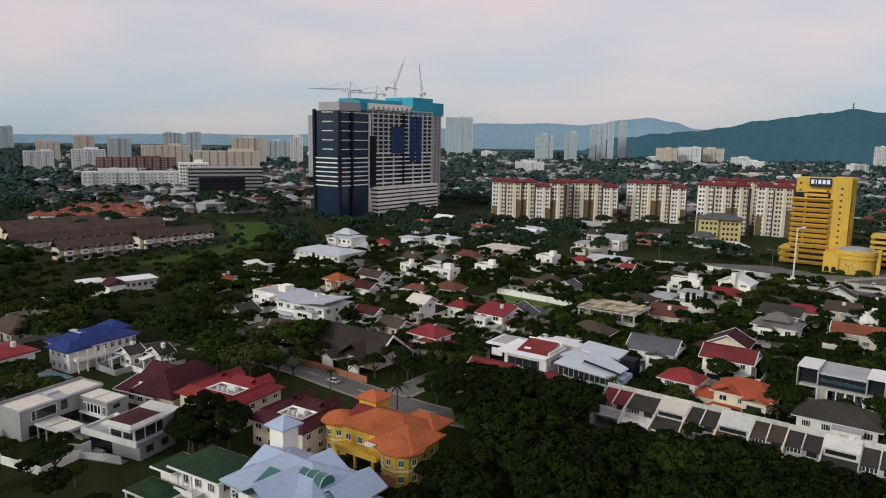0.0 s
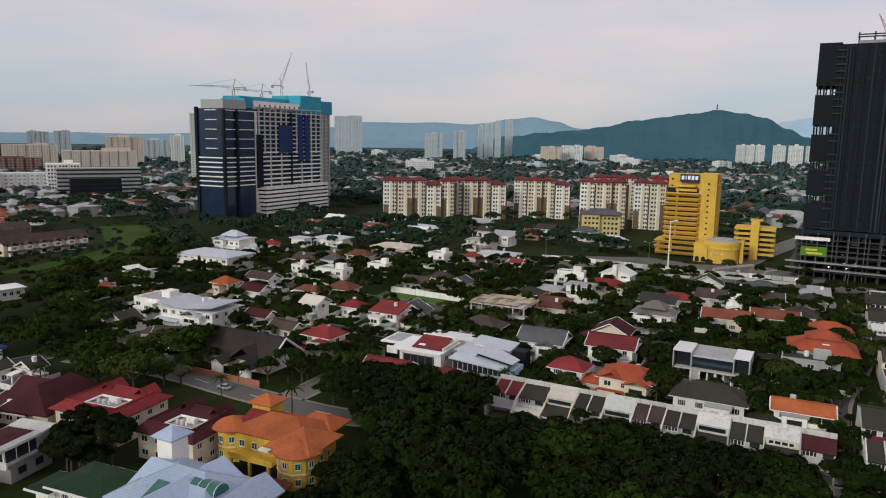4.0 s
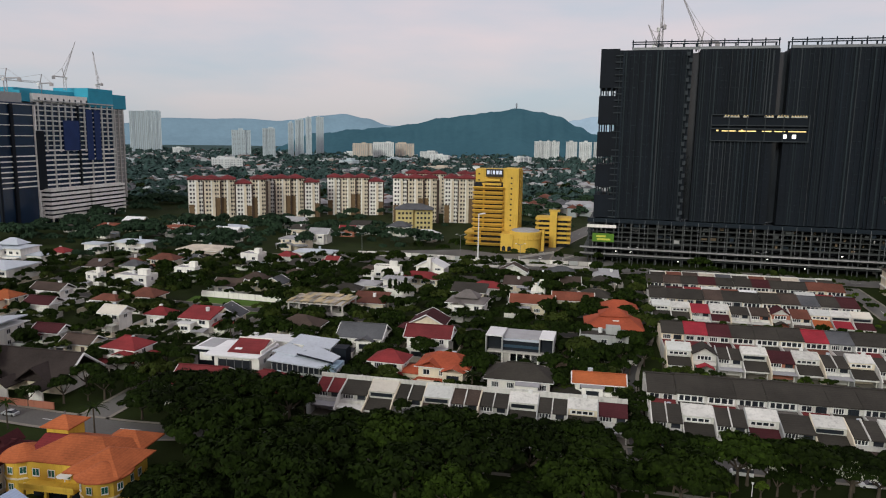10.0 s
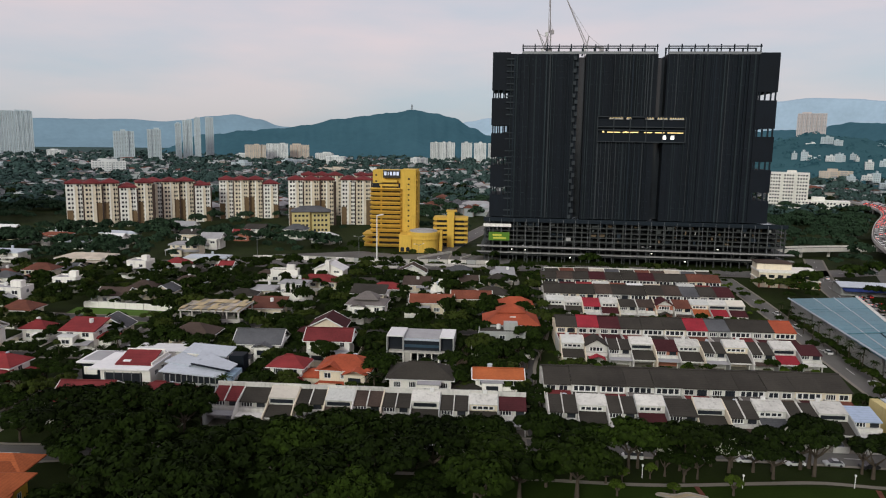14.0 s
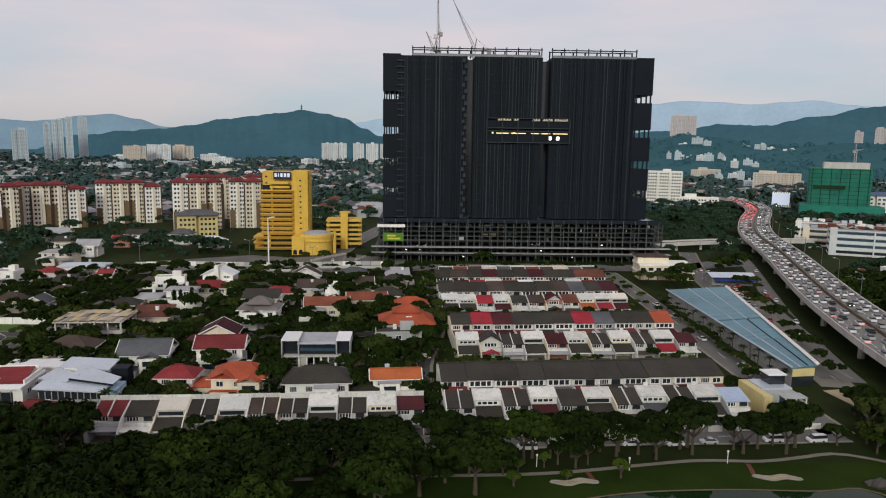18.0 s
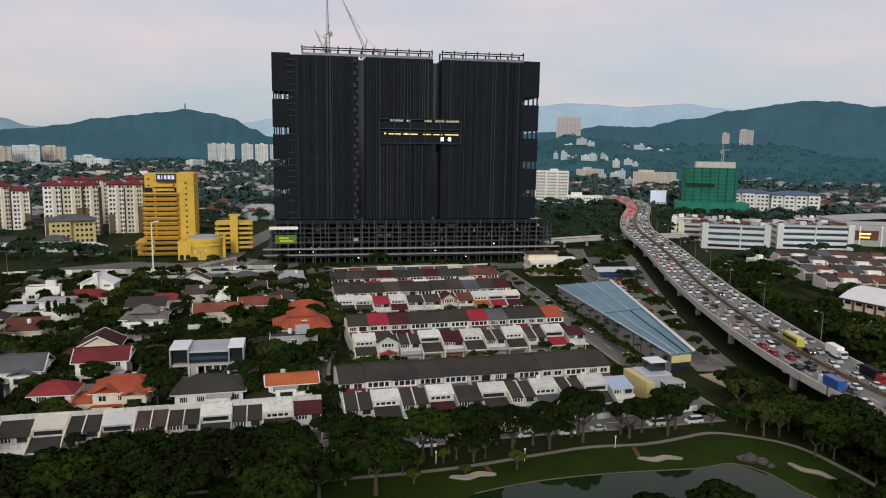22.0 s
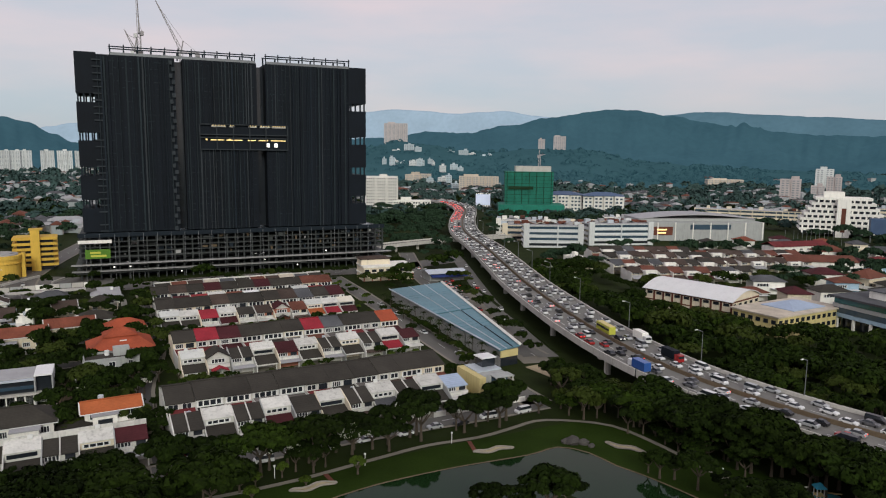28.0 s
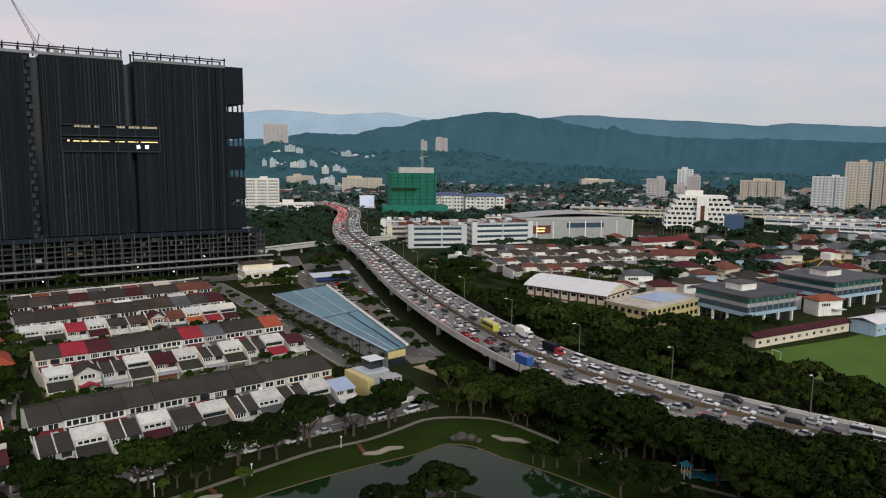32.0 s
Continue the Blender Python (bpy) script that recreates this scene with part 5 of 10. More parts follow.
villa(-69.8, 142.0, 13.6, 11.0, 3.9, 'hip', 'crimson', 'white', -3)
villa(-59.5, 180.3, 13.0, 10.4, 6, 'gable_x', 'slate', 'white')
villa(-86.5, 242.9, 10.4, 7.3, 4, 'hip', 'charcoal', 'white')
villa(-67.0, 243.8, 11.6, 5.8, 4.5, 'flat', 'cream', 'white')
villa(-83.4, 285.7, 12.7, 6.3, 5, 'flat', 'brown', 'white')
villa(-66.3, 276.1, 16.7, 8.4, 3.2, 'hip', 'red', 'cream')
villa(-46.2, 160.7, 9.3, 7.4, 6, 'hip', 'red', 'white')
villa(-41.5, 184.6, 13.1, 9.2, 6, 'gable_x', 'crimson', 'white')
villa(-31.7, 159.4, 13.2, 9.3, 6.5, 'cross', 'vermilion', 'cream')
villa(-38.1, 226.1, 13.1, 10.5, 6.5, 'tier', 'taupe', 'white')
villa(-36.1, 257.2, 11.6, 7.0, 5, 'hip', 'red', 'white')
villa(-17.7, 239.8, 15.5, 8.6, 4.4, 'gable_x', 'terracotta', 'cream', 3)
villa(-4.0, 246.0, 14.5, 8.4, 4.8, 'gable_x', 'terracotta', 'cream', 3)
villa(11.3, 238.2, 12.7, 8.9, 4.5, 'hip', 'vermilion', 'cream')
villa(5.9, 196.6, 14.6, 8.7, 6, 'flat', 'charcoal', 'grey')
villa(4.3, 157.1, 11.9, 6.0, 6, 'gable_x', 'orange', 'white')
villa(-13.5, 155.3, 15.5, 9.3, 6.5, 'hip', 'charcoal', 'white')
villa(25.6, 260.6, 6.3, 5.1, 5, 'hip', 'slate', 'white')
villa(3.4, 257.0, 12.5, 8.8, 4, 'hip', 'charcoal', 'white')
villa(-17.3, 263.1, 6.5, 5.8, 5, 'flat', 'cream', 'white')
villa(-10.5, 305.7, 11.9, 8.3, 3.2, 'hip', 'slate', 'grey')
villa(-215.8, 356.5, 10.8, 7.5, 4, 'lowhip', 'metal', 'white')
villa(-215.8, 394.5, 15.3, 9.2, 4, 'lowhip', 'metal', 'white')
villa(-141.7, 399.2, 10.2, 7.1, 5, 'gable_x', 'red', 'brick')
villa(-168.3, 96.2, 6.1, 4.9, 4, 'gable_y', 'charcoal', 'white')
villa(-162.4, 100.9, 6.0, 4.8, 4, 'gable_y', 'charcoal', 'white')
villa(-219.6, 90.5, 16.6, 11.6, 3.2, 'hip', 'brown', 'cream')
villa(-227.6, 168.4, 7.1, 5.7, 4, 'hip', 'orange', 'white')
villa(-169.4, 61.6, 5.2, 4.1, 4, 'hip', 'charcoal', 'white')
villa(-236.7, 105.7, 9.7, 7.8, 4, 'hip', 'brown', 'cream')
villa(-177.2, 161.5, 11.7, 7.0, 3, 'hip', 'charcoal', 'cream')


# ---- special garden houses ----
def big_roof(x, y, w, d, turn=0.0):
    t = thing("hall_house", x, y, 0, turn, "wide low house under a huge dark brown gabled roof", "house")
    clear(x, y, w + 3, d + 3)
    part("wall", Mesh().box(0, 0, 0, w - 3, d - 3, 3.2), "wall_cream", t)
    part("roof", Mesh().gable(0, 0, 3.2, w, d, 5.0, "x", 0.3), "roof_umber", t)
    part("white_verge", Mesh().bar((w / 2 + 0.1, -d / 2, 3.2), (w / 2 + 0.1, 0, 8.3), 0.22), "frame_white", t)
    part("white_verge", Mesh().bar((w / 2 + 0.1, d / 2, 3.2), (w / 2 + 0.1, 0, 8.3), 0.22), "frame_white", t)
    for gx in (-w * 0.05, w * 0.32):
        part("porch_gable", Mesh().gable(gx, -d / 2 - 1.5, 2.6, 5.0, 5.5, 1.6, "y", 0.2), "roof_umber", t)
        part("porch_face", Mesh().box(gx, -d / 2 - 3.2, 0, 3.8, 0.3, 2.6), "wall_white", t)
    part("front_fence", Mesh().box(1, -d / 2 - 6.5, 0, w + 4, 0.25, 1.6), "wall_brick", t, "long brick front fence")
    part("gable_wall", Mesh().prism([(w / 2 - 1.8, -d / 2 + 1.5), (w / 2 - 1.4, -d / 2 + 1.5), (w / 2 - 1.4, d / 2 - 1.5), (w / 2 - 1.8, d / 2 - 1.5)], 0, 3.2), "wall_white", t)
    part("cross_roof", Mesh().gable(w * 0.2, -d * 0.1, 3.3, 9, d * 0.95, 3.2, "y", 0.25), "roof_umber", t)
    part("ridge_cap", Mesh().box(0, 0, 8.35, w, 0.4, 0.25), "roof_umber", t)


big_roof(-127, 137.5, 25, 14)


def frame_house(x, y, w, d):
    """Unfinished concrete frame."""
    t = thing("concrete_frame", x, y, 0, 0, "unfinished pale concrete house frame without walls", "building frame")
    clear(x, y, w, d)
    for z in (3.2, 6.5):
        part("slab", Mesh().box(0, 0, z, w, d, 0.35), "pale_concrete", t)
    for i in range(6):
        for j in range(3):
            part("column", Mesh().box(-w / 2 + 0.6 + i * (w - 1.2) / 5, -d / 2 + 0.6 + j * (d - 1.2) / 2, 0, 0.45, 0.45, 6.5), "pale_concrete", t)
    rnd = random.Random(14)
    for i in range(9):
        part("roof_joist", Mesh().box(-w / 2 + 0.5 + i * (w - 1) / 8, 0, 6.85, 0.2, d + 0.8, 0.3), "plank", t)
    for i in range(13):
        for j in range(3):
            if rnd.random() < 0.86:
                part("plank_sheet", Mesh().box(-w / 2 + 0.9 + i * (w - 1.8) / 12, (j - 1) * d * 0.33 + rnd.uniform(-0.4, 0.4), 7.16 + rnd.uniform(0, 0.16), 1.5, d * 0.31, 0.06, 0, rnd.uniform(-3, 3)), rnd.choice(("plank", "roof_sand", "plank", "paving")), t)
    part("parapet_beam", Mesh().box(0, -d / 2 + 0.2, 3.55, w, 0.3, 0.7), "pale_concrete", t)
    part("infill_wall", Mesh().box(w * 0.2, d * 0.3, 3.55, w * 0.4, 0.2, 2.9), "wall_brick", t)


frame_house(-84.2, 212, 19.5, 14)


def modern_frame_house(x, y):
    """New cubic house: a dark glazed storey between two white-capped frames, over an open ground floor."""
    t = thing("modern_house", x, y, 0, -2, "new grey cubic house with glazed front and white-capped corner frames", "house")
    clear(x, y, 19, 16)
    part("wall", Mesh().box(0, 3.2, 0, 16.6, 6.6, 6.2), "wall_grey", t)
    part("roof", Mesh().slab([(-5.2, -1.6, 6.9), (5.4, -1.6, 6.9), (5.4, 6.4, 7.2), (-5.2, 6.4, 7.2)], 0.25), "roof_grey", t)
    part("roof_step", Mesh().box(0.1, -2.0, 6.3, 10.4, 1.4, 0.3), "roof_metal", t)
    part("upper_room", Mesh().box(0.1, -1.2, 3.5, 10.2, 2.2, 2.8), "dark_glass", t, "dark glazed upper storey")
    part("balcony_panel", Mesh().box(0.1, -2.5, 4.4, 10.2, 0.12, 0.8), "blue_glass", t, "grey glass balcony panel")
    part("floor_slab", Mesh().box(0, -1.6, 3.0, 17.4, 3.8, 0.45), "pale_concrete", t)
    for sx, w in ((-7.0, 4.4), (7.0, 3.6)):
        part("cap", Mesh().box(sx, 0.8, 7.4, w + 0.2, 8.4, 0.4), "roof_white", t)
        part("frame_wall", Mesh().box(sx - w / 2, 0.8, 0, 0.3, 8.2, 7.4).box(sx + w / 2, 0.8, 3.4, 0.3, 8.2, 4.0), "wall_grey", t)
        # dark face in place of the shade inside the open frame
        part("corner_glazing", Mesh().box(sx, -1.6, 3.45, w - 0.3, 0.12, 3.9), "dark_glass", t)
        part("front_post", Mesh().box(sx + w / 2, -3.1, 0, 0.3, 0.3, 3.0), "wall_white", t)
    # dark sheet painted where the open ground floor lies in shade
    part("shade_wall", Mesh().box(0, 0.0, 0.1, 16.4, 0.2, 2.9), "dark_cladding", t, "dark sheet for the shade in the open ground floor")
    for i in range(6):
        part("column", Mesh().box(-4.6 + i * 1.9, -2.9, 0, 0.4 if i % 2 else 0.25, 0.3, 3.0), "wall_white", t)
    part("ground_panel", Mesh().box(-3.6, -2.6, 0, 1.6, 0.15, 3.0), "pale_concrete", t)
    part("garden_front", Mesh().box(2.5, -7.6, 0, 12, 0.25, 1.3), "pale_concrete", t)
    for i in range(5):
        part("gate_post", Mesh().box(4.6 + i * 1.3, -7.9, 0, 0.3, 0.3, 1.7), "wall_white", t)
    part("paved_yard", Mesh().box(0, -5.0, 0.0, 18, 5.4, 0.12), "paving", t)
    part("earth_yard", Mesh().box(11.5, -1.5, 0.0, 4.4, 12, 0.1), "earth", t)


modern_frame_house(-16, 184)


def pagoda_house(x, y):
    t = thing("house", x, y, 0, 2, "house with a steep bright orange tiered hipped roof", "house", "garden houses")
    clear(x, y, 18, 16)
    part("wall", Mesh().box(0, 0, 0, 14, 11, 4.8), "wall_cream", t)
    part("upper_wall", Mesh().box(0, 1, 4.8, 8, 6, 3.0), "wall_cream", t)
    part("roof", Mesh().hip(0, 0, 4.6, 17.5, 14.5, 3.6, 0.25, 0, 5.5), "roof_vermilion", t)
    part("upper_roof", Mesh().hip(0, 1, 7.5, 9, 7, 1.9, 0.25), "roof_vermilion", t)
    part("skylight", Mesh().box(0.5, -3.6, 6.55, 1.8, 0.7, 0.2), "frame_white", t)
    for i in range(5):
        window(t, -5.4 + i * 2.7, -5.53, 2.6, 1.6, 1.5)


pagoda_house(9.0, 213)


# ---- large houses close to the camera ----
def yellow_house():
    """Two-storey yellow mansion with round bays and orange roofs."""
    t = thing("mansion", -82, 94.5, 0, 2, "yellow two-storey mansion with round bays and orange tiled roofs", "house")
    clear(-83.5, 96, 26, 22)
    t.scale = (0.95, 0.95, 0.82)
    part("wall", Mesh().box(0, 3, 0, 17, 11, 7.4), "wall_yellow", t)
    for nm, x, y, r, h in (("front_bay", 8.5, -3.6, 3.9, 7.2), ("rear_bay", -9.5, -0.4, 3.4, 7.4)):
        part("bay", Mesh().cyl(x, y, 0, r, h, 10), "wall_yellow", t, "round yellow bay")
        part("bay_roof", Mesh().cyl(x, y, h, r + 0.9, 0.25, 16).cyl(x, y, h + 0.25, r + 0.9, 1.9, 16, 0.3), "roof_orange", t)
        part("bay_band", Mesh().cyl(x, y, 3.4, r + 0.12, 0.35, 10), "wall_cream", t)
        for k in range(5):
            a = radians(-170 + k * 38)
            for zz in (1.9, 5.4):
                window(t, x + (r * 0.975) * math.cos(a), y + (r * 0.975) * math.sin(a), zz, 1.1, 1.5, math.degrees(a) + 90, "teal")
    part("roof", Mesh().hip(0.5, 3, 7.4, 18.5, 12.5, 3.0, 0.25), "roof_orange", t)
    part("front_roof", Mesh().hip(7.5, -0.5, 7.45, 10.5, 11, 2.8, 0.25), "roof_orange", t)
    part("red_roof", Mesh().gable(-4.5, 3.2, 7.6, 7, 11, 2.4, "x", 0.2), "roof_red", t, "red tiled roof")
    part("lantern_wall", Mesh().box(-6.4, 6.4, 7.4, 4.4, 4.4, 3.6), "wall_yellow", t)
    part("lantern_roof", Mesh().hip(-6.4, 6.4, 11.0, 6, 6, 1.7, 0.25), "roof_orange", t)
    part("lantern_finial", Mesh().cyl(-6.4, 6.4, 12.8, 0.12, 0.9, 6), "steel", t)
    part("rear_roof", Mesh().hip(5.5, 8.2, 7.4, 9.5, 7.5, 2.2, 0.25), "roof_orange", t)
    part("pool_deck", Mesh().box(-2.0, -9.2, 0, 13, 5, 0.2), "paving", t)
    part("low_roof", Mesh().slab([(4.0, -13.0, 2.2), (11.0, -13.0, 2.2), (11.0, -8.6, 3.0), (4.0, -8.6, 3.0)], 0.2), "roof_rust", t, "rusty lean-to roof")
    # dark panel standing for the shade in the carport under the terrace
    part("void", Mesh().box(-1.0, -2.9, 0, 10.0, 0.3, 3.2), "dark_glass", t)
    part("terrace", Mesh().box(-1.0, -3.8, 3.2, 10.5, 4.6, 0.4), "wall_yellow", t)
    part("terrace_rail", Mesh().box(-1.0, -6.0, 3.6, 10.5, 0.2, 0.9), "wall_yellow", t)
    part("upper_front", Mesh().box(-2.2, -2.4, 3.6, 9.5, 1.2, 3.8), "wall_yellow", t)
    for i in range(3):
        window(t, -5.2 + i * 3.0, -3.04, 5.2, 1.4, 1.6, 0, "teal")
    for i in range(3):
        part("column", Mesh().box(-5.6 + i * 4.4, -5.7, 0, 0.5, 0.5, 3.2), "wall_yellow", t)
    for k in range(3):
        window(t, 8.53, 1.2 + k * 2.4, 5.2, 1.1, 2.2, 90, "teal")
        window(t, 8.53, 1.2 + k * 2.4, 1.9, 1.1, 1.6, 90, "teal")
    d = part("dish", Mesh().cyl(1.0, -3.9, 4.3, 0.1, 1.0, 6).cyl(1.0, -3.9, 5.3, 0.25, 0.35, 14, 1.3), "frame_white", t, "white satellite dish")


yellow_house()


def tower_house():
    """White house with pale blue metal roofs and a square stair tower."""
    t = thing("house", -80, 71.5, 0, 0, "white house with pale blue roofs and a square stair tower", "house")
    clear(-80, 72, 32, 22)
    part("wall", Mesh().box(1.8, 0, 0, 18, 13, 6.0), "wall_white", t)
    part("roof", Mesh().hip(1.8, 0, 6.0, 21, 15.5, 3.8, 0.3), "roof_paleblue", t)
    part("cross_roof", Mesh().gable(2.5, -2.0, 6.3, 11, 16, 3.2, "y", 0.25), "roof_paleblue", t)
    part("east_wing", Mesh().box(13.5, 0.5, 0, 6, 8, 5.0), "wall_white", t)
    part("east_roof", Mesh().hip(13.5, 0.5, 5.0, 7.5, 9.5, 1.6, 0.25), "roof_paleblue", t)
    part("tower", Mesh().box(-9.0, 6.2, 0, 3.4, 3.4, 10.6), "wall_white", t)
    part("tower_roof", Mesh().hip(-9.0, 6.2, 10.6, 4.8, 4.8, 1.6, 0.25), "roof_paleblue", t)
    gv = [(math.cos(3.14159 * k / 10) * 1.5, math.sin(3.14159 * k / 10) * 1.4) for k in range(11)]
    vault = Mesh().solid([(x, p - 1.0, 8.2 + q) for x in (3.4, 8.8) for p, q in gv], [tuple(range(11)), tuple(reversed(range(11, 22)))] + [(k, 11 + k, 12 + k, k + 1) for k in range(10)])
    part("green_vault", vault, "green_glass", t, "green barrel rooflight")
    for k in range(4):
        part("vault_rib", Mesh().solid([(x, (p * 1.04) - 1.0, 8.2 + q * 1.04) for x in (3.6 + k * 1.65, 3.72 + k * 1.65) for p, q in gv], [tuple(range(11)), tuple(reversed(range(11, 22)))] + [(i, 11 + i, 12 + i, i + 1) for i in range(10)]), "roof_metal", t)
    part("gable_roof", Mesh().gable(10.5, 2.0, 6.3, 7.5, 9, 2.2, "y", 0.22), "roof_paleblue", t)
    part("gable_roof", Mesh().gable(-4.5, 1.0, 6.4, 7.0, 10, 2.6, "x", 0.22), "roof_paleblue", t)
    for x in (-6.5, 9.8):
        part("roof_ridge", Mesh().bar((x, -5.5, 7.4), (x, 5.0, 7.6), 0.12), "roof_metal", t)
    part("terrace_wall", Mesh().box(11.0, -5.6, 0, 9, 4.5, 4.4), "wall_white", t)
    for k in range(3):
        part("arch_column", Mesh().cyl(8.0 + k * 3, -8.0, 0, 0.25, 4.2, 8), "wall_white", t)
    part("terrace_slab", Mesh().box(11.0, -6.6, 4.4, 9.6, 4.6, 0.35), "wall_white", t)
    part("green_rooflight", Mesh().slab([(-1.6, -6.6, 7.4), (1.2, -6.6, 7.4), (1.2, -3.2, 8.9), (-1.6, -3.2, 8.9)], 0.15), "green_glass", t)
    for i in range(5):
        window(t, -6 + i * 3.9, -6.53, 4.2, 1.6, 1.4)
    for i in range(3):
        window(t, 16.53, -2 + i * 2.5, 3.4, 1.3, 1.4, 90)


tower_house()


def green_roof_house():
    t = thing("house", -94.0, 67.1, 0, 5, "white house with dark green roofs and white eaves", "house")
    clear(-97, 65, 20, 18)
    part("wall", Mesh().box(0.2, 0, 0, 9.8, 7.4, 5.8), "wall_white", t)
    part("eave_trim", Mesh().box(0, 0, 5.8, 11.9, 9.5, 0.3), "frame_white", t)
    part("roof", Mesh().hip(0, 0, 6.1, 11.5, 9.1, 0.9, 0.12), "roof_green", t)
    part("side_wall", Mesh().box(-6.6, -1.6, 0, 4.2, 4.6, 5.2), "wall_white", t)
    part("side_trim", Mesh().box(-6.6, -2.2, 5.15, 5.4, 6.6, 0.28), "frame_white", t)
    part("side_roof", Mesh().hip(-6.6, -2.2, 5.43, 5.0, 6.2, 0.35, 0.12), "roof_green", t)
    part("porch_trim", Mesh().box(-5.4, -7.4, 2.9, 9.0, 5.6, 0.3), "frame_white", t)
    part("porch_roof", Mesh().hip(-5.4, -7.4, 3.2, 8.6, 5.2, 0.6, 0.12), "roof_green", t)
    part("porch_wall", Mesh().box(-4.6, -6.2, 0, 6.0, 3.2, 2.9), "wall_white", t)
    for x in (-9.6, -6.9, -4.2, -1.4):
        part("column", Mesh().cyl(x, -9.8, 0, 0.2, 2.9, 10), "frame_white", t)
    part("balcony", Mesh().box(-0.6, -4.9, 2.9, 4.4, 2.2, 0.25).box(-0.6, -5.95, 3.15, 4.4, 0.14, 0.8), "frame_white", t)
    for x in (-2.4, -0.4):
        part("column", Mesh().cyl(x, -4.5, 3.1, 0.2, 2.7, 10), "frame_white", t)
    for i in range(3):
        window(t, -2.6 + i * 3.0, -3.73, 4.4, 1.6, 1.5, 0, "wide")
        window(t, 5.13, -2.2 + i * 2.2, 4.4, 1.4, 1.3, 90)
    for y in (-1.6, 0.6):
        part("water_tank", Mesh().cyl(6.6, y, 5.9, 0.4, 0.7, 12), "frame_white", t)
    part("tank_shelf", Mesh().box(6.4, -0.5, 5.7, 1.4, 3.4, 0.2).box(6.4, -0.5, 0, 0.3, 3.0, 5.7), "wall_white", t)


green_roof_house()


def court_house(x, y, w, d, rcol, turn, lab):
    """Hipped roofs round a small sunken court."""
    t = thing("house", x, y, 0, turn, lab, "house")
    clear(x, y, w + 2, d + 2, turn)
    t.scale = (1, 1, 0.88)
    part("wall", Mesh().box(0, 0, 0, w, d, 6.2), "wall_cream", t)
    rf = "roof_" + rcol
    c = 0.30
    ring = Mesh()
    cx, cy = w * 0.02, -d * 0.10
    outer = [(-w / 2 - 0.9, -d / 2 - 0.9), (w / 2 + 0.9, -d / 2 - 0.9), (w / 2 + 0.9, d / 2 + 0.9), (-w / 2 - 0.9, d / 2 + 0.9)]
    inner = [(cx - w * 0.25, cy - d * 0.16), (cx + w * 0.25, cy - d * 0.16), (cx + w * 0.25, cy + d * 0.17), (cx - w * 0.25, cy + d * 0.17)]
    crest = [((o[0] * 0.52 + i[0] * 0.48), (o[1] * 0.52 + i[1] * 0.48)) for o, i in zip(outer, inner)]
    for k in range(4):
        j = (k + 1) % 4
        ring.face(((*outer[k], 6.3), (*outer[j], 6.3), (*crest[j], 8.0), (*crest[k], 8.0)))
        ring.face(((*crest[k], 8.0), (*crest[j], 8.0), (*inner[j], 7.0), (*inner[k], 7.0)))
        ring.face(((*outer[j], 6.3), (*outer[k], 6.3), (*outer[k], 6.1), (*outer[j], 6.1)))
    part("ring_roof", ring, rf, t, "tiled hipped roof round the court")
    for k in range(4):
        part("ridge_cap", Mesh().bar((*crest[k], 8.05), (*crest[(k + 1) % 4], 8.05), 0.16), rf, t)
        part("court_side", Mesh().bar((*inner[k], 6.85), (*inner[(k + 1) % 4], 6.85), 0.22), "wall_white", t)
    for s_ in (-1, 1):
        part("dormer_roof", Mesh().gable(s_ * w * 0.28, d * 0.36, 7.0, w * 0.22, d * 0.34, 1.9, "y", 0.2), rf, t)
    part("court_roof", Mesh().box(w * 0.02, -d * 0.09, 6.2, w * 0.50, d * 0.33, 0.25), "concrete", t, "flat grey roof of the sunken court")
    part("stair_head", Mesh().box(w * 0.06, -d * 0.02, 6.45, w * 0.14, d * 0.08, 1.1), "wall_white", t)
    part("eave_trim", Mesh().box(0, 0, 6.0, w + 1.2, d + 1.2, 0.18), "frame_white", t)
    for i in range(3):
        part("water_tank", Mesh().cyl(-w * 0.12 + i * w * 0.09, -d * 0.13, 6.45, 0.28, 0.9, 8), "frame_white", t)
    for f in (1.6, 4.6):
        for i in range(4):
            window(t, -w / 2 + (i + 0.5) * w / 4, -d / 2 - 0.03, f, 1.6, 1.3)
            window(t, w / 2 + 0.03, -d / 2 + (i + 0.5) * d / 4, f, 1.3, 1.3, 90)


court_house(-121.5, 91.5, 16, 13.5, "red", 6, "cream two-storey house with red roofs round a small court")
court_house(-99.8, 91.5, 13, 13, "maroon", 4, "cream two-storey house with maroon roofs round a small court")


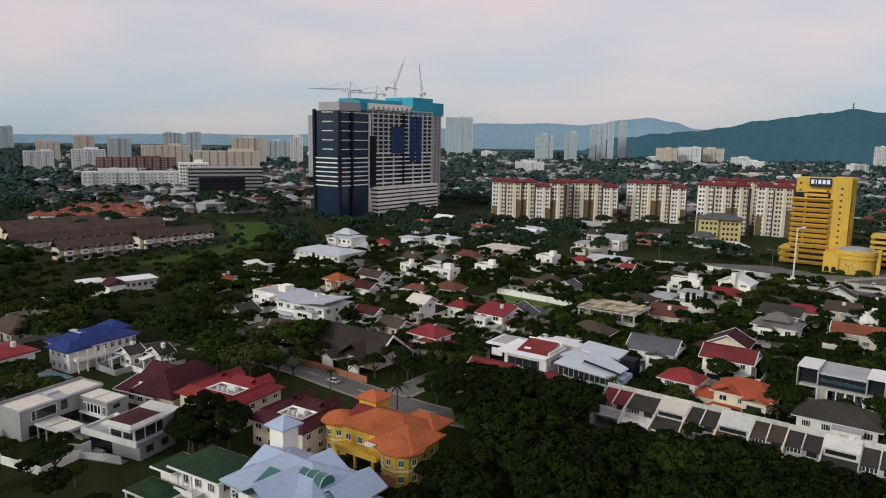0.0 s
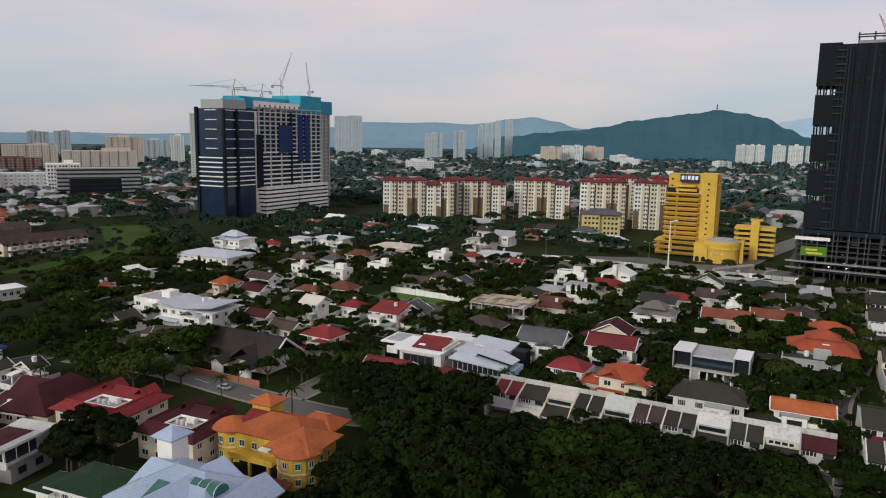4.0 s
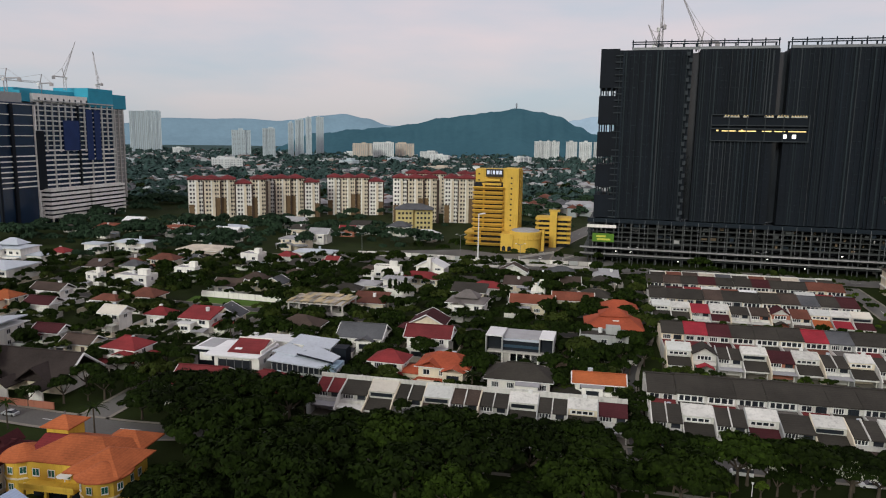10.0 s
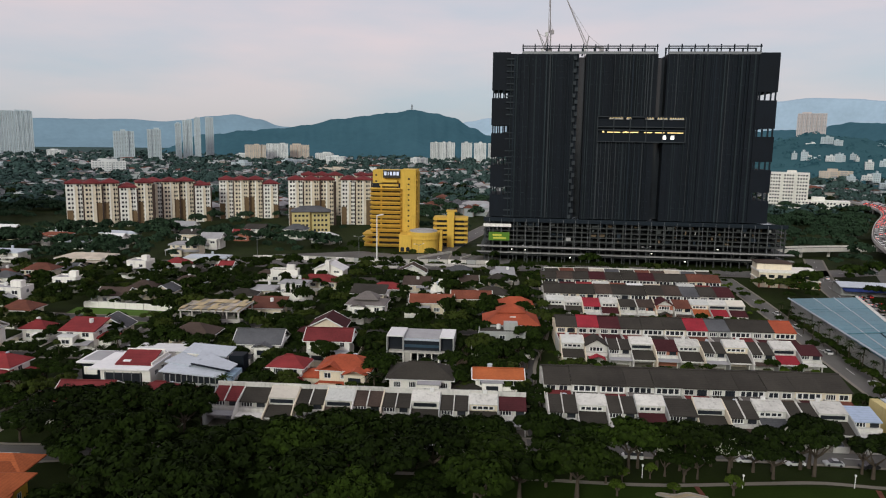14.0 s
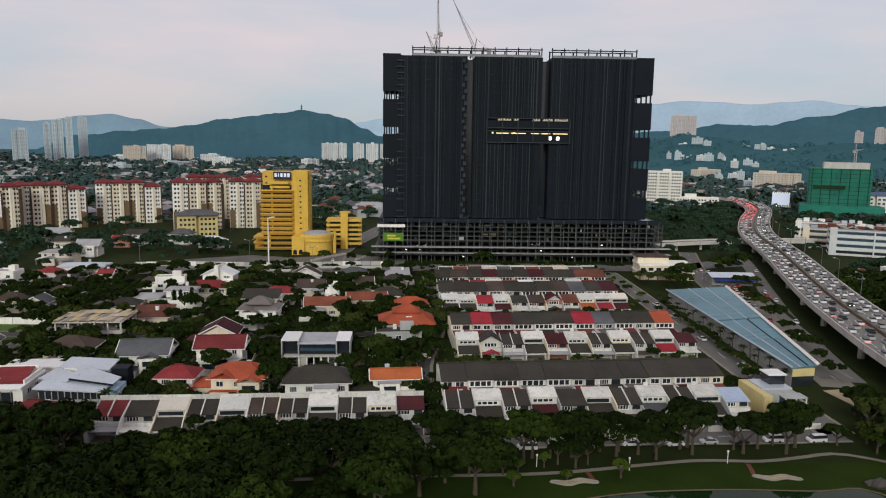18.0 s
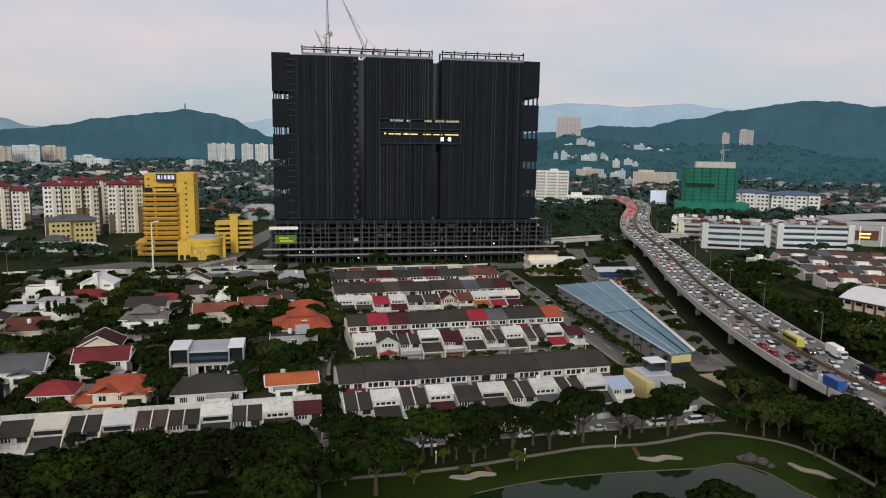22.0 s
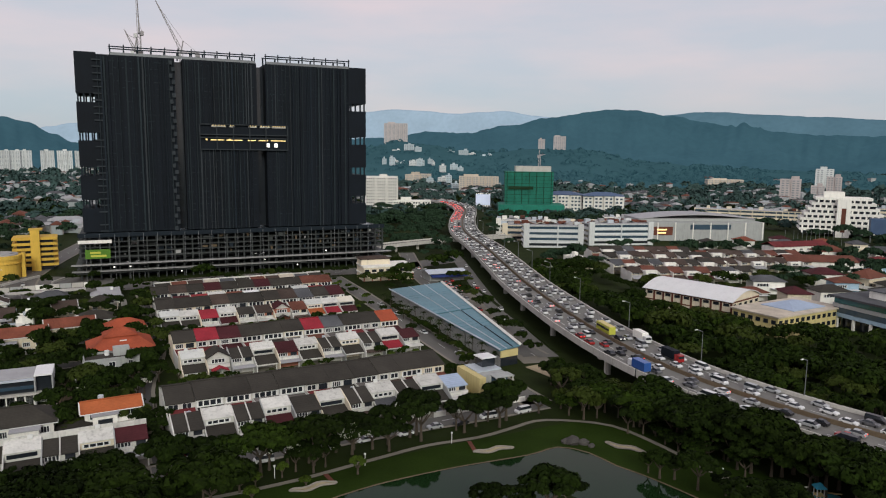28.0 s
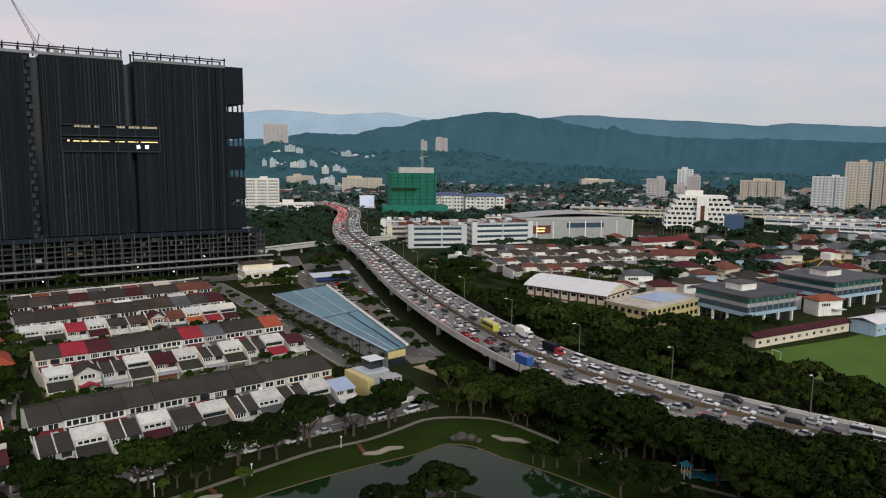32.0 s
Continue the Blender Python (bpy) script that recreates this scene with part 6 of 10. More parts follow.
def blue_house():
    """Long white two-storey villa under a royal blue hipped roof."""
    t = thing("mansion", -181, 93, 0, 4, "white two-storey villa with a royal blue tiled roof", "house")
    clear(-180, 93, 22, 26)
    part("wall", Mesh().box(0, 0, 0, 12, 17, 6.0), "wall_white", t)
    part("roof", Mesh().hip(0, 0, 6.0, 14, 19, 2.6, 0.25), "roof_blue", t)
    part("raised_roof", Mesh().hip(-1, 6.5, 7.2, 8, 6.5, 1.9, 0.25), "roof_blue", t)
    part("porch_wing", Mesh().box(2.5, -8.0, 0, 8, 5, 5.6), "wall_white", t)
    part("porch_roof", Mesh().hip(2.5, -8.2, 5.6, 10, 7, 1.9, 0.25), "roof_blue", t)
    part("balcony", Mesh().box(6.9, -5.5, 2.9, 2.6, 8, 0.9), "wall_white", t)
    part("eave_trim", Mesh().box(0, 0, 5.8, 13.6, 18.6, 0.2), "frame_white", t)
    for k in range(4):
        part("column", Mesh().cyl(7.9, -9 + k * 2.4, 0, 0.2, 5.6, 10), "wall_white", t)
    for f in (1.6, 4.6):
        for k in range(6):
            window(t, 6.03, -2.6 + k * 2.1, f, 1.1, 1.5, 90, "cross")
        for k in range(3):
            window(t, -0.4 + k * 2.6, -10.53, f, 1.3, 1.5, 0, "cross")
    for k in range(4):
        part("water_heater", Mesh().box(-3 + k * 1.3, -3.6, 8.05, 1.1, 1.6, 0.3), "roof_metal", t)
    p = thing("swimming_pool", -175.5, 78.6, 0, 4, "blue tiled garden swimming pool with a pale edge", "pool")
    clear(-175, 78, 14, 9)
    part("edge", Mesh().box(0, 0, 0, 11, 6.5, 0.22), "paving", p)
    part("water", Mesh().box(0, 0, 0.1, 9.4, 4.8, 0.16), "pool", p)


blue_house()
FOOT.append((-173, 86, -148, 106))
villa(-183.5, 71.5, 12.5, 11.5, 6.8, "lowhip", "red", "white", 8)


def maroon_hall():
    """Low hall under one broad maroon roof and a lower front slope."""
    t = thing("hall_house", -140.5, 89.5, 0, 10, "low cream house under broad dark maroon gabled roofs", "house")
    clear(-140.5, 89.5, 23, 20)
    part("wall", Mesh().box(1.5, 1, 0, 12, 15, 3.2), "wall_cream", t)
    part("main_roof", Mesh().hip(2.0, 1.0, 3.1, 13.0, 17.6, 4.4, 0.22, ridge=9.0), "roof_maroon", t)
    part("side_roof", Mesh().gable(-4.6, 3.4, 3.3, 10, 8.6, 2.9, "x", 0.22), "roof_maroon", t)
    part("verge_board", Mesh().slab([(-9.75, -0.9, 3.45), (-9.55, -0.9, 3.45), (-9.55, 3.4, 6.35), (-9.75, 3.4, 6.35)], 0.35), "frame_white", t)
    part("verge_board", Mesh().slab([(-9.75, 3.4, 6.35), (-9.55, 3.4, 6.35), (-9.55, 7.7, 3.45), (-9.75, 7.7, 3.45)], 0.35), "frame_white", t)
    part("side_wall", Mesh().box(-5.4, 3.4, 0, 7.6, 6.6, 3.3), "wall_cream", t)
    part("front_roof", Mesh().slab([(-9.6, -7.8, 2.8), (3.0, -7.8, 2.8), (3.0, -0.6, 4.3), (-9.6, -0.6, 4.3)], 0.22), "roof_maroon", t)
    part("gutter", Mesh().box(-3.3, -7.9, 2.62, 12.8, 0.16, 0.2), "frame_white", t)
    part("gutter", Mesh().slab([(-9.75, -7.9, 2.82), (-9.6, -7.9, 2.82), (-9.6, -0.6, 4.34), (-9.75, -0.6, 4.34)], 0.2), "frame_white", t)
    part("porch_wall", Mesh().box(-3.3, -3.9, 0, 11.6, 6.4, 2.7), "wall_cream", t)
    for k in range(2):
        part("solar_panel", Mesh().slab([(-5.2 + k * 1.9, -6.4, 3.25), (-3.9 + k * 1.9, -6.4, 3.25), (-3.9 + k * 1.9, -4.5, 3.65), (-5.2 + k * 1.9, -4.5, 3.65)], 0.1), "frame_concrete", t)
        part("water_heater", Mesh().box(-4.55 + k * 1.9, -4.2, 3.62, 1.5, 0.5, 0.42), "frame_white", t, "white water heater drum")
    for k in range(4):
        window(t, -7.5 + k * 2.8, -7.13, 1.5, 1.8, 1.2)


maroon_hall()


def grey_modern():
    """Long flat-roofed grey block with a lower wing and a terrace."""
    t = thing("modern_house", -146.5, 67, 0, 8, "grey modern house with flat white roofs and dark glazing", "house")
    clear(-143, 66, 20, 22)
    part("wall", Mesh().box(0, -1, 0, 7.0, 18, 5.9), "concrete", t)
    part("roof", Mesh().box(0, -1, 5.9, 7.4, 18.4, 0.25), "roof_grey", t)
    for y, d in ((-6.2, 7.0), (4.1, 7.0)):
        part("roof_panel", Mesh().box(0.4, y, 6.15, 5.6, d, 0.16), "roof_cream", t)
    part("roof_duct", Mesh().box(-0.6, -1.0, 6.15, 1.4, 2.4, 0.5), "roof_metal", t)
    part("parapet", Mesh().box(-3.55, -1, 6.15, 0.25, 18.2, 0.5), "concrete", t)
    part("parapet", Mesh().box(0, 8.05, 6.15, 7.2, 0.25, 0.3), "concrete", t)
    part("glazing", Mesh().box(3.5, -5.2, 3.5, 0.16, 5.0, 1.9), "dark_glass", t)
    part("glazing", Mesh().box(3.5, -0.9, 3.7, 0.16, 1.4, 1.9), "dark_glass", t)
    for y, z, w in ((-5.2, 5.4, 5.4), (-5.2, 3.3, 5.4)):
        part("window_band", Mesh().box(3.52, y, z, 0.2, w, 0.14), "frame_white", t)
    for y in (-7.8, -6.9, -2.6):
        part("mullion", Mesh().box(3.53, y, 3.4, 0.18, 0.12, 2.1), "frame_white", t)
    part("lower_glazing", Mesh().box(3.5, -3, 0.3, 0.16, 11, 2.3), "dark_glass", t)
    part("wing", Mesh().box(8.1, 4.75, 0, 9.0, 4.9, 5.3), "concrete", t)
    part("wing_parapet", Mesh().box(8.1, 4.75, 5.3, 9.3, 5.2, 0.22), "concrete", t)
    for x in (5.9, 10.2):
        part("wing_roof", Mesh().box(x, 4.75, 5.52, 3.9, 4.4, 0.12), "roof_cream", t)
    window(t, 8.4, 2.27, 3.6, 4.6, 2.0, 0, "wide")
    window(t, 5.6, 2.27, 3.6, 0.7, 2.0, 0, "plain")
    window(t, 11.6, 2.27, 3.6, 0.7, 2.0, 0, "plain")
    part("wing_sill", Mesh().box(8.3, 1.95, 2.2, 8.0, 0.6, 0.3), "frame_white", t)
    part("lower_wing_glazing", Mesh().box(8.3, 2.24, 0.3, 7.4, 0.1, 1.8), "dark_glass", t)
    window(t, 12.63, 4.4, 4.4, 1.6, 0.7, 90, "dark")
    part("door_surround", Mesh().box(12.66, 6.4, 0, 0.14, 1.5, 2.4), "frame_white", t)
    for x, w in ((6.0, 3.8), (10.6, 5.0)):
        part("terrace_slab", Mesh().box(x, -5.4, 2.75, w, 4.4, 0.25), "roof_cream", t)
        part("terrace_edge", Mesh().box(x, -7.65, 2.7, w, 0.2, 0.55).box(x, -3.2, 2.7, w, 0.2, 0.55).box(x + w / 2, -5.4, 2.7, 0.2, 4.7, 0.55), "frame_concrete", t)
    for k in range(4):
        part("column", Mesh().box(4.6 + k * 2.7, -7.3, 0, 0.3, 0.3, 2.7), "concrete", t)
    part("undercroft_wall", Mesh().box(8.5, -3.6, 0, 8.6, 0.25, 2.7), "concrete", t)
    part("court", Mesh().box(8.4, -0.6, 0, 8.8, 5.2, 0.1), "paving", t, "paved court")


grey_modern()


def slab_house():
    """Layered white slabs with a dark maroon flat roof."""
    t = thing("modern_house", -120, 68.5, 0, 10.5, "modern house of layered white slabs under a maroon flat roof", "house")
    clear(-123, 69, 18, 16)
    part("lower_wall", Mesh().box(0, 2.0, 0, 7.2, 8.6, 3.5), "concrete", t)
    part("lower_glazing", Mesh().box(-6.6, -0.2, 0, 5.4, 4.2, 3.3), "dark_glass", t)
    part("platform", Mesh().box(-3.2, 0.6, 3.5, 14.4, 7.8, 0.3), "roof_grey", t)
    part("parapet", Mesh().box(-3.2, -3.35, 3.1, 14.6, 0.3, 1.25), "frame_concrete", t)
    part("parapet", Mesh().box(-10.35, 0.7, 3.3, 0.3, 7.6, 1.0), "frame_concrete", t)
    part("room", Mesh().box(-0.2, 0.6, 3.8, 6.4, 6.4, 2.5), "dark_glass", t, "dark glazed upper room")
    for x in (-3.3, 0.0, 2.9):
        part("column", Mesh().box(x, -2.75, 3.8, 0.3, 0.3, 2.5), "frame_white", t)
    for y in (-0.4, 2.2):
        part("mullion", Mesh().box(3.02, y, 3.8, 0.12, 0.12, 2.5), "frame_white", t)
    part("fascia", Mesh().box(-0.15, 0.1, 6.3, 7.8, 8.9, 0.4), "frame_concrete", t)
    rim = Mesh()
    outer, inner = [(-4.05, -4.35), (3.75, -4.35), (3.75, 4.55), (-4.05, 4.55)], [(-3.2, -3.3), (2.9, -3.3), (2.9, 3.9), (-3.2, 3.9)]
    for i in range(4):
        j = (i + 1) % 4
        rim.slab([(*outer[i], 6.72), (*outer[j], 6.72), (*inner[j], 7.25), (*inner[i], 7.25)], 0.12)
    part("roof_rim", rim, "frame_concrete", t)
    part("roof_deck", Mesh().hip(-0.15, 0.3, 7.0, 6.1, 7.2, 0.3, 0.1), "roof_maroon", t)
    part("rear_wall", Mesh().box(-2.6, 7.2, 0, 8.0, 5.0, 5.3), "concrete", t)
    part("rear_roof", Mesh().slab([(-6.8, 4.7, 5.4), (1.6, 4.7, 5.4), (1.6, 9.9, 5.9), (-6.8, 9.9, 5.9)], 0.35), "frame_concrete", t)
    part("red_roof", Mesh().slab([(-9.4, 6.6, 4.3), (-6.9, 6.6, 5.2), (-6.9, 10.4, 5.2), (-9.4, 10.4, 4.3)], 0.2), "roof_red", t)
    part("side_wall", Mesh().box(-8.1, 8.4, 0, 2.3, 3.4, 4.2), "wall_white", t)
    for x in (-9.2, -8.0):
        part("water_tank", Mesh().cyl(x, 3.7, 3.8, 0.5, 0.9, 14).cyl(x, 3.7, 4.7, 0.5, 0.18, 14, 0.15), "frame_white", t, "white plastic water tank")
    part("court", Mesh().prism([(-9.6, -6.9), (-2.0, -5.6), (1.6, -5.0), (1.6, -3.2), (-9.6, -3.2)], 0, 0.12), "paving", t, "paved court")
    for a, b, h in (((-7.6, -6.7), (-2.2, -5.3), 1.3), ((-2.2, -5.3), (1.7, -5.0), 1.5)):
        n = (0.04, 0.3)
        part("ramp_wall", Mesh().slab([(*a, h), (*b, h + 0.1), (b[0] - n[0], b[1] + n[1], h + 0.1), (a[0] - n[0], a[1] + n[1], h)], h - 0.02), "frame_concrete", t)
    part("gate_wall", Mesh().box(-8.6, -6.2, 0, 3.4, 0.3, 2.4, 0, 22).box(-7.2, -5.0, 0, 0.3, 1.8, 2.6), "frame_concrete", t)
    for k in range(5):
        part("step", Mesh().box(-5.6, -4.6 + 0.3 * k, 0.12, 2.4, 0.3, 0.17 * (k + 1)), "concrete", t)
    window(t, 3.63, 0.0, 1.8, 1.6, 1.2, 90, "dark")
    window(t, 3.63, 3.6, 1.8, 1.6, 1.2, 90, "dark")


slab_house()
garden_wall(-136, 55, 22, 8, 12)


def long_white_house():
    """Low white wings with one maroon gable."""
    t = thing("house", -251, 141, 0, 78, "long low white house with flat pitched roofs and a maroon gable", "house")
    clear(-251, 141, 18, 30)
    part("wall", Mesh().box(0, 3, 0, 26, 8, 4.0), "wall_white", t)
    part("roof", Mesh().hip(4, 3, 4.0, 19, 10, 1.0, 0.35), "roof_white", t)
    part("side_roof", Mesh().hip(-9.5, 4, 4.6, 9, 9, 1.0, 0.35), "roof_white", t)
    part("gable_wing", Mesh().box(-3.5, -4, 0, 6, 8, 4.2), "wall_white", t)
    part("gable_roof", Mesh().gable(-3.5, -4, 4.2, 8, 9, 2.2, "y", 0.25), "roof_maroon", t)
    for k in range(6):
        window(t, -0.2 + k * 2.2, -1.03, 2.4, 1.3, 1.3)


long_white_house()


# ---- terraced rows ----
VAR = random.Random(31)
STYLE_WORDS = ("a white sloping upper block", "a dark lean-to front roof", "a gabled upper bay", "a tinted porch roof", "a painted front roof")


def terrace_unit(x, y, w, depth, style, rcol, wcol, ecol, gap, group, k):
    """One house of a row; x: its left wall, y: the rear of its front rooms; gap: light well before the main house, 0 for a roof falling to the back."""
    t = thing("terraced_house", x + w / 2, y, 0, 0, "%s terraced house, %s roof, %s" % ({"white": "white", "cream": "cream", "grey": "grey", "yellow": "yellow", "brick": "brown brick"}[wcol], ROOF_WORDS[rcol], STYLE_WORDS[style]), "terraced house", group)
    z = 5.9 + VAR.uniform(-0.12, 0.22)
    wall, rf = "wall_aged" if wcol == "white" else "wall_" + wcol, "roof_" + rcol
    if gap:
        part("wall", Mesh().box(0, gap + depth / 2, 0, w - 0.02, depth, z), VAR.choice((wall, wall, "wall_cream", "pale_concrete", "wall_grey")), t)
        main = part("roof", Mesh().gable(0, gap + depth / 2, z, w - 0.04, depth + 1.2, 2.0, "x", 0.2), rf, t)
        part("ridge_cap", Mesh().box(0, gap + depth / 2, z + 2.12, w - 0.04, 0.45, 0.2), rf, main)
        if VAR.random() < 0.5:
            window(t, 0, gap - 0.05, 5.05, w * 0.9, 1.3, 0, "wide")
        else:
            window(t, -w * 0.24, gap - 0.05, 5.0, w * 0.36, 1.25, 0, VAR.choice(("plain", "wide", "dark")))
            window(t, w * 0.22, gap - 0.05, 5.0, w * 0.34, 1.25, 0, VAR.choice(("plain", "dark")))
        lc = VAR.choice(("maroon", "crimson", "rust", "brown", "rust", "charcoal", "taupe"))
        top = VAR.uniform(3.9, 4.5)
        part("well_roof", Mesh().slab([(-w / 2 + 0.1, gap * 0.45, top - 0.9), (w / 2 - 0.1, gap * 0.45, top - 0.9), (w / 2 - 0.1, gap - 0.1, top), (-w / 2 + 0.1, gap - 0.1, top)], 0.2), "roof_" + lc, t)
        part("well_wall", Mesh().box(-w / 2 + 0.1, gap / 2, 0, 0.2, gap, 4.6), "wall_aged", t)
        part("air_well", Mesh().box(0, gap * 0.22, 0, w - 0.3, gap * 0.4, 2.6), "roof_taupe", t)
        if VAR.random() < 0.35:
            part("water_heater", Mesh().slab([(-1.0, gap + depth * 0.24, z + 1.05), (1.0, gap + depth * 0.24, z + 1.05), (1.0, gap + depth * 0.36, z + 1.6), (-1.0, gap + depth * 0.36, z + 1.6)], 0.12), "roof_metal", t)
    else:
        part("wall", Mesh().box(0, depth / 2, 0, w - 0.02, depth, 3.4), wall, t)
        part("roof", Mesh().slab([(-w / 2, 0.15, z + 0.4), (w / 2, 0.15, z + 0.4), (w / 2, depth, 3.2), (-w / 2, depth, 3.2)], 0.2), rf, t)
        part("parapet", Mesh().box(0, 0.28, 0, w - 0.02, 0.3, z + (1.1 if y < 200 else 0.5)), "wall_aged", t)
    if VAR.random() < 0.4:
        part("air_conditioner", Mesh().box(VAR.uniform(-0.3, 0.3) * w, -0.2 if style == 0 else 0.6, 6.66 if style == 0 else 2.6, 0.9, 0.5, 0.7), "frame_white", t)
    party = Mesh()
    zt = 6.7 if style in (0, 2) else 6.4
    party.solid([(sx, yy, zz) for sx in (-w / 2 - 0.02, -w / 2 + 0.22) for yy, zz in ((0.1, 0), (-9.0, 0), (-9.0, 2.6), (-6.0, 4.7 if style else 3.6), (0.1, zt))],
                [(0, 1, 2, 3, 4), (9, 8, 7, 6, 5)] + [(i, 5 + i, 5 + (i + 1) % 5, (i + 1) % 5) for i in range(5)])
    part("party_wall", party, VAR.choice(("wall_aged", "wall_aged", "wall_cream", "wall_grey")), t)
    if style == 0:
        fh, fd = 6.5 + VAR.uniform(-0.2, 0.25), VAR.choice((3.0, 3.4, 3.8))
        low = fh - 1.15
        pale = VAR.choice(("wall_aged", "wall_aged", "wall_aged", "pale_concrete")) if wcol != "cream" else wall
        side = [(0.1, 0), (-fd, 0), (-fd, low), (0.1, fh)]
        part("front_block", Mesh().solid([(sx, a, b) for sx in (-w / 2 + 0.24, w / 2 - 0.02) for a, b in side], [(3, 2, 1, 0), (4, 5, 6, 7)] + [(q, (q + 1) % 4, 4 + (q + 1) % 4, 4 + q) for q in range(4)]), pale, t)
        part("white_roof", Mesh().slab([(-w / 2 + 0.2, -fd - 0.25, low + 0.06), (w / 2 + 0.02, -fd - 0.25, low + 0.06), (w / 2 + 0.02, 0.15, fh + 0.14), (-w / 2 + 0.2, 0.15, fh + 0.14)], 0.14), ("frame_concrete", "wall_aged", "roof_cream", "wall_aged")[k % 4], t)
        window(t, 0, -fd - 0.03, low - 0.75, w * 0.8, 0.7, 0, VAR.choice(("wide", "wide", "dark")))
        part("porch_roof", Mesh().slab([(-w / 2 + 0.24, -7.6, 2.5), (w / 2 - 0.05, -7.6, 2.5), (w / 2 - 0.05, -fd, 3.8), (-w / 2 + 0.24, -fd, 3.8)], 0.2), "roof_" + (ecol if ecol not in ("white", "cream") else RND.choice(("charcoal", "brown", "charcoal", "slate"))), t)
        part("porch_beam", Mesh().box(0, -7.5, 2.0, w - 0.3, 0.22, 0.4), "wall_aged", t)
    elif style == 2:
        part("front_block", Mesh().box(0, -2.6, 0, w - 0.26, 5.2, 5.2), wall, t)
        part("bay_roof", Mesh().gable(0, -2.9, 5.2, w + 0.1, 6.4, 1.9, "y", 0.2), "roof_" + ecol, t)
        part("gable_face", Mesh().solid([(-w / 2 + 0.5, -5.26, 5.2), (w / 2 - 0.5, -5.26, 5.2), (0, -5.26, 6.8), (-w / 2 + 0.5, -5.1, 5.2), (w / 2 - 0.5, -5.1, 5.2), (0, -5.1, 6.8)], [(0, 1, 2), (4, 3, 5), (0, 2, 5, 3), (1, 4, 5, 2), (0, 3, 4, 1)]), "wall_aged", t)
        part("balcony", Mesh().box(0, -6.0, 2.8, w - 0.6, 1.6, 0.9), "wall_aged", t)
        window(t, 0, -5.23, 4.3, w * 0.6, 1.1, 0, "wide")
        part("porch_roof", Mesh().gable(0, -7.6, 2.4, w * 0.7, 3.4, 1.0, "y", 0.18), "roof_" + rcol, t)
    else:
        fy = (-5.4 if style == 1 else -4.6) + VAR.uniform(-0.6, 0.5) + (0.0 if gap else 1.0)
        hh = VAR.uniform(-0.25, 0.25)
        part("front_wall", Mesh().box(0, fy / 2 + 0.1, 0, w - 0.26, -fy - 0.2, 4.5), wall, t)
        part("front_roof", Mesh().slab([(-w / 2 + 0.24, fy - 0.5, 4.55), (w / 2 - 0.05, fy - 0.5, 4.55), (w / 2 - 0.05, 0, 6.05 + hh), (-w / 2 + 0.24, 0, 6.05 + hh)], 0.2), "roof_" + ecol, t)
        if k % 3 != 1 and y < 200:
            part("dividing_wall", Mesh().slab([(-0.1, fy - 0.7, 4.75), (0.12, fy - 0.7, 4.75), (0.12, 0, 6.4 + hh), (-0.1, 0, 6.4 + hh)], 0.45), "wall_aged", t)
        window(t, -w * 0.22, fy - 0.03, 3.75, w * 0.42, 0.95, 0, "wide")
        part("balcony_door", Mesh().box(w * 0.27, fy - 0.02, 2.7, w * 0.28, 0.14, 1.6), "dark_glass", t)
        part("balcony", Mesh().box(0, fy - 0.5, 2.55, w - 0.4, 0.9, 0.7), "wall_aged", t)
        part("porch_slab", Mesh().box(0, fy - 2.0, 2.3, w - 0.3, 3.2, 0.22), RND.choice(("wall_aged", "roof_grey", "roof_brown")), t)
    if y < 200:
        part("post", Mesh().box(w / 2 - 0.4, -6.6, 0, 0.28, 0.28, 2.3), "wall_aged", t)
        part("gate_wall", Mesh().box(-w * 0.22, -11.0, 0, w * 0.5, 0.2, 1.3), "wall_aged", t)
    part("yard", Mesh().box(0, -6.0, 0.0, w - 0.3, 10, 0.12), "paving", t)
    if k % 3 == 0 and gap:
        part("water_tank", Mesh().cyl(w * 0.2, gap * 0.5, 3.7, 0.5, 1.3, 10), "roof_metal", t)
    return t


def terrace(x0, y, n, w, depth, styles, roofs, walls, exts, group, gap=8.8):
    for i in range(n):
        terrace_unit(x0 + i * w, y, w, depth, styles[i % len(styles)], roofs[i % len(roofs)], walls[i % len(walls)], exts[i % len(exts)], gap, group, i)
    clear(x0 + n * w / 2, y + (gap + depth - 8) / 2, n * w + 1, depth + gap + 8)


D_, B_, M_, R_, S_, W_, C_ = "charcoal", "brown", "maroon", "crimson", "slate", "white", "cream"
terrace(14.6, 144.8, 11, 6.15, 13, (1, 0, 1, 0, 1, 0, 1, 0, 1, 0, 4), (D_,), ("white", "white", "white", "white", "grey", "white", "white", "white", "white", "white", "cream"),
        (D_, D_, D_, M_, D_, D_, D_, S_, D_, D_, "paleblue"), "front terrace row with one long dark roof", 7.3)
terrace(22, 191, 11, 6.3, 11, (0, 2, 1, 0, 1, 0, 1, 0, 1, 0, 1), (D_, "cerise", M_, D_, D_, D_, "cerise", S_, D_, D_, "vermilion"), ("grey", "white", "white", "white", "brick", "white", "white", "cream", "white", "white", "white"),
        (W_, D_, D_, D_, M_, D_, D_, D_, D_, "cerise", M_), "second terrace row with red and dark roofs", 11.2)
terrace(22.2, 242.6, 11, 6.15, 13, (0, 0, 1, 0, 1, 1, 2, 1, 0, 0, 0), (D_, D_, D_, B_, D_, D_, D_, B_, S_, D_, M_), ("white", "white", "grey", "white", "white", "brick", "brick", "cream", "cream", "white", "white"),
        (D_, D_, "cerise", M_, D_, B_, M_, "rust", "orange", "cerise", M_), "third terrace row with dark roofs", 7.3)
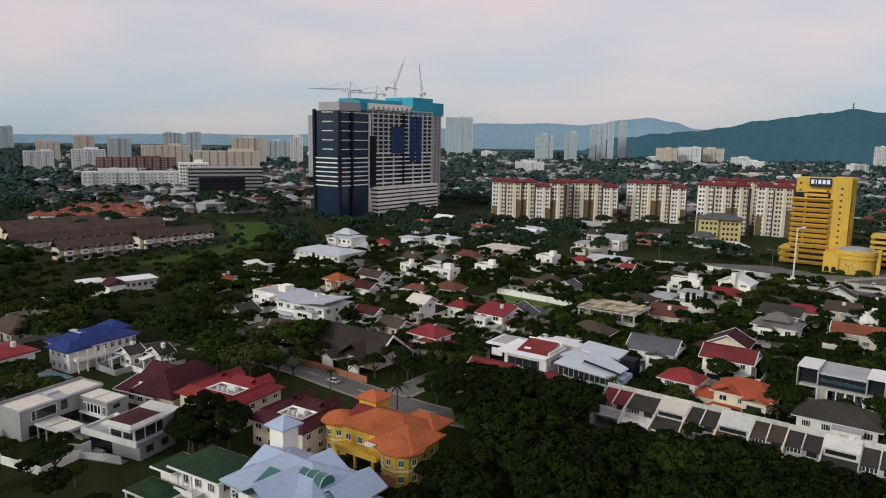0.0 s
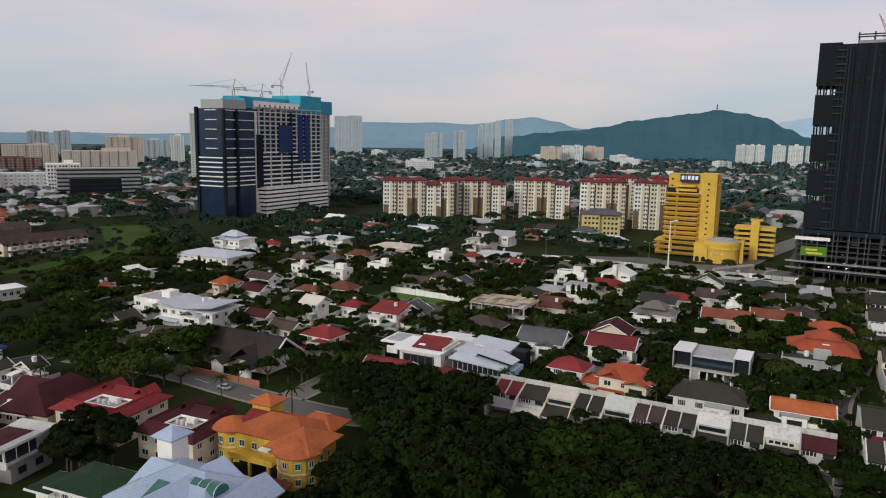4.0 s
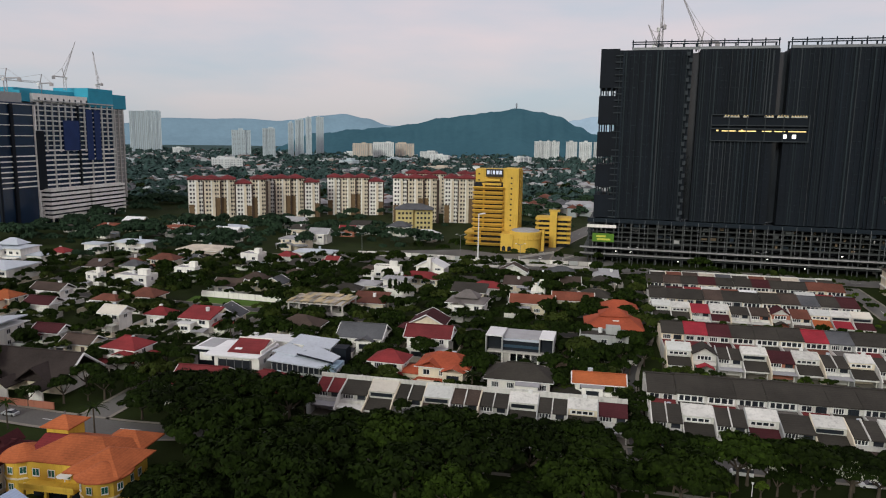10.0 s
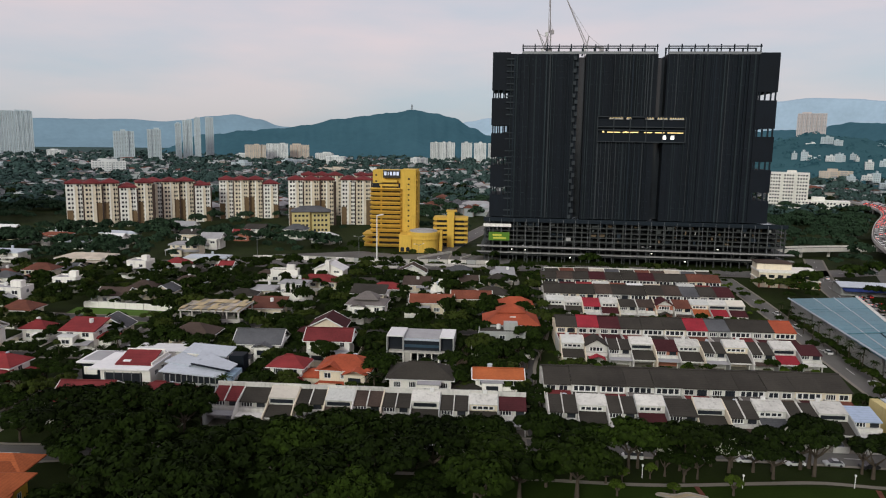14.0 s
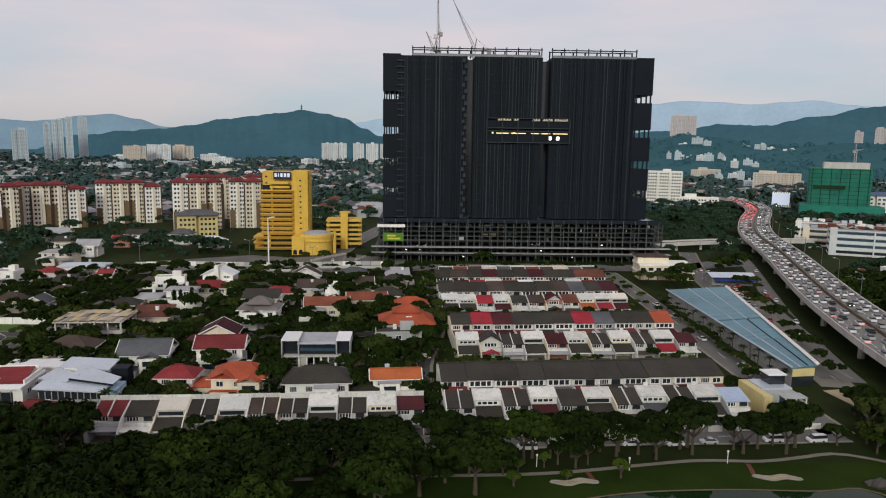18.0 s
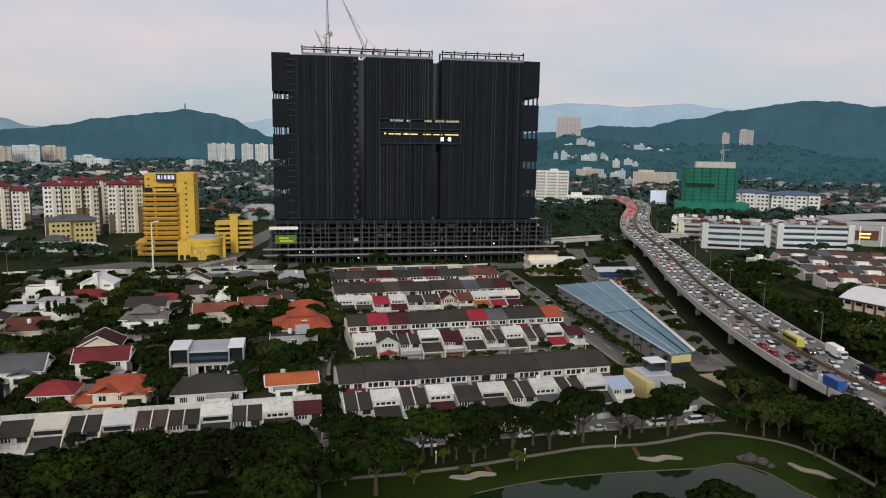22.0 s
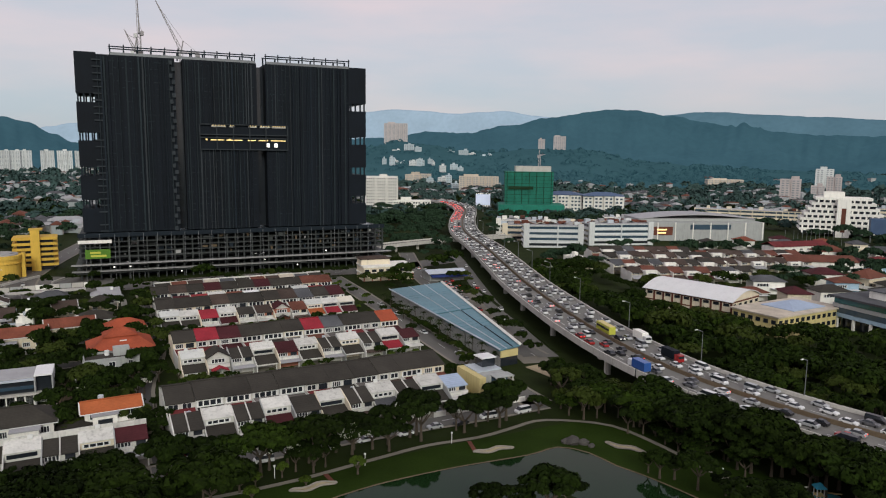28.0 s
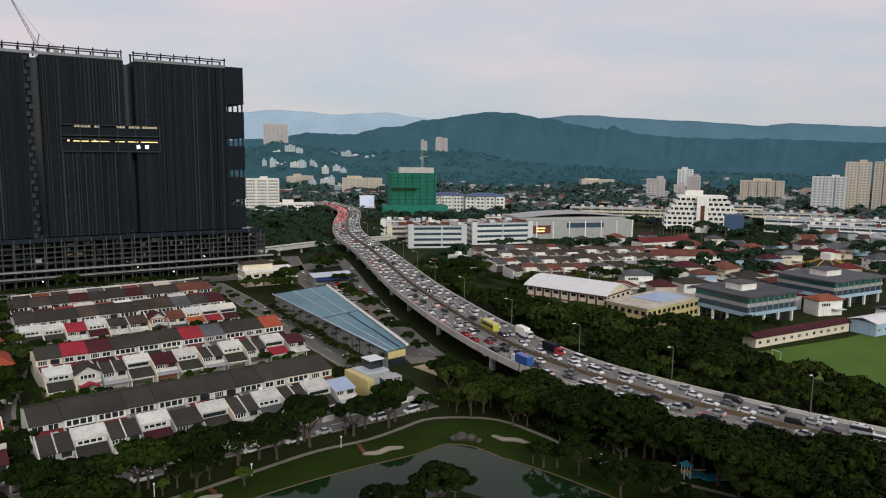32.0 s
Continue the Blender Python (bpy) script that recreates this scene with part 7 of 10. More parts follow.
terrace(23, 271, 11, 6.45, 9, (1, 4, 1, 0, 1, 4, 1, 1, 0, 1, 4), (D_, B_, D_, M_, D_, D_, M_, D_, D_, "rust", "rust"), ("white", "cream", "white"), (D_, M_, "red", S_, "rust", W_, "sand"), "fourth terrace row near the highway", 6.5)
terrace(26, 301, 11, 6.4, 9, (1, 4, 1, 4), (D_, B_, "rust", D_, S_), ("grey", "cream", "white"), (D_, "rust", B_, "sand", S_), "low back row in front of the black tower", 0)
terrace(-57, 142.3, 11, 6.1, 9, (4, 1, 0, 1, 0, 1, 1, 0, 1, 0, 4), (D_, D_, B_), ("white", "white", "white", "cream", "white", "white"), ("crimson", D_, D_, D_, B_, B_, D_, D_, D_, D_, "maroon"), "white terrace row with sloping front roofs", 0)


def end_house(x, y):
    t = thing("corner_house", x, y, 0, 0, "modern grey and yellow corner house at the end of the row", "house")
    clear(x, y, 14, 20)
    t.scale = (0.62, 0.72, 0.9)
    part("yellow_wall", Mesh().box(-7, 2, 0, 3, 16, 6.6), "wall_paleyellow", t)
    part("wall", Mesh().box(0.5, 3, 0, 11, 13, 6.4), "wall_grey", t)
    part("roof", Mesh().box(0.5, 5, 6.4, 11.6, 9, 0.4), "roof_metal", t)
    part("roof_room", Mesh().box(2.5, 6.5, 6.8, 6, 5, 2.4), "dark_glass", t)
    part("room_roof", Mesh().box(2.5, 6.5, 9.2, 7, 6, 0.3), "roof_white", t)
    part("balcony_frame", Mesh().box(2.5, -5.0, 3.1, 8.5, 4.5, 0.35), "wall_white", t)
    for i in range(3):
        part("column", Mesh().box(-1.3 + i * 3.8, -7.0, 0, 0.3, 0.3, 6.4), "wall_white", t)
    part("frame_top", Mesh().box(2.5, -5.0, 6.2, 8.5, 4.5, 0.3), "wall_grey", t)
    part("glazing", Mesh().box(2.5, -3.56, 3.5, 7.5, 0.12, 2.6), "blue_glass", t)
    part("porch_roof", Mesh().slab([(-6, -10, 2.6), (2, -10, 2.6), (2, -4, 3.1), (-6, -4, 3.1)], 0.2), "roof_white", t)
    part("garden_front", Mesh().box(0, -12, 0, 17, 0.25, 1.5), "wall_white", t)


end_house(90, 142.5)


def brown_terrace(x, y, n, turn, label):
    """Row of narrow houses with long brown roofs and small white gabled dormers."""
    t0 = thing("terrace_row", x, y, 0, turn, label, "terraced houses", "brown terraces")
    w = 7.0
    L = n * w
    clear(x, y, L, 16, turn)
    part("wall", Mesh().box(0, 4, 0, L, 9, 5.6), "wall_cream", t0)
    part("roof", Mesh().gable(0, 4, 5.6, L + 1, 11, 3.6, "x", 0.25), "roof_brown", t0)
    for i in range(n):
        u = -L / 2 + (i + 0.5) * w
        part("dormer_roof", Mesh().gable(u, -1.6, 4.9, 4.2, 4.4, 1.7, "y", 0.2), "roof_brown", t0)
        face = part("dormer_face", Mesh().box(u, -2.4, 0, 3.4, 2.6, 5.0), "wall_white", t0)
        window(face, u, -3.73, 4.0, 2.2, 1.2, 0, "wide")
        window(face, u, -3.73, 1.4, 2.2, 1.4, 0, "dark")
        part("porch_roof", Mesh().slab([(u - 3.3, -5.4, 2.4), (u + 3.3, -5.4, 2.4), (u + 3.3, -3.0, 2.9), (u - 3.3, -3.0, 2.9)], 0.2), "roof_brown", t0)


brown_terrace(-331, 175, 5, 84, "terrace with brown roofs and white gabled fronts")
brown_terrace(-336, 222, 6, 84, "terrace with brown roofs and white gabled fronts")
brown_terrace(-362, 190, 11, 84, "second terrace with brown roofs behind trees")
brown_terrace(-392, 205, 12, 84, "third terrace with brown roofs behind trees")
brown_terrace(-424, 200, 8, 84, "farther terrace with brown roofs behind trees")
for ox, oy, n in ((-449, 240, 8), (-462, 266, 8), (-500, 275, 6)):
    t1 = thing("terrace_row", ox, oy, 0, 40, "white terraced houses with bright orange hipped roofs", "terraced houses", "orange terraces")
    clear(ox, oy, 12, n * 10)
    for i in range(n):
        u = (i - n / 2) * 9.5
        part("wall", Mesh().box(u, 0, 0, 9.3, 9, 6), "wall_white", t1)
        part("roof", Mesh().hip(u, 0, 6, 10.5, 11, 2.8), "roof_terracotta", t1)
        window(t1, u, -4.54, 4.4, 3, 1.3, 0, "wide")


# ---- more houses of the middle ground ----
def panel_house():
    t = thing("modern_house", -86, 158, 0, 1, "white flat-roofed modern house with a sloping red roof panel", "house")
    clear(-86, 160, 22, 20)
    part("wall", Mesh().box(2.5, 0, 0, 12, 11, 5.4), "wall_white", t)
    part("dark_bay", Mesh().box(-7, 2.5, 0, 6.5, 8, 5.2), "dark_cladding", t, "dark clad side bay")
    part("bay_panel", Mesh().box(-8, -1.6, 2.6, 3.2, 0.3, 2.0), "wall_white", t)
    part("roof", Mesh().box(1.6, -0.6, 5.6, 14.5, 12.6, 0.4), "roof_white", t)
    part("side_roof", Mesh().box(-7.4, 3.2, 5.3, 8.4, 9.6, 0.35), "roof_white", t)
    part("side_deck", Mesh().box(-7.4, 3.6, 5.65, 6.6, 7.4, 0.12), "roof_grey", t)
    part("red_roof", Mesh().slab([(-0.6, -4.2, 6.25), (8.2, -4.2, 6.25), (7.0, 4.4, 7.3), (-1.4, 4.4, 7.3)], 0.2), "roof_red", t, "sloping red tiled roof")
    part("roof_hatch", Mesh().slab([(0.6, -2.8, 6.55), (2.4, -2.8, 6.55), (2.4, -1.8, 6.68), (0.6, -1.8, 6.68)], 0.1), "roof_white", t)
    part("red_roof_edge", Mesh().box(3.0, 4.7, 6.0, 9.4, 0.3, 1.5), "wall_white", t)
    part("red_roof_edge", Mesh().box(8.4, 0.2, 6.0, 0.3, 9.0, 0.9), "wall_white", t)
    part("glazing", Mesh().box(2.0, -5.56, 0.4, 9, 0.12, 4.2), "dark_glass", t)
    for i in range(5):
        part("mullion", Mesh().box(-2.2 + i * 2.1, -5.7, 0.3, 0.14, 0.16, 4.6), "steel", t)
    for i in range(2):
        window(t, 8.53, -2.4 + i * 3.6, 4.0, 1.6, 1.3, 90)
    part("rear_roof", Mesh().box(4.5, 11.4, 5.6, 13.5, 6.4, 0.35), "roof_white", t)
    part("rear_wall", Mesh().box(4.5, 11.4, 0, 12, 5.4, 5.6), "wall_white", t)


def wing_house():
    t = thing("modern_house", -67, 156, 0, 0, "large modern house with pale grey folded metal roofs", "house")
    clear(-67, 158, 22, 24)
    part("wall", Mesh().box(0.5, 2, 0, 14, 14, 5.3), "dark_glass", t)
    part("wall_band", Mesh().box(0.5, 2, 2.8, 14.3, 14.3, 0.5), "wall_grey", t)
    for i in range(11):
        part("mullion", Mesh().box(-6.2 + i * 1.35, -5.1, 0, 0.14, 0.2, 5.2), "wall_grey", t)
    part("front_roof", Mesh().slab([(-7.6, -4.9, 5.9), (7.9, -7.2, 5.7), (8.4, -2.2, 6.2), (-7.2, 1.4, 6.4)], 0.3), "roof_metal", t)
    part("middle_roof", Mesh().slab([(-8.8, 0.6, 6.4), (-1.4, -2.2, 6.5), (0.2, 1.0, 7.2), (-7.2, 7.2, 6.7)], 0.28), "roof_metal", t)
    part("folded_roof", Mesh().slab([(-1.2, -1.4, 6.9), (9.2, -4.6, 6.5), (9.6, -0.2, 6.7), (-2.0, 7.2, 7.4)], 0.28), "roof_metal", t)
    part("fold_edge", Mesh().bar((-1.2, -1.5, 6.75), (9.2, -4.7, 6.35), 0.16), "dark_cladding", t)
    part("rear_roof", Mesh().slab([(-7.6, 8.0, 6.5), (4.8, 5.4, 6.5), (5.0, 11.8, 7.2), (-7.0, 14.0, 7.2)], 0.3), "roof_metal", t)
    part("rear_wall", Mesh().box(-1, 9.5, 0, 10, 5, 6.4), "wall_white", t)
    part("dark_tower", Mesh().box(7.6, 6.0, 0, 3.6, 3.6, 7.2), "dark_cladding", t, "dark clad stair tower")
    part("entry_wall", Mesh().box(8.8, -1.6, 0, 2.4, 6, 5.2), "wall_paleblue", t)
    for i in range(3):
        window(t, 10.03, -3.4 + i * 1.8, 3.6, 1.2, 1.6, 90, "wide")
    part("side_wall", Mesh().box(14.5, -2, 0, 0.25, 16, 1.8), "wall_white", t)


def split_house():
    """Two white mono-pitched halves leaning on a tall central pier."""
    t = thing("house", -65.5, 293, 0, -4, "white house of two sloping halves beside a tall central pier", "house", "garden houses")
    clear(-65.5, 293, 14, 11)
    for s in (-1, 1):
        part("half_wall", Mesh().solid([(s * 0.6, -4, 0), (s * 6.2, -4, 0), (s * 6.2, 4, 0), (s * 0.6, 4, 0), (s * 0.6, -4, 7.4), (s * 6.2, -4, 4.9), (s * 6.2, 4, 4.9), (s * 0.6, 4, 7.4)], BOXF), "wall_white", t)
        part("half_roof", Mesh().slab([(s * 0.4, -4.8, 7.7), (s * 6.9, -4.8, 4.8), (s * 6.9, 4.6, 4.8), (s * 0.4, 4.6, 7.7)], 0.28), "roof_white", t)
        window(t, s * 3.6, -4.04, 4.0, 2.6, 0.9, 0, "wide")
        part("porch_slab", Mesh().box(s * 3.6, -5.2, 2.4, 5.4, 2.4, 0.3), "wall_white", t)
    part("pier", Mesh().box(0, -4.6, 0, 1.7, 2.4, 8.8), "wall_white", t)


split_house()
lw = thing("boundary_wall", 0, 0, 0, 0, "long white rendered wall behind a mown lawn", "garden wall", kind="structure")
for (ax, ay), (bx, by) in (((-139.5, 231.4), (-128.5, 230.6)), ((-128.3, 230.6), (-117.5, 229.9)), ((-117.3, 229.9), (-107, 229.2))):
    part("wall_panel", Mesh().box((ax + bx) / 2, (ay + by) / 2, 0, bx - ax, 0.3, 2.2, 0, -3.9), "wall_white", lw)
FOOT.append((-140, 208, -104, 231))
FOOT.append((-165, 128, -148, 144))
FOOT.append((-180, 146, -152, 158))
FOOT.append((-27, 168, -4, 180))
FOOT.append((-24, 146, 12, 152))
FOOT.append((-131, 108, -84, 129))


panel_house()
wing_house()
villa(330, 195, 16, 12, 5, "hip", "rust", "cream")
villa(352, 178, 14, 11, 5, "hip", "maroon", "white")


# ---- highway flyover ----
DECK_Z = 7.0
CENTRE = curve_through([(155, 5), (148, 25), (141.6, 45), (137.4, 60), (134.1, 75), (131.4, 91), (130.0, 106), (130.4, 122), (133.6, 141), (137.8, 158), (144.6, 181), (160.0, 226), (175.5, 265), (202.5, 331), (233, 411), (272, 485), (322, 570), (350, 640.5), (363, 720)], 8)
WIDE = 19.5


def flyover():
    t = thing("flyover", 0, 0, 0, 0, "long concrete highway flyover on piers, curving away", "flyover", kind="structure")
    deck, under = Mesh(), Mesh()
    ribbon(CENTRE, WIDE, DECK_Z, deck)
    part("deck", deck, "deck_concrete", t)
    for s, nm in ((-1, "girder"), (1, "girder")):
        m = Mesh()
        for a, b in zip(CENTRE, CENTRE[1:]):
            d = (b - a).normalized()
            nrm = Vector((-d.y, d.x)) * s
            p, q = a + nrm * WIDE / 2, b + nrm * WIDE / 2
            p2, q2 = p + nrm * 0.4, q + nrm * 0.4
            z0, z1 = DECK_Z - 1.1, DECK_Z + 0.85
            m.solid([(*p, z0), (*q, z0), (*q2, z0), (*p2, z0), (*p, z1), (*q, z1), (*q2, z1), (*p2, z1)], BOXF)
        part(nm, m, "pale_concrete", t, "stained concrete edge beam and parapet")
    ribbon(CENTRE, WIDE - 0.4, DECK_Z - 1.05, under)
    part("soffit", under, "concrete", t)
    m = Mesh()
    for a, b in zip(CENTRE, CENTRE[1:]):
        d = (b - a).normalized()
        nrm = Vector((-d.y, d.x)) * 0.35
        m.solid([(*(a + nrm), DECK_Z), (*(b + nrm), DECK_Z), (*(b - nrm), DECK_Z), (*(a - nrm), DECK_Z), (*(a + nrm * 0.5), DECK_Z + 0.9), (*(b + nrm * 0.5), DECK_Z + 0.9), (*(b - nrm * 0.5), DECK_Z + 0.9), (*(a - nrm * 0.5), DECK_Z + 0.9)], BOXF)
    part("median_barrier", m, "earth", t, "brown median barrier")
    m = Mesh()
    for off in (-6.7, -3.9, 3.9, 6.7):
        for a, b in list(zip(CENTRE, CENTRE[1:])):
            ribbon([a, a + (b - a) * 0.4], 0.18, DECK_Z + 0.02, m, 0, off)
    tagged(part("lane_marking", m, "road_paint", t), kind="stuff")
    for i in range(4, len(CENTRE) - 2, 4):
        a, b = CENTRE[i], CENTRE[i + 1]
        d = (b - a).normalized()
        nrm = Vector((-d.y, d.x))
        ang = math.degrees(math.atan2(nrm.y, nrm.x))
        for s in (-1, 1):
            c = a + nrm * s * 5.5
            part("pier", Mesh().cyl(c.x, c.y, 0, 0.95, DECK_Z - 2.4, 12), "pale_concrete", t)
        part("pier_cap", Mesh().box(a.x, a.y, DECK_Z - 2.6, WIDE - 3, 1.8, 1.2, 0, ang), "pale_concrete", t)
    for p in CENTRE:
        FOOT.append((p.x - 15, p.y - 6, p.x + 15, p.y + 6))


flyover()


def street_lamp(x, y, z, turn, h=9.0, double=True):
    t = thing("street_lamp", x, y, z, turn, "slim grey street lamp with curved arms", "street lamp", "highway lamps")
    part("pole", Mesh().cyl(0, 0, 0, 0.13, h, 8, 0.08), "steel", t)
    for s in ((-1, 1) if double else (1,)):
        part("arm", Mesh().bar((0, 0, h - 0.1), (s * 1.8, 0, h + 0.5), 0.06), "steel", t)
        part("lantern", Mesh().box(s * 2.1, 0, h + 0.42, 0.9, 0.3, 0.16), "frame_white", t)


for i in range(2, len(CENTRE) - 20, 4):
    a, b = CENTRE[i], CENTRE[i + 1]
    d = (b - a).normalized()
    nrm = Vector((-d.y, d.x))
    ang = math.degrees(math.atan2(nrm.y, nrm.x))
    q = a - nrm * (WIDE / 2 + 0.2)
    street_lamp(q.x, q.y, DECK_Z + 0.9, ang, 8, False)
for x, y in ((-62, 340), (-30, 318), (20, 322), (75, 326), (-110, 330)):
    street_lamp(x, y, 0, 20, 12)


# ---- vehicles ----
def vehicle_data():
    """Side outlines, rounded at the shoulders, for a car, a van, a lorry cab."""
    shapes = {}

    def extrude(profile, width, taper):
        m = Mesh()
        n = len(profile)
        vs = []
        for s in (-1, 1):
            for y, z in profile:
                k = 1.0 if z < taper else 0.82
                vs.append((s * width / 2 * k, y, z))
        fs = [tuple(range(n)), tuple(reversed(range(n, 2 * n)))] + [(i, n + i, n + (i + 1) % n, (i + 1) % n) for i in range(n)]
        return m.solid(vs, fs)

    shapes["car"] = (extrude([(-2.15, 0.3), (2.15, 0.3), (2.2, 0.62), (1.95, 0.86), (1.0, 0.95), (-1.75, 0.98), (-2.15, 0.9)], 1.76, 5.0),
                     extrude([(1.1, 0.95), (0.35, 1.44), (-1.05, 1.46), (-1.8, 0.97)], 1.62, 1.2))
    shapes["van"] = (extrude([(-2.4, 0.35), (2.4, 0.35), (2.45, 0.8), (2.2, 1.1), (1.7, 1.2), (-2.4, 1.2)], 1.85, 5.0), extrude([(1.9, 1.15), (1.2, 1.9), (-2.35, 1.95), (-2.4, 1.15)], 1.78, 1.6))
    return shapes


SHAPES = vehicle_data()
DATA = {}
for kind in ("car", "van"):
    for c in ("white", "silver", "black", "grey", "red", "blue", "yellow", "orange"):
        DATA[kind, c] = SHAPES[kind][0].data("body", ["car_" + c])
    DATA[kind, "glass"] = SHAPES[kind][1].data("cabin", ["dark_glass"])
for c in ("white", "silver", "black", "grey", "red", "blue", "yellow", "orange"):
    for kind, y0, y1, z in (("car", -0.95, 0.3, 1.44), ("van", -2.2, 1.1, 1.92)):
        DATA[kind + "_roof", c] = Mesh().box(0, (y0 + y1) / 2, z, 1.32, y1 - y0, 0.07).data("roof", ["car_" + c])
wheel = Mesh()
wheel.solid([(sx, 0.32 * math.cos(6.28318 * i / 10), 0.32 + 0.32 * math.sin(6.28318 * i / 10)) for sx in (-0.11, 0.11) for i in range(10)],
            [tuple(range(10)), tuple(reversed(range(10, 20)))] + [(i, 10 + i, 10 + (i + 1) % 10, (i + 1) % 10) for i in range(10)])
DATA["wheel"] = wheel.data("wheel", ["rubber"])
four = Mesh()
for wx, wy in ((-0.82, -1.35), (0.82, -1.35), (-0.82, 1.35), (0.82, 1.35)):
    four.solid([(a + wx, b + wy, c) for a, b, c in wheel.v], wheel.f)
DATA["wheels"] = four.data("wheels", ["rubber"])
DATA["tail"] = Mesh().box(0, 0, 0, 0.34, 0.08, 0.18).data("tail_light", ["lamp_red"])
DATA["head"] = Mesh().box(0, 0, 0, 0.34, 0.08, 0.18).data("head_light", ["lamp_white"])
CAR_WORDS = dict(white="white", silver="silver", black="black", grey="dark grey", red="red", blue="blue", yellow="yellow", orange="orange")
PROTO = {}


def make_car(kind, c, lights, near):
    t = thing("car" if kind == "car" else "van", 0, 0, 0, 0, "%s %s standing on the road" % (CAR_WORDS[c], "saloon car" if kind == "car" else "passenger van"), kind, "vehicles in the traffic")
    part("body", DATA[kind, c], None, t)
    part("cabin", DATA[kind, "glass"], None, t)
    part("roof", DATA[kind + "_roof", c], None, t)
    if not near:
        part("wheels", DATA["wheels"], None, t)
    for sx in (-0.82, 0.82):
        for y in (-1.35, 1.35) if near else ():
            part("wheel", DATA["wheel"], None, t, at=(sx, y, 0))
        if lights:
            part(lights + "_light", DATA[lights], None, t, at=(sx * 0.8, -2.2 if lights == "tail" else 2.22, 0.72), size=(1, 1, 1) if kind == "car" else (1, 3, 1))
    return t


def car(x, y, z, turn, kind="car", c="white", lights=""):
    key = (kind, c, lights, math.hypot(x, y) < 215)
    m = pose(x, y, z, 0, 0, turn) @ Matrix.Scale(0.9, 4)
    if key not in PROTO:
        PROTO[key] = make_car(*key)
        PROTO[key].matrix_basis = m
        return PROTO[key]
    return copy_thing(PROTO[key], m)


def lorry(x, y, z, turn, cab, box, label, name="lorry"):
    t = thing(name, x, y, z, turn, label, name, "vehicles in the traffic")
    t.scale = (0.85, 0.85, 0.85)
    if name == "bus":
        part("body", Mesh().box(0, 0, 0.45, 2.4, 10.5, 2.6), box, t)
        part("window_band", Mesh().box(0, 0, 1.55, 2.46, 9.8, 0.85), "dark_glass", t)
        part("roof", Mesh().box(0, 0, 3.05, 2.2, 10.0, 0.15), "wall_paleyellow", t)
    else:
        part("cab", Mesh().box(0, 3.4, 0.5, 2.2, 1.9, 2.1), cab, t)
        part("windscreen", Mesh().box(0, 4.36, 1.5, 1.9, 0.08, 0.8), "dark_glass", t)
        part("cargo_box", Mesh().box(0, -0.9, 0.9, 2.35, 6.2, 2.5), box, t)
        part("chassis", Mesh().box(0, 0.3, 0.5, 1.4, 8, 0.35), "steel", t)
    for sx in (-1.0, 1.0):
        for y_ in (-3.0, 3.2):
            part("wheel", DATA["wheel"], None, t, at=(sx, y_, 0), size=(1.6, 1.4, 1.4))


QUEUE = ((149, 268), (153, 272), (151, 279), (155, 284), (147, 261), (157, 264))


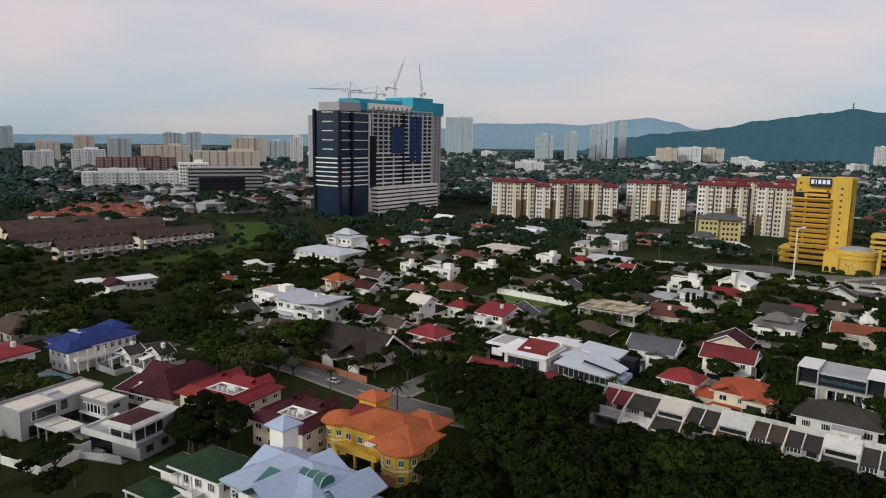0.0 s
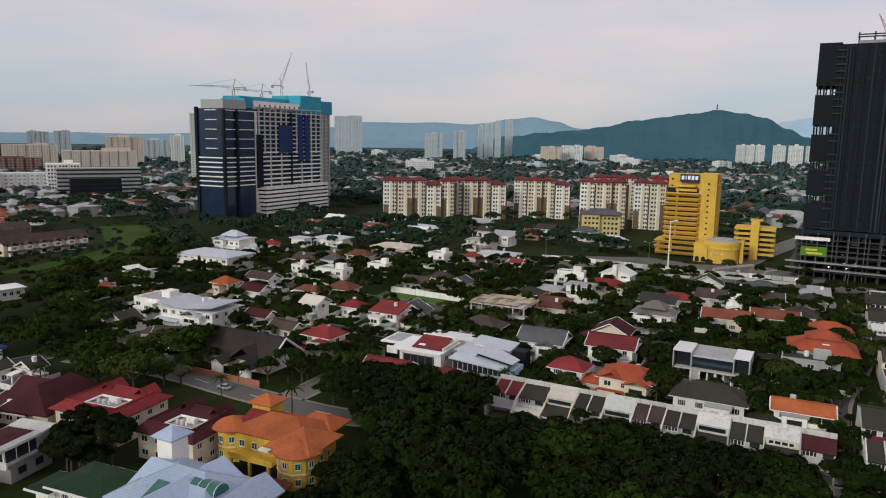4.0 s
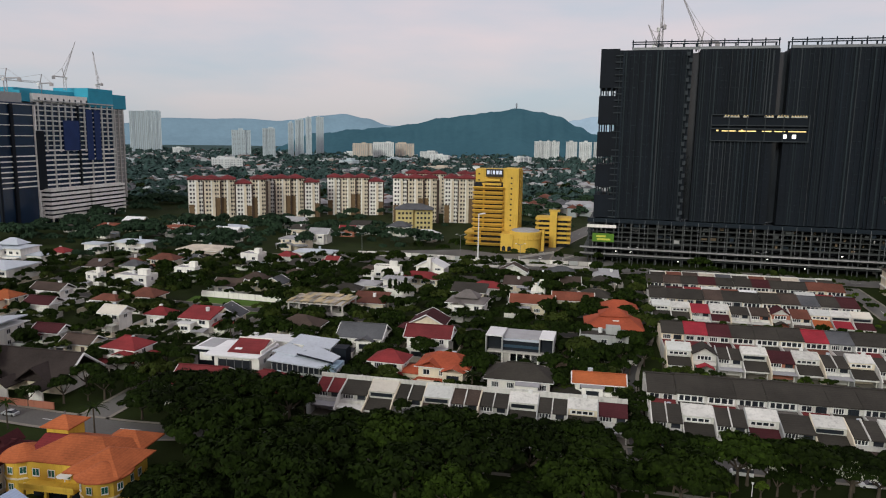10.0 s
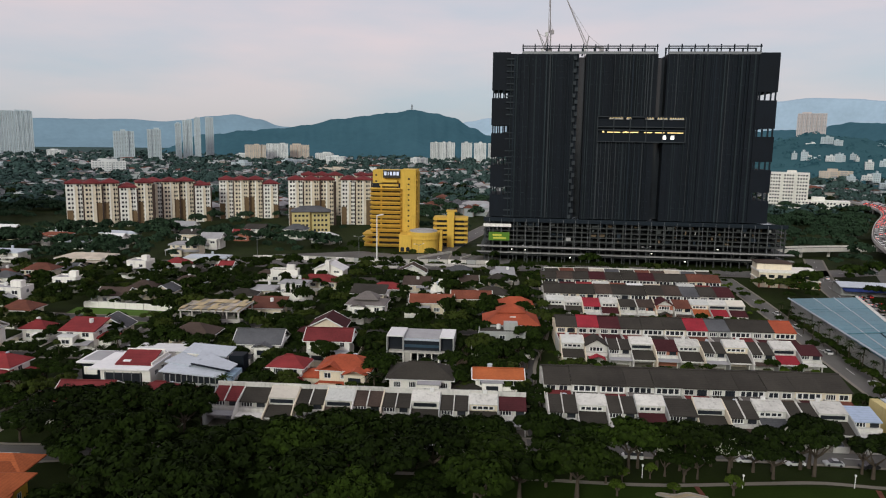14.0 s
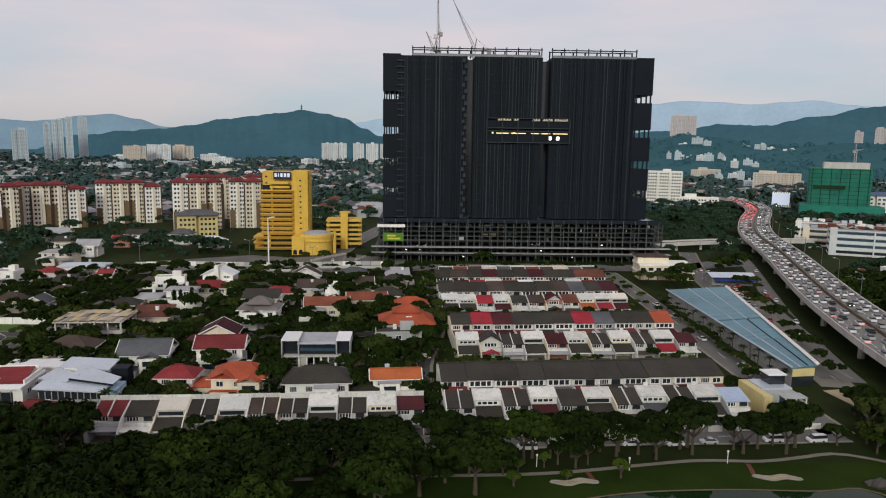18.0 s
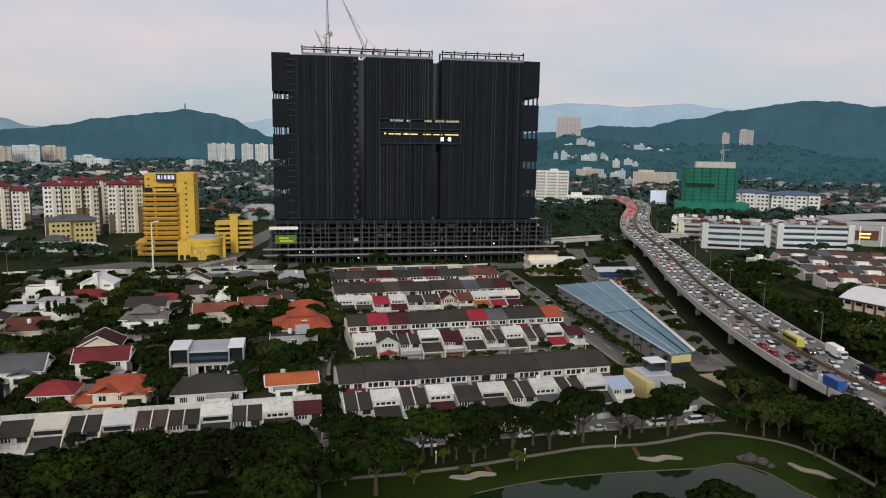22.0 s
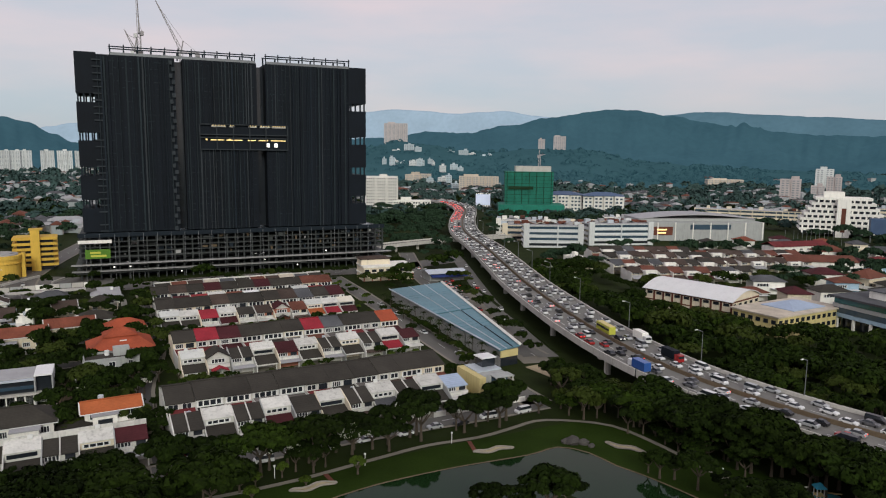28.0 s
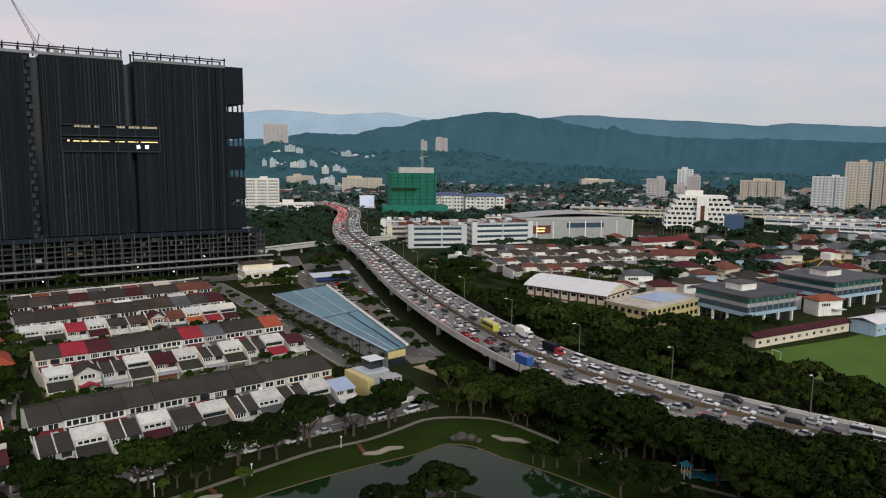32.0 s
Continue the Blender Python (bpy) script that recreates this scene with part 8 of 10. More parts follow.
def traffic():
    rnd = random.Random(21)
    dist = [0.0]
    for a, b in zip(CENTRE, CENTRE[1:]):
        dist.append(dist[-1] + (b - a).length)

    def on(s):
        for i in range(len(CENTRE) - 1):
            if dist[i + 1] >= s:
                f = (s - dist[i]) / (dist[i + 1] - dist[i])
                d = (CENTRE[i + 1] - CENTRE[i]).normalized()
                return CENTRE[i].lerp(CENTRE[i + 1], f), d
        return CENTRE[-1], (CENTRE[-1] - CENTRE[-2]).normalized()

    far = Mesh()
    rnd_far = random.Random(4)

    def far_cars(p, d, off, away, k):
        q = p + Vector((-d.y, d.x)) * off
        ang = math.degrees(math.atan2(-d.x, d.y))
        far.box(q.x, q.y, DECK_Z + 0.28, 1.6, 3.9, 0.6, k, ang)
        far.box(q.x - d.x * 0.2, q.y - d.y * 0.2, DECK_Z + 0.88, 1.35, 1.9, 0.45, 2, ang)
        if away and rnd_far.random() > (0.95 if q.y > 480 else 0.14) or not away and rnd_far.random() > 0.06:
            return
        r = q - d * 2.05
        for sx in (-0.6, 0.6):
            far.box(r.x + d.y * sx, r.y - d.x * sx, DECK_Z + 0.55, 0.5 if q.y > 425 else 0.34, 0.2, 0.4 if q.y > 425 else 0.2, 3 if away else 4, ang)

    colours = ["white"] * 15 + ["silver"] * 8 + ["black"] * 4 + ["grey"] * 4 + ["red", "red"]
    big = {0: (118, "lorry", "car_white", "car_blue", "lorry with a bright blue cargo box"), 3: (150, "bus", "", "car_yellow", "lime yellow city bus"),
           5: (135, "lorry", "car_white", "wall_white", "white box lorry"), 4: (118, "lorry", "car_red", "dark_cladding", "dark lorry with a red cab")}
    for lane, off in enumerate((8.0, 5.3, 2.6, -2.6, -5.3, -8.0)):
        away = off > 0
        s = 22 + rnd.uniform(0, 8)
        done = lane not in big
        while s < dist[-1] - 40:
            p, d = on(s)
            if s > 158:
                far_cars(p, d, off, away, rnd.choice((0, 0, 0, 0, 1, 1, 2)))
                s += rnd.uniform(6.8, 14.5)
                continue
            nrm = Vector((-d.y, d.x))
            q = p + nrm * (off + rnd.uniform(-0.35, 0.35))
            ang = math.degrees(math.atan2(-d.x, d.y)) + (0 if away else 180)
            if not done and s > big[lane][0]:
                done = True
                lorry(q.x, q.y, DECK_Z, ang, big[lane][2], big[lane][3], big[lane][4] + " in the traffic", big[lane][1])
                s += 14
                continue
            car(q.x, q.y, DECK_Z, ang, "van" if rnd.random() < 0.16 else "car", rnd.choice(colours), ("tail" if away else "head") if rnd.random() < 0.14 else "")
            s += rnd.uniform(6.5, 11.5)
    tagged(part("distant_traffic", far, ["car_white", "car_silver", "car_black", "lamp_red", "lamp_white"]), "dense far traffic with red tail lights on the flyover", "cars", kind="stuff")
    for i in range(16):
        car(136 + i * 1.3 + rnd.uniform(-3, 3), 225 + i * 6.5, 0.1, -12 + rnd.uniform(-6, 6), "car", rnd.choice(colours), "tail" if i > 6 else "")
    for i in range(18):
        car(-40 + i * 7.6 + rnd.uniform(-1.5, 1.5), 127.0 + 0.03 * i + (0 if i % 2 else 0.6), 0.1, 90 + rnd.uniform(-4, 4), rnd.choice(("car", "car", "van")), rnd.choice(colours))
    for x, y, a in ((-97, 150, 5), (-103, 170, 0), (-99, 185, 3), (-101, 215, 2), (-145, 120, 85), (-118, 119, 88), (97, 150, 4), (100, 176, 0), (101, 203, 2), (104, 232, 3), (105, 250, 3), (-60, 327, 92), (-30, 328, 90), (10, 332, 90), (40, 330, 92), (80, 333, 88), (-23, 352, 0), (-20, 398, 12), (118, 178, 8), (122, 186, 8), (120, 204, 8), (127, 212, 8), (-90, 300, 88), (-130, 318, 80)):
        car(x, y, 0.1, a, "car", rnd.choice(colours))
    for x, y in QUEUE:
        car(x, y, 0.1, -14, "car", "red" if x > 151 else "silver", "tail")
    # cars in front yards of the terraces
    for i in range(0, 10, 3):
        car(17 + i * 6.15, 136.5 + rnd.uniform(-0.5, 0.5), 0.12, 180 * (i % 2), "car", rnd.choice(colours))
        car(29 + i * 6.2, 180.8, 0.12, 0, "car", rnd.choice(colours))
        car(-53 + i * 6.6, 139.5, 0.12, 180 * (i % 2), "car", rnd.choice(colours))


traffic()


# ---- blue-roofed market hall ----
def sports_hall():
    t = thing("market_hall", 0, 0, 0, 0, "long wedge-shaped hall under a faded blue metal roof", "hall")
    for i in range(6):
        f = i / 5
        FOOT.append((103 + 4 * f, 158 + 17 * f, 113 + 22 * f, 178 + 17 * f))
    z = 5.0
    cuts = [0.0, 0.26, 0.5, 0.78, 1.0]

    def left(f):
        return (104.1 + 6 * f, 160 + 93.6 * f)

    def right(f):
        return (111.4 + 24 * f, 160.7 + 95.8 * f)

    for a, b in zip(cuts, cuts[1:]):
        la, ra, lb, rb = left(a), right(a), left(b - 0.008), right(b - 0.008)
        z = 5.0 + (0.35 if a > 0.45 else 0.0)
        part("roof_panel", Mesh().slab([(*la, z), (*ra, z + 0.5), (*rb, z + 0.7), (*lb, z + 0.2)], 0.3), "roof_sport", t, "faded blue metal roofing")
        part("wall", Mesh().prism([(la[0] + 0.6, la[1] + 0.6), (ra[0] - 0.6, ra[1] + 0.6), (rb[0] - 0.6, rb[1] - 0.3), (lb[0] + 0.6, lb[1] - 0.3)], 0, z - 0.35), "concrete", t)
        for f in (0.36, 0.66):
            p, q = Vector(la).lerp(Vector(ra), f), Vector(lb).lerp(Vector(rb), f)
            part("roof_valley", Mesh().bar((*p, z + 0.5 * f), (*q, z + 0.2 + 0.5 * f), 0.16), "dark_fin" if a < 0.5 and f > 0.5 else "roof_metal", t)
        n = 6
        for i in range(n):
            p, q = left(a + (b - a) * i / n), right(a + (b - a) * i / n)
            part("roof_seam", Mesh().bar((*p, z + 0.02), (*q, z + 0.53), 0.07), "roof_sport", t)
    part("end_wall", Mesh().prism([(104.7, 160.3), (110.9, 160.8), (110.9, 161.2), (104.7, 160.7)], 2.6, z - 0.7), "wall_paleyellow", t)
    part("end_opening", Mesh().prism([(104.8, 160.4), (110.8, 160.9), (110.8, 161.2), (104.8, 160.7)], 0, 2.6), "dark_glass", t)
    part("parapet", Mesh().bar((*right(0), z + 0.55), (*right(1), z + 0.75), 0.4), "wall_white", t)
    part("gutter", Mesh().bar((*left(0), z), (*left(1), z + 0.2), 0.22), "roof_metal", t)


sports_hall()
setting("plaza", Mesh().prism([(-128, 334), (-60, 337), (12, 341), (14, 356), (-12, 372), (-44, 362), (-66, 370), (-108, 352)], -0.1, 0.08), "pale_asphalt", "pale paved plaza and bus lane before the yellow office", "plaza")
for x, y, w, lean, words in ((-74, 320, 22, 27, "pale flat bus shelter roof beside the main road"), (-45, 307, 13, 2, "pale flat roof of a roadside shelter"), (-13, 315, 29, 0, "long pale station shelter roof")):
    sh = thing("shelter", x, y, 0, lean, words, "shelter", "roadside shelters")
    clear(x, y, w, 5, lean)
    part("roof", Mesh().box(0, 0, 3.2, w, 4.4, 0.35), "pale_concrete", sh)
    for i in range(int(w / 5) + 1):
        part("post", Mesh().box(-w / 2 + 0.6 + i * (w - 1.2) / int(w / 5), 0.8, 0, 0.3, 0.3, 3.2), "concrete", sh)
hd = thing("site_hoarding", 0, 0, 0, 0, "long pale hoarding boards along the main road", "hoarding", kind="structure")
for i in range(26):
    part("board", Mesh().box(-112 + i * 4.6, 336.5 + 1.5 * math.sin(i * 0.35), 0, 4.4, 0.15, 2.2), ("pale_concrete", "wall_white", "pale_concrete", "wall_grey")[i % 4], hd)
for (ax, ay), (bx, by) in (((-12, 352), (8, 392)), ((-34, 350), (-18, 372))):
    setting("kerb_wall", Mesh().prism([(ax, ay), (ax + 0.8, ay), (bx + 0.8, by), (bx, by)], 0, 1.1), "pale_concrete", "low concrete wall beside the side road", "wall")
lm_ = thing("light_mast", -51.6, 331, 0, 0, "tall pale light mast with a short bent arm", "mast")
part("pole", Mesh().cyl(0, 0, 0, 0.35, 24, 10, 0.25), "frame_white", lm_)
part("arm", Mesh().bar((0, 0, 23.8), (3.2, 0, 24.4), 0.22), "frame_white", lm_)
for q in range(9):
    FOOT.append((-132 + q * 16, 316, -116 + q * 16, 366))
setting("forecourt", Mesh().prism([(112.5, 160), (121, 158), (151, 258), (136.5, 257)], -0.1, 0.07), "paving", "worn paved yard between the blue hall and the flyover", "yard")
SIDE = [p + Vector((-(q - p).normalized().y, (q - p).normalized().x)) * 15.5 for p, q in zip(CENTRE[18:42], CENTRE[19:43])]
setting("road", ribbon(SIDE, 6.5, 0.16), "pale_asphalt", "surface road running beside the flyover", "road")
for i in range(2, 22, 2):
    d_ = SIDE[i + 1] - SIDE[i]
    car(SIDE[i].x + (1.5 if i % 4 else -1.5), SIDE[i].y + (i % 3) * 1.7, 0.18, math.degrees(math.atan2(-d_.x, d_.y)), "car", ("white", "silver", "grey", "red", "white", "black")[i % 6])
setting("verge", Mesh().prism([(128.2, 166), (129.5, 165), (157, 262), (155.5, 263)], -0.1, 0.19), "grass", "strip of rough grass beside the flyover", "verge")
setting("bare_ground", Mesh().prism([(112, 146), (121, 150), (121, 158), (111, 157)], -0.1, 0.13), "sand_fill", "bare sandy ground beside the hall", "bare ground")


def low_bridge():
    """Slip road crossing under the flyover on low piers."""
    t = thing("slip_bridge", 0, 0, 0, 0, "low concrete slip-road bridge passing under the flyover", "bridge", kind="structure")
    line = curve_through([(128, 352), (150, 378), (180, 390), (217, 397), (260, 398)], 8)
    part("deck", ribbon(line, 8.0, 4.6), "pale_asphalt", t)
    for s in (-1, 1):
        m = Mesh()
        for a, b in zip(line, line[1:]):
            d = (b - a).normalized()
            nrm = Vector((-d.y, d.x)) * s
            p, q = a + nrm * 4.0, b + nrm * 4.0
            p2, q2 = p + nrm * 0.35, q + nrm * 0.35
            m.solid([(*p, 3.4), (*q, 3.4), (*q2, 3.4), (*p2, 3.4), (*p, 5.5), (*q, 5.5), (*q2, 5.5), (*p2, 5.5)], BOXF)
        part("parapet", m, "pale_concrete", t)
    for a in line[1::2]:
        part("pier", Mesh().cyl(a.x, a.y, 0, 0.8, 4.5, 10), "pale_concrete", t)
        FOOT.append((a.x - 8, a.y - 8, a.x + 8, a.y + 8))


low_bridge()
shed = thing("shed_hall", 352, 236, 0, -32, "long low hall with a dull red roof and white gable", "hall")
clear(352, 236, 44, 20, -32)
part("wall", Mesh().box(0, 0, 0, 36, 14, 5.2), "wall_white", shed)
part("roof", Mesh().gable(0, 0, 5.2, 37, 16, 2.6, "x", 0.25), "roof_rust", shed)
part("side_roof", Mesh().gable(22, 2, 4.2, 12, 16, 2.2, "y", 0.25), "roof_maroon", shed)
part("side_wall", Mesh().box(22, 2, 0, 11, 14, 4.2), "wall_white", shed)


# ---- buildings beyond the flyover ----
def vault_hall(x, y, w, length, turn):
    t = thing("sports_hall", x, y, 0, turn, "cream sports hall with brown columns under a white vaulted roof", "hall")
    clear(x, y, w + 4, length + 4, turn)
    part("wall", Mesh().box(0, 0, 0, w, length, 7.2), "wall_cream", t)
    part("brick_band", Mesh().box(0, 0, 6.3, w + 0.1, length + 0.1, 0.6), "roof_rust", t)
    part("brick_band", Mesh().box(0, 0, 2.6, w + 0.1, length + 0.1, 0.5), "roof_rust", t)
    m = Mesh()
    n = 12
    pts = [(-w / 2 - 1 + (w + 2) * i / n, 7.2 + 3.2 * math.sin(math.pi * i / n)) for i in range(n + 1)]
    vs = [(px, sy, pz + dz) for sy in (-length / 2 - 1, length / 2 + 1) for dz in (-0.25, 0.0) for px, pz in pts]
    q = n + 1
    fs = [(i, 2 * q + i, 2 * q + i + 1, i + 1) for i in range(n)] + [(q + i, q + i + 1, 3 * q + i + 1, 3 * q + i) for i in range(n)]
    fs += [(i, i + 1, q + i + 1, q + i) for i in range(n)] + [(2 * q + i, 3 * q + i, 3 * q + i + 1, 2 * q + i + 1) for i in range(n)]
    fs += [(0, q, 3 * q, 2 * q), (n, 2 * q + n, 3 * q + n, q + n)]
    m.solid(vs, fs)
    part("roof", m, "roof_white", t, "white vaulted metal roof")
    g = Mesh()
    g.solid([(p[0] * 0.96, s, max(p[1] - 0.3, 7.15)) for s in (-length / 2, -length / 2 + 0.3) for p in pts], [tuple(range(n + 1)), tuple(reversed(range(n + 1, 2 * n + 2)))])
    part("gable_wall", g, "wall_cream", t)
    for i in range(9):
        window(t, -w / 2 - 0.08, -length / 2 + (i + 0.5) * length / 9, 5.7, 2.2, 1.0, -90, "dark")
        part("pilaster", Mesh().box(-w / 2 - 0.1, -length / 2 + i * length / 9, 0, 0.3, 0.7, 7.1), "roof_rust", t)
    for i in range(5):
        window(t, -w / 2 + (i + 0.5) * w / 5, -length / 2 - 0.08, 5.4, 2.0, 1.0, 0, "dark")


vault_hall(218, 192, 22, 36, 14)


def school(x, y, turn):
    t = thing("school_building", x, y, 0, turn, "two-storey ochre building with a flat roof and blue skylight", "building")
    clear(x, y, 40, 24, turn)
    part("wall", Mesh().box(0, 0, 0, 36, 18, 6.6), "wall_paleyellow", t)
    part("roof", Mesh().box(0, 0, 6.6, 37.5, 19.5, 0.5), "roof_sand", t)
    part("skylight", Mesh().hip(3, 0, 7.1, 18, 13, 1.7, 0.3), "roof_paleblue", t, "low pale blue pyramid roof")
    for i in range(12):
        window(t, -16.5 + i * 3, -9.05, 4.9, 1.7, 1.3, 0, "dark")
        window(t, -16.5 + i * 3, -9.05, 1.9, 1.7, 1.5, 0, "dark")
        if i < 6:
            window(t, -18.05, -7.5 + i * 3, 4.9, 1.7, 1.3, -90, "dark")
    part("porch", Mesh().box(-12, -10.6, 0, 8, 3.5, 3.6), "wall_paleyellow", t)


school(224, 158, 2)


def ministry(x, y, w, d, turn):
    t = thing("office_building", x, y, 0, turn, "pale green-glazed office building with wide banded floors", "office building", "green-glazed offices")
    clear(x, y, w + 4, d + 4, turn)
    for i in range(4):
        part("column", Mesh().box(-w / 2 + 2 + i * (w - 4) / 3, -d / 2 + 0.5, 0, 0.8, 0.8, 4), "wall_white", t)
        part("column", Mesh().box(-w / 2 + 0.5, -d / 2 + 2 + i * (d - 4) / 3, 0, 0.8, 0.8, 4), "wall_white", t)
    part("ground_floor", Mesh().box(0, 0, 0, w - 5, d - 5, 4), "dark_glass", t)
    for k, z in enumerate((4.0, 7.4)):
        part("spandrel", Mesh().box(0, 0, z, w, d, 1.3), "wall_paleblue" if k == 0 else "wall_grey", t)
        part("glazing", Mesh().box(0, 0, z + 1.4, w - 0.6, d - 0.6, 2.0), "green_glass" if k else "blue_glass", t)
    part("roof_slab", Mesh().box(0, 0, 10.8, w + 2.4, d + 2.4, 0.7), "roof_slate", t)
    for i in range(9):
        part("mullion", Mesh().box(-w / 2 + 1.5 + i * (w - 3) / 8, -d / 2 - 0.05, 5.3, 0.2, 0.3, 5.5), "wall_grey", t)
    part("roof_room", Mesh().box(-w * 0.1, 0, 11.5, w * 0.3, d * 0.3, 2.6), "wall_white", t)
    part("room_roof", Mesh().box(-w * 0.1, 0, 14.1, w * 0.34, d * 0.36, 0.3), "roof_slate", t)


ministry(251.5, 137.5, 28, 24, -8)
ministry(314, 135, 34, 26, -8)

goal = thing("goal_posts", 207, 101, 0, 70, "small white football goal frame on the field", "goal")
for s in (-1.8, 1.8):
    part("post", Mesh().cyl(s, 0, 0, 0.07, 2.4, 8), "frame_white", goal)
part("crossbar", Mesh().bar((-1.8, 0, 2.4), (1.8, 0, 2.4), 0.07), "frame_white", goal)

for x, y, w, d, z, wc, rc, lab in ((238, 110, 50, 5, 3.2, "cream", "roof_maroon", "long low grandstand with a dark red roof"), (272, 98, 20, 9, 4.5, "paleblue", "roof_white", "low pale blue changing rooms"), (300, 100, 22, 10, 4.5, "white", "roof_slate", "low white pavilion beside the field")):
    t2 = thing("pavilion", x, y, 0, -8, lab, "pavilion")
    clear(x, y, w, d)
    part("wall", Mesh().box(0, 0, 0, w, d, z), "wall_" + wc, t2)
    part("roof", Mesh().gable(0, 0, z, w + 1.5, d + 1.5, 1.3, "x", 0.2), rc, t2)
    for i in range(int(w / 4)):
        window(t2, -w / 2 + 2 + i * 4, -d / 2 - 0.04, z * 0.5, 1.6, 1.2)


def shop_block(x, y, w, d, turn, floors, label, wall="wall_white"):
    t = thing("shop_block", x, y, 0, turn, label, "shop block", "rows of shop offices")
    clear(x, y, w + 2, d + 2, turn)
    h = floors * 3.6
    part("wall", Mesh().box(0, 0, 0, w, d, h), wall, t)
    for f in range(floors):
        part("window_band", Mesh().box(0, 0, f * 3.6 + 1.3, w + 0.24, d + 0.24, 1.5), "blue_glass" if f else "dark_glass", t)
        part("ledge", Mesh().box(0, 0, f * 3.6 + 3.2, w + 1.0, d + 1.0, 0.35), wall, t)
    n = int(w / 10) if x > 400 else int(w / 5)
    for i in range(n + 1):
        if x > 400 or i % 4 == 0:
            part("pilaster", Mesh().box(-w / 2 + i * w / n, -d / 2 - 0.3, 0, 0.7, 0.7, h), wall, t)
        part("roof_hut", Mesh().box(-w / 2 + (i + 0.3) * w / (n + 1), RND.uniform(-0.2, 0.3) * d, h, RND.uniform(2.5, 4.5), 3.5, RND.uniform(1.5, 2.8)), RND.choice((wall, "roof_grey", "roof_metal", "roof_rust")), t)
    part("roof", Mesh().box(0, 0, h, w - 0.6, d - 0.6, 0.2), "roof_grey", t)
    if x < 400:
        for i in range(5):
            part("canopy", Mesh().gable(-w / 2 + (i + 0.5) * w / 5, d * 0.12, h + 0.2, w / 6, d * 0.5, 1.2, "y", 0.2), RND.choice(("roof_sand", "roof_brown", "roof_grey", "roof_rust")), t)
        for s in (-1, 1):
            part("end_block", Mesh().box(s * (w / 2 - 1.5), -d / 2 + 0.6, 0, 3.6, 2.6, h + 1.2), wall, t)
    return t


shop_block(276, 371, 38, 16, -28, 4, "four-storey white shop offices with banded windows", "wall_far")
shop_block(325, 364, 44, 16, -20, 4, "four-storey white shop offices with banded windows", "wall_far")
shop_block(290, 402, 56, 14, -28, 3, "three-storey shop row with cluttered flat roofs", "wall_cream")
shop_block(338, 404, 52, 14, -24, 3, "three-storey shop row with cluttered flat roofs", "wall_cream")
shop_block(300, 440, 40, 14, -35, 3, "shop row with a red lit sign near the flyover", "wall_white")
shop_block(400, 420, 60, 14, -35, 3, "three-storey shop row with cluttered flat roofs", "wall_white")


def mall():
    t = thing("shopping_mall", 402, 372, 0, -22, "large pale grey shopping mall with a low curved roof", "mall")
    clear(402, 372, 110, 50, -22)
    part("wall", Mesh().box(0, 0, 0, 92, 40, 13), "wall_grey", t)
    part("upper_wall", Mesh().box(0, 4, 13, 88, 30, 2), "wall_grey", t)
    m = Mesh()
    pts = [(-44 + 88 * i / 10, 15 + 3.0 * math.sin(math.pi * i / 10)) for i in range(11)]
    for (xa, za), (xb, zb) in zip(pts, pts[1:]):
        m.slab([(xa, -12, za), (xb, -12, zb), (xb, 20, zb), (xa, 20, za)], 0.4)
    part("roof", m, "roof_grey", t, "low curved grey roof")
    part("glazing", Mesh().box(6, -20.1, 8, 30, 0.4, 3.5), "blue_glass", t)
    part("sign_board", Mesh().box(-30, -20.2, 4, 16, 0.5, 6), "roof_rust", t, "lit red and white sign board")
    part("sign_panel", Mesh().box(-30, -20.5, 7.4, 7, 0.2, 1.0), "lamp_warm", t)
    part("sign_panel", Mesh().box(-30, -20.5, 5.2, 6, 0.2, 1.0), "lamp_warm", t)
    for i in range(8):
        part("pilaster", Mesh().box(-46 + i * 13, -20.2, 0, 0.8, 0.6, 13), "wall_white", t)


mall()


def red_rows():
    for k, (x, y) in enumerate(((270, 264), (262, 242), (286, 287), (318, 250), (340, 272), (292, 308))):
        t = thing("terrace_row", x, y, 0, -24, "low terraced houses with red-brown roofs and white party walls", "terraced houses", "red-brown terraces")
        clear(x, y, 64, 20, -24)
        part("wall", Mesh().box(0, 0, 0, 60, 12, 4.6), "wall_cream", t)
        for i in range(9):
            u = -30 + (i + 0.5) * 60 / 9
            hz = RND.uniform(-0.3, 0.5)
            part("roof", Mesh().gable(u, 0, 4.6 + hz, 6.5, 13.5, 2.0, "x", 0.2), RND.choice(("roof_rust", "roof_brown", "roof_brown", "roof_charcoal", "roof_slate", "roof_charcoal")), t)
            part("party_wall", Mesh().box(u - 3.33, -1.5, 0, 0.25, 17, 5.4 + hz), "wall_white", t)
            part("porch_roof", Mesh().slab([(u - 3, -12, 2.6), (u + 3, -12, 2.6), (u + 3, -7.4, 3.6), (u - 3, -7.4, 3.6)], 0.18), RND.choice(("roof_rust", "roof_grey", "roof_brown", "roof_maroon", "roof_charcoal")), t)
            if i % 3 == 1:
                part("front_block", Mesh().box(u, -7.2, 0, 5.8, 2.0, 5.6 + hz), "wall_white", t)
            window(t, u, -6.05 if i % 3 != 1 else -8.23, 4.2, 3.4, 0.9, 0, "wide")


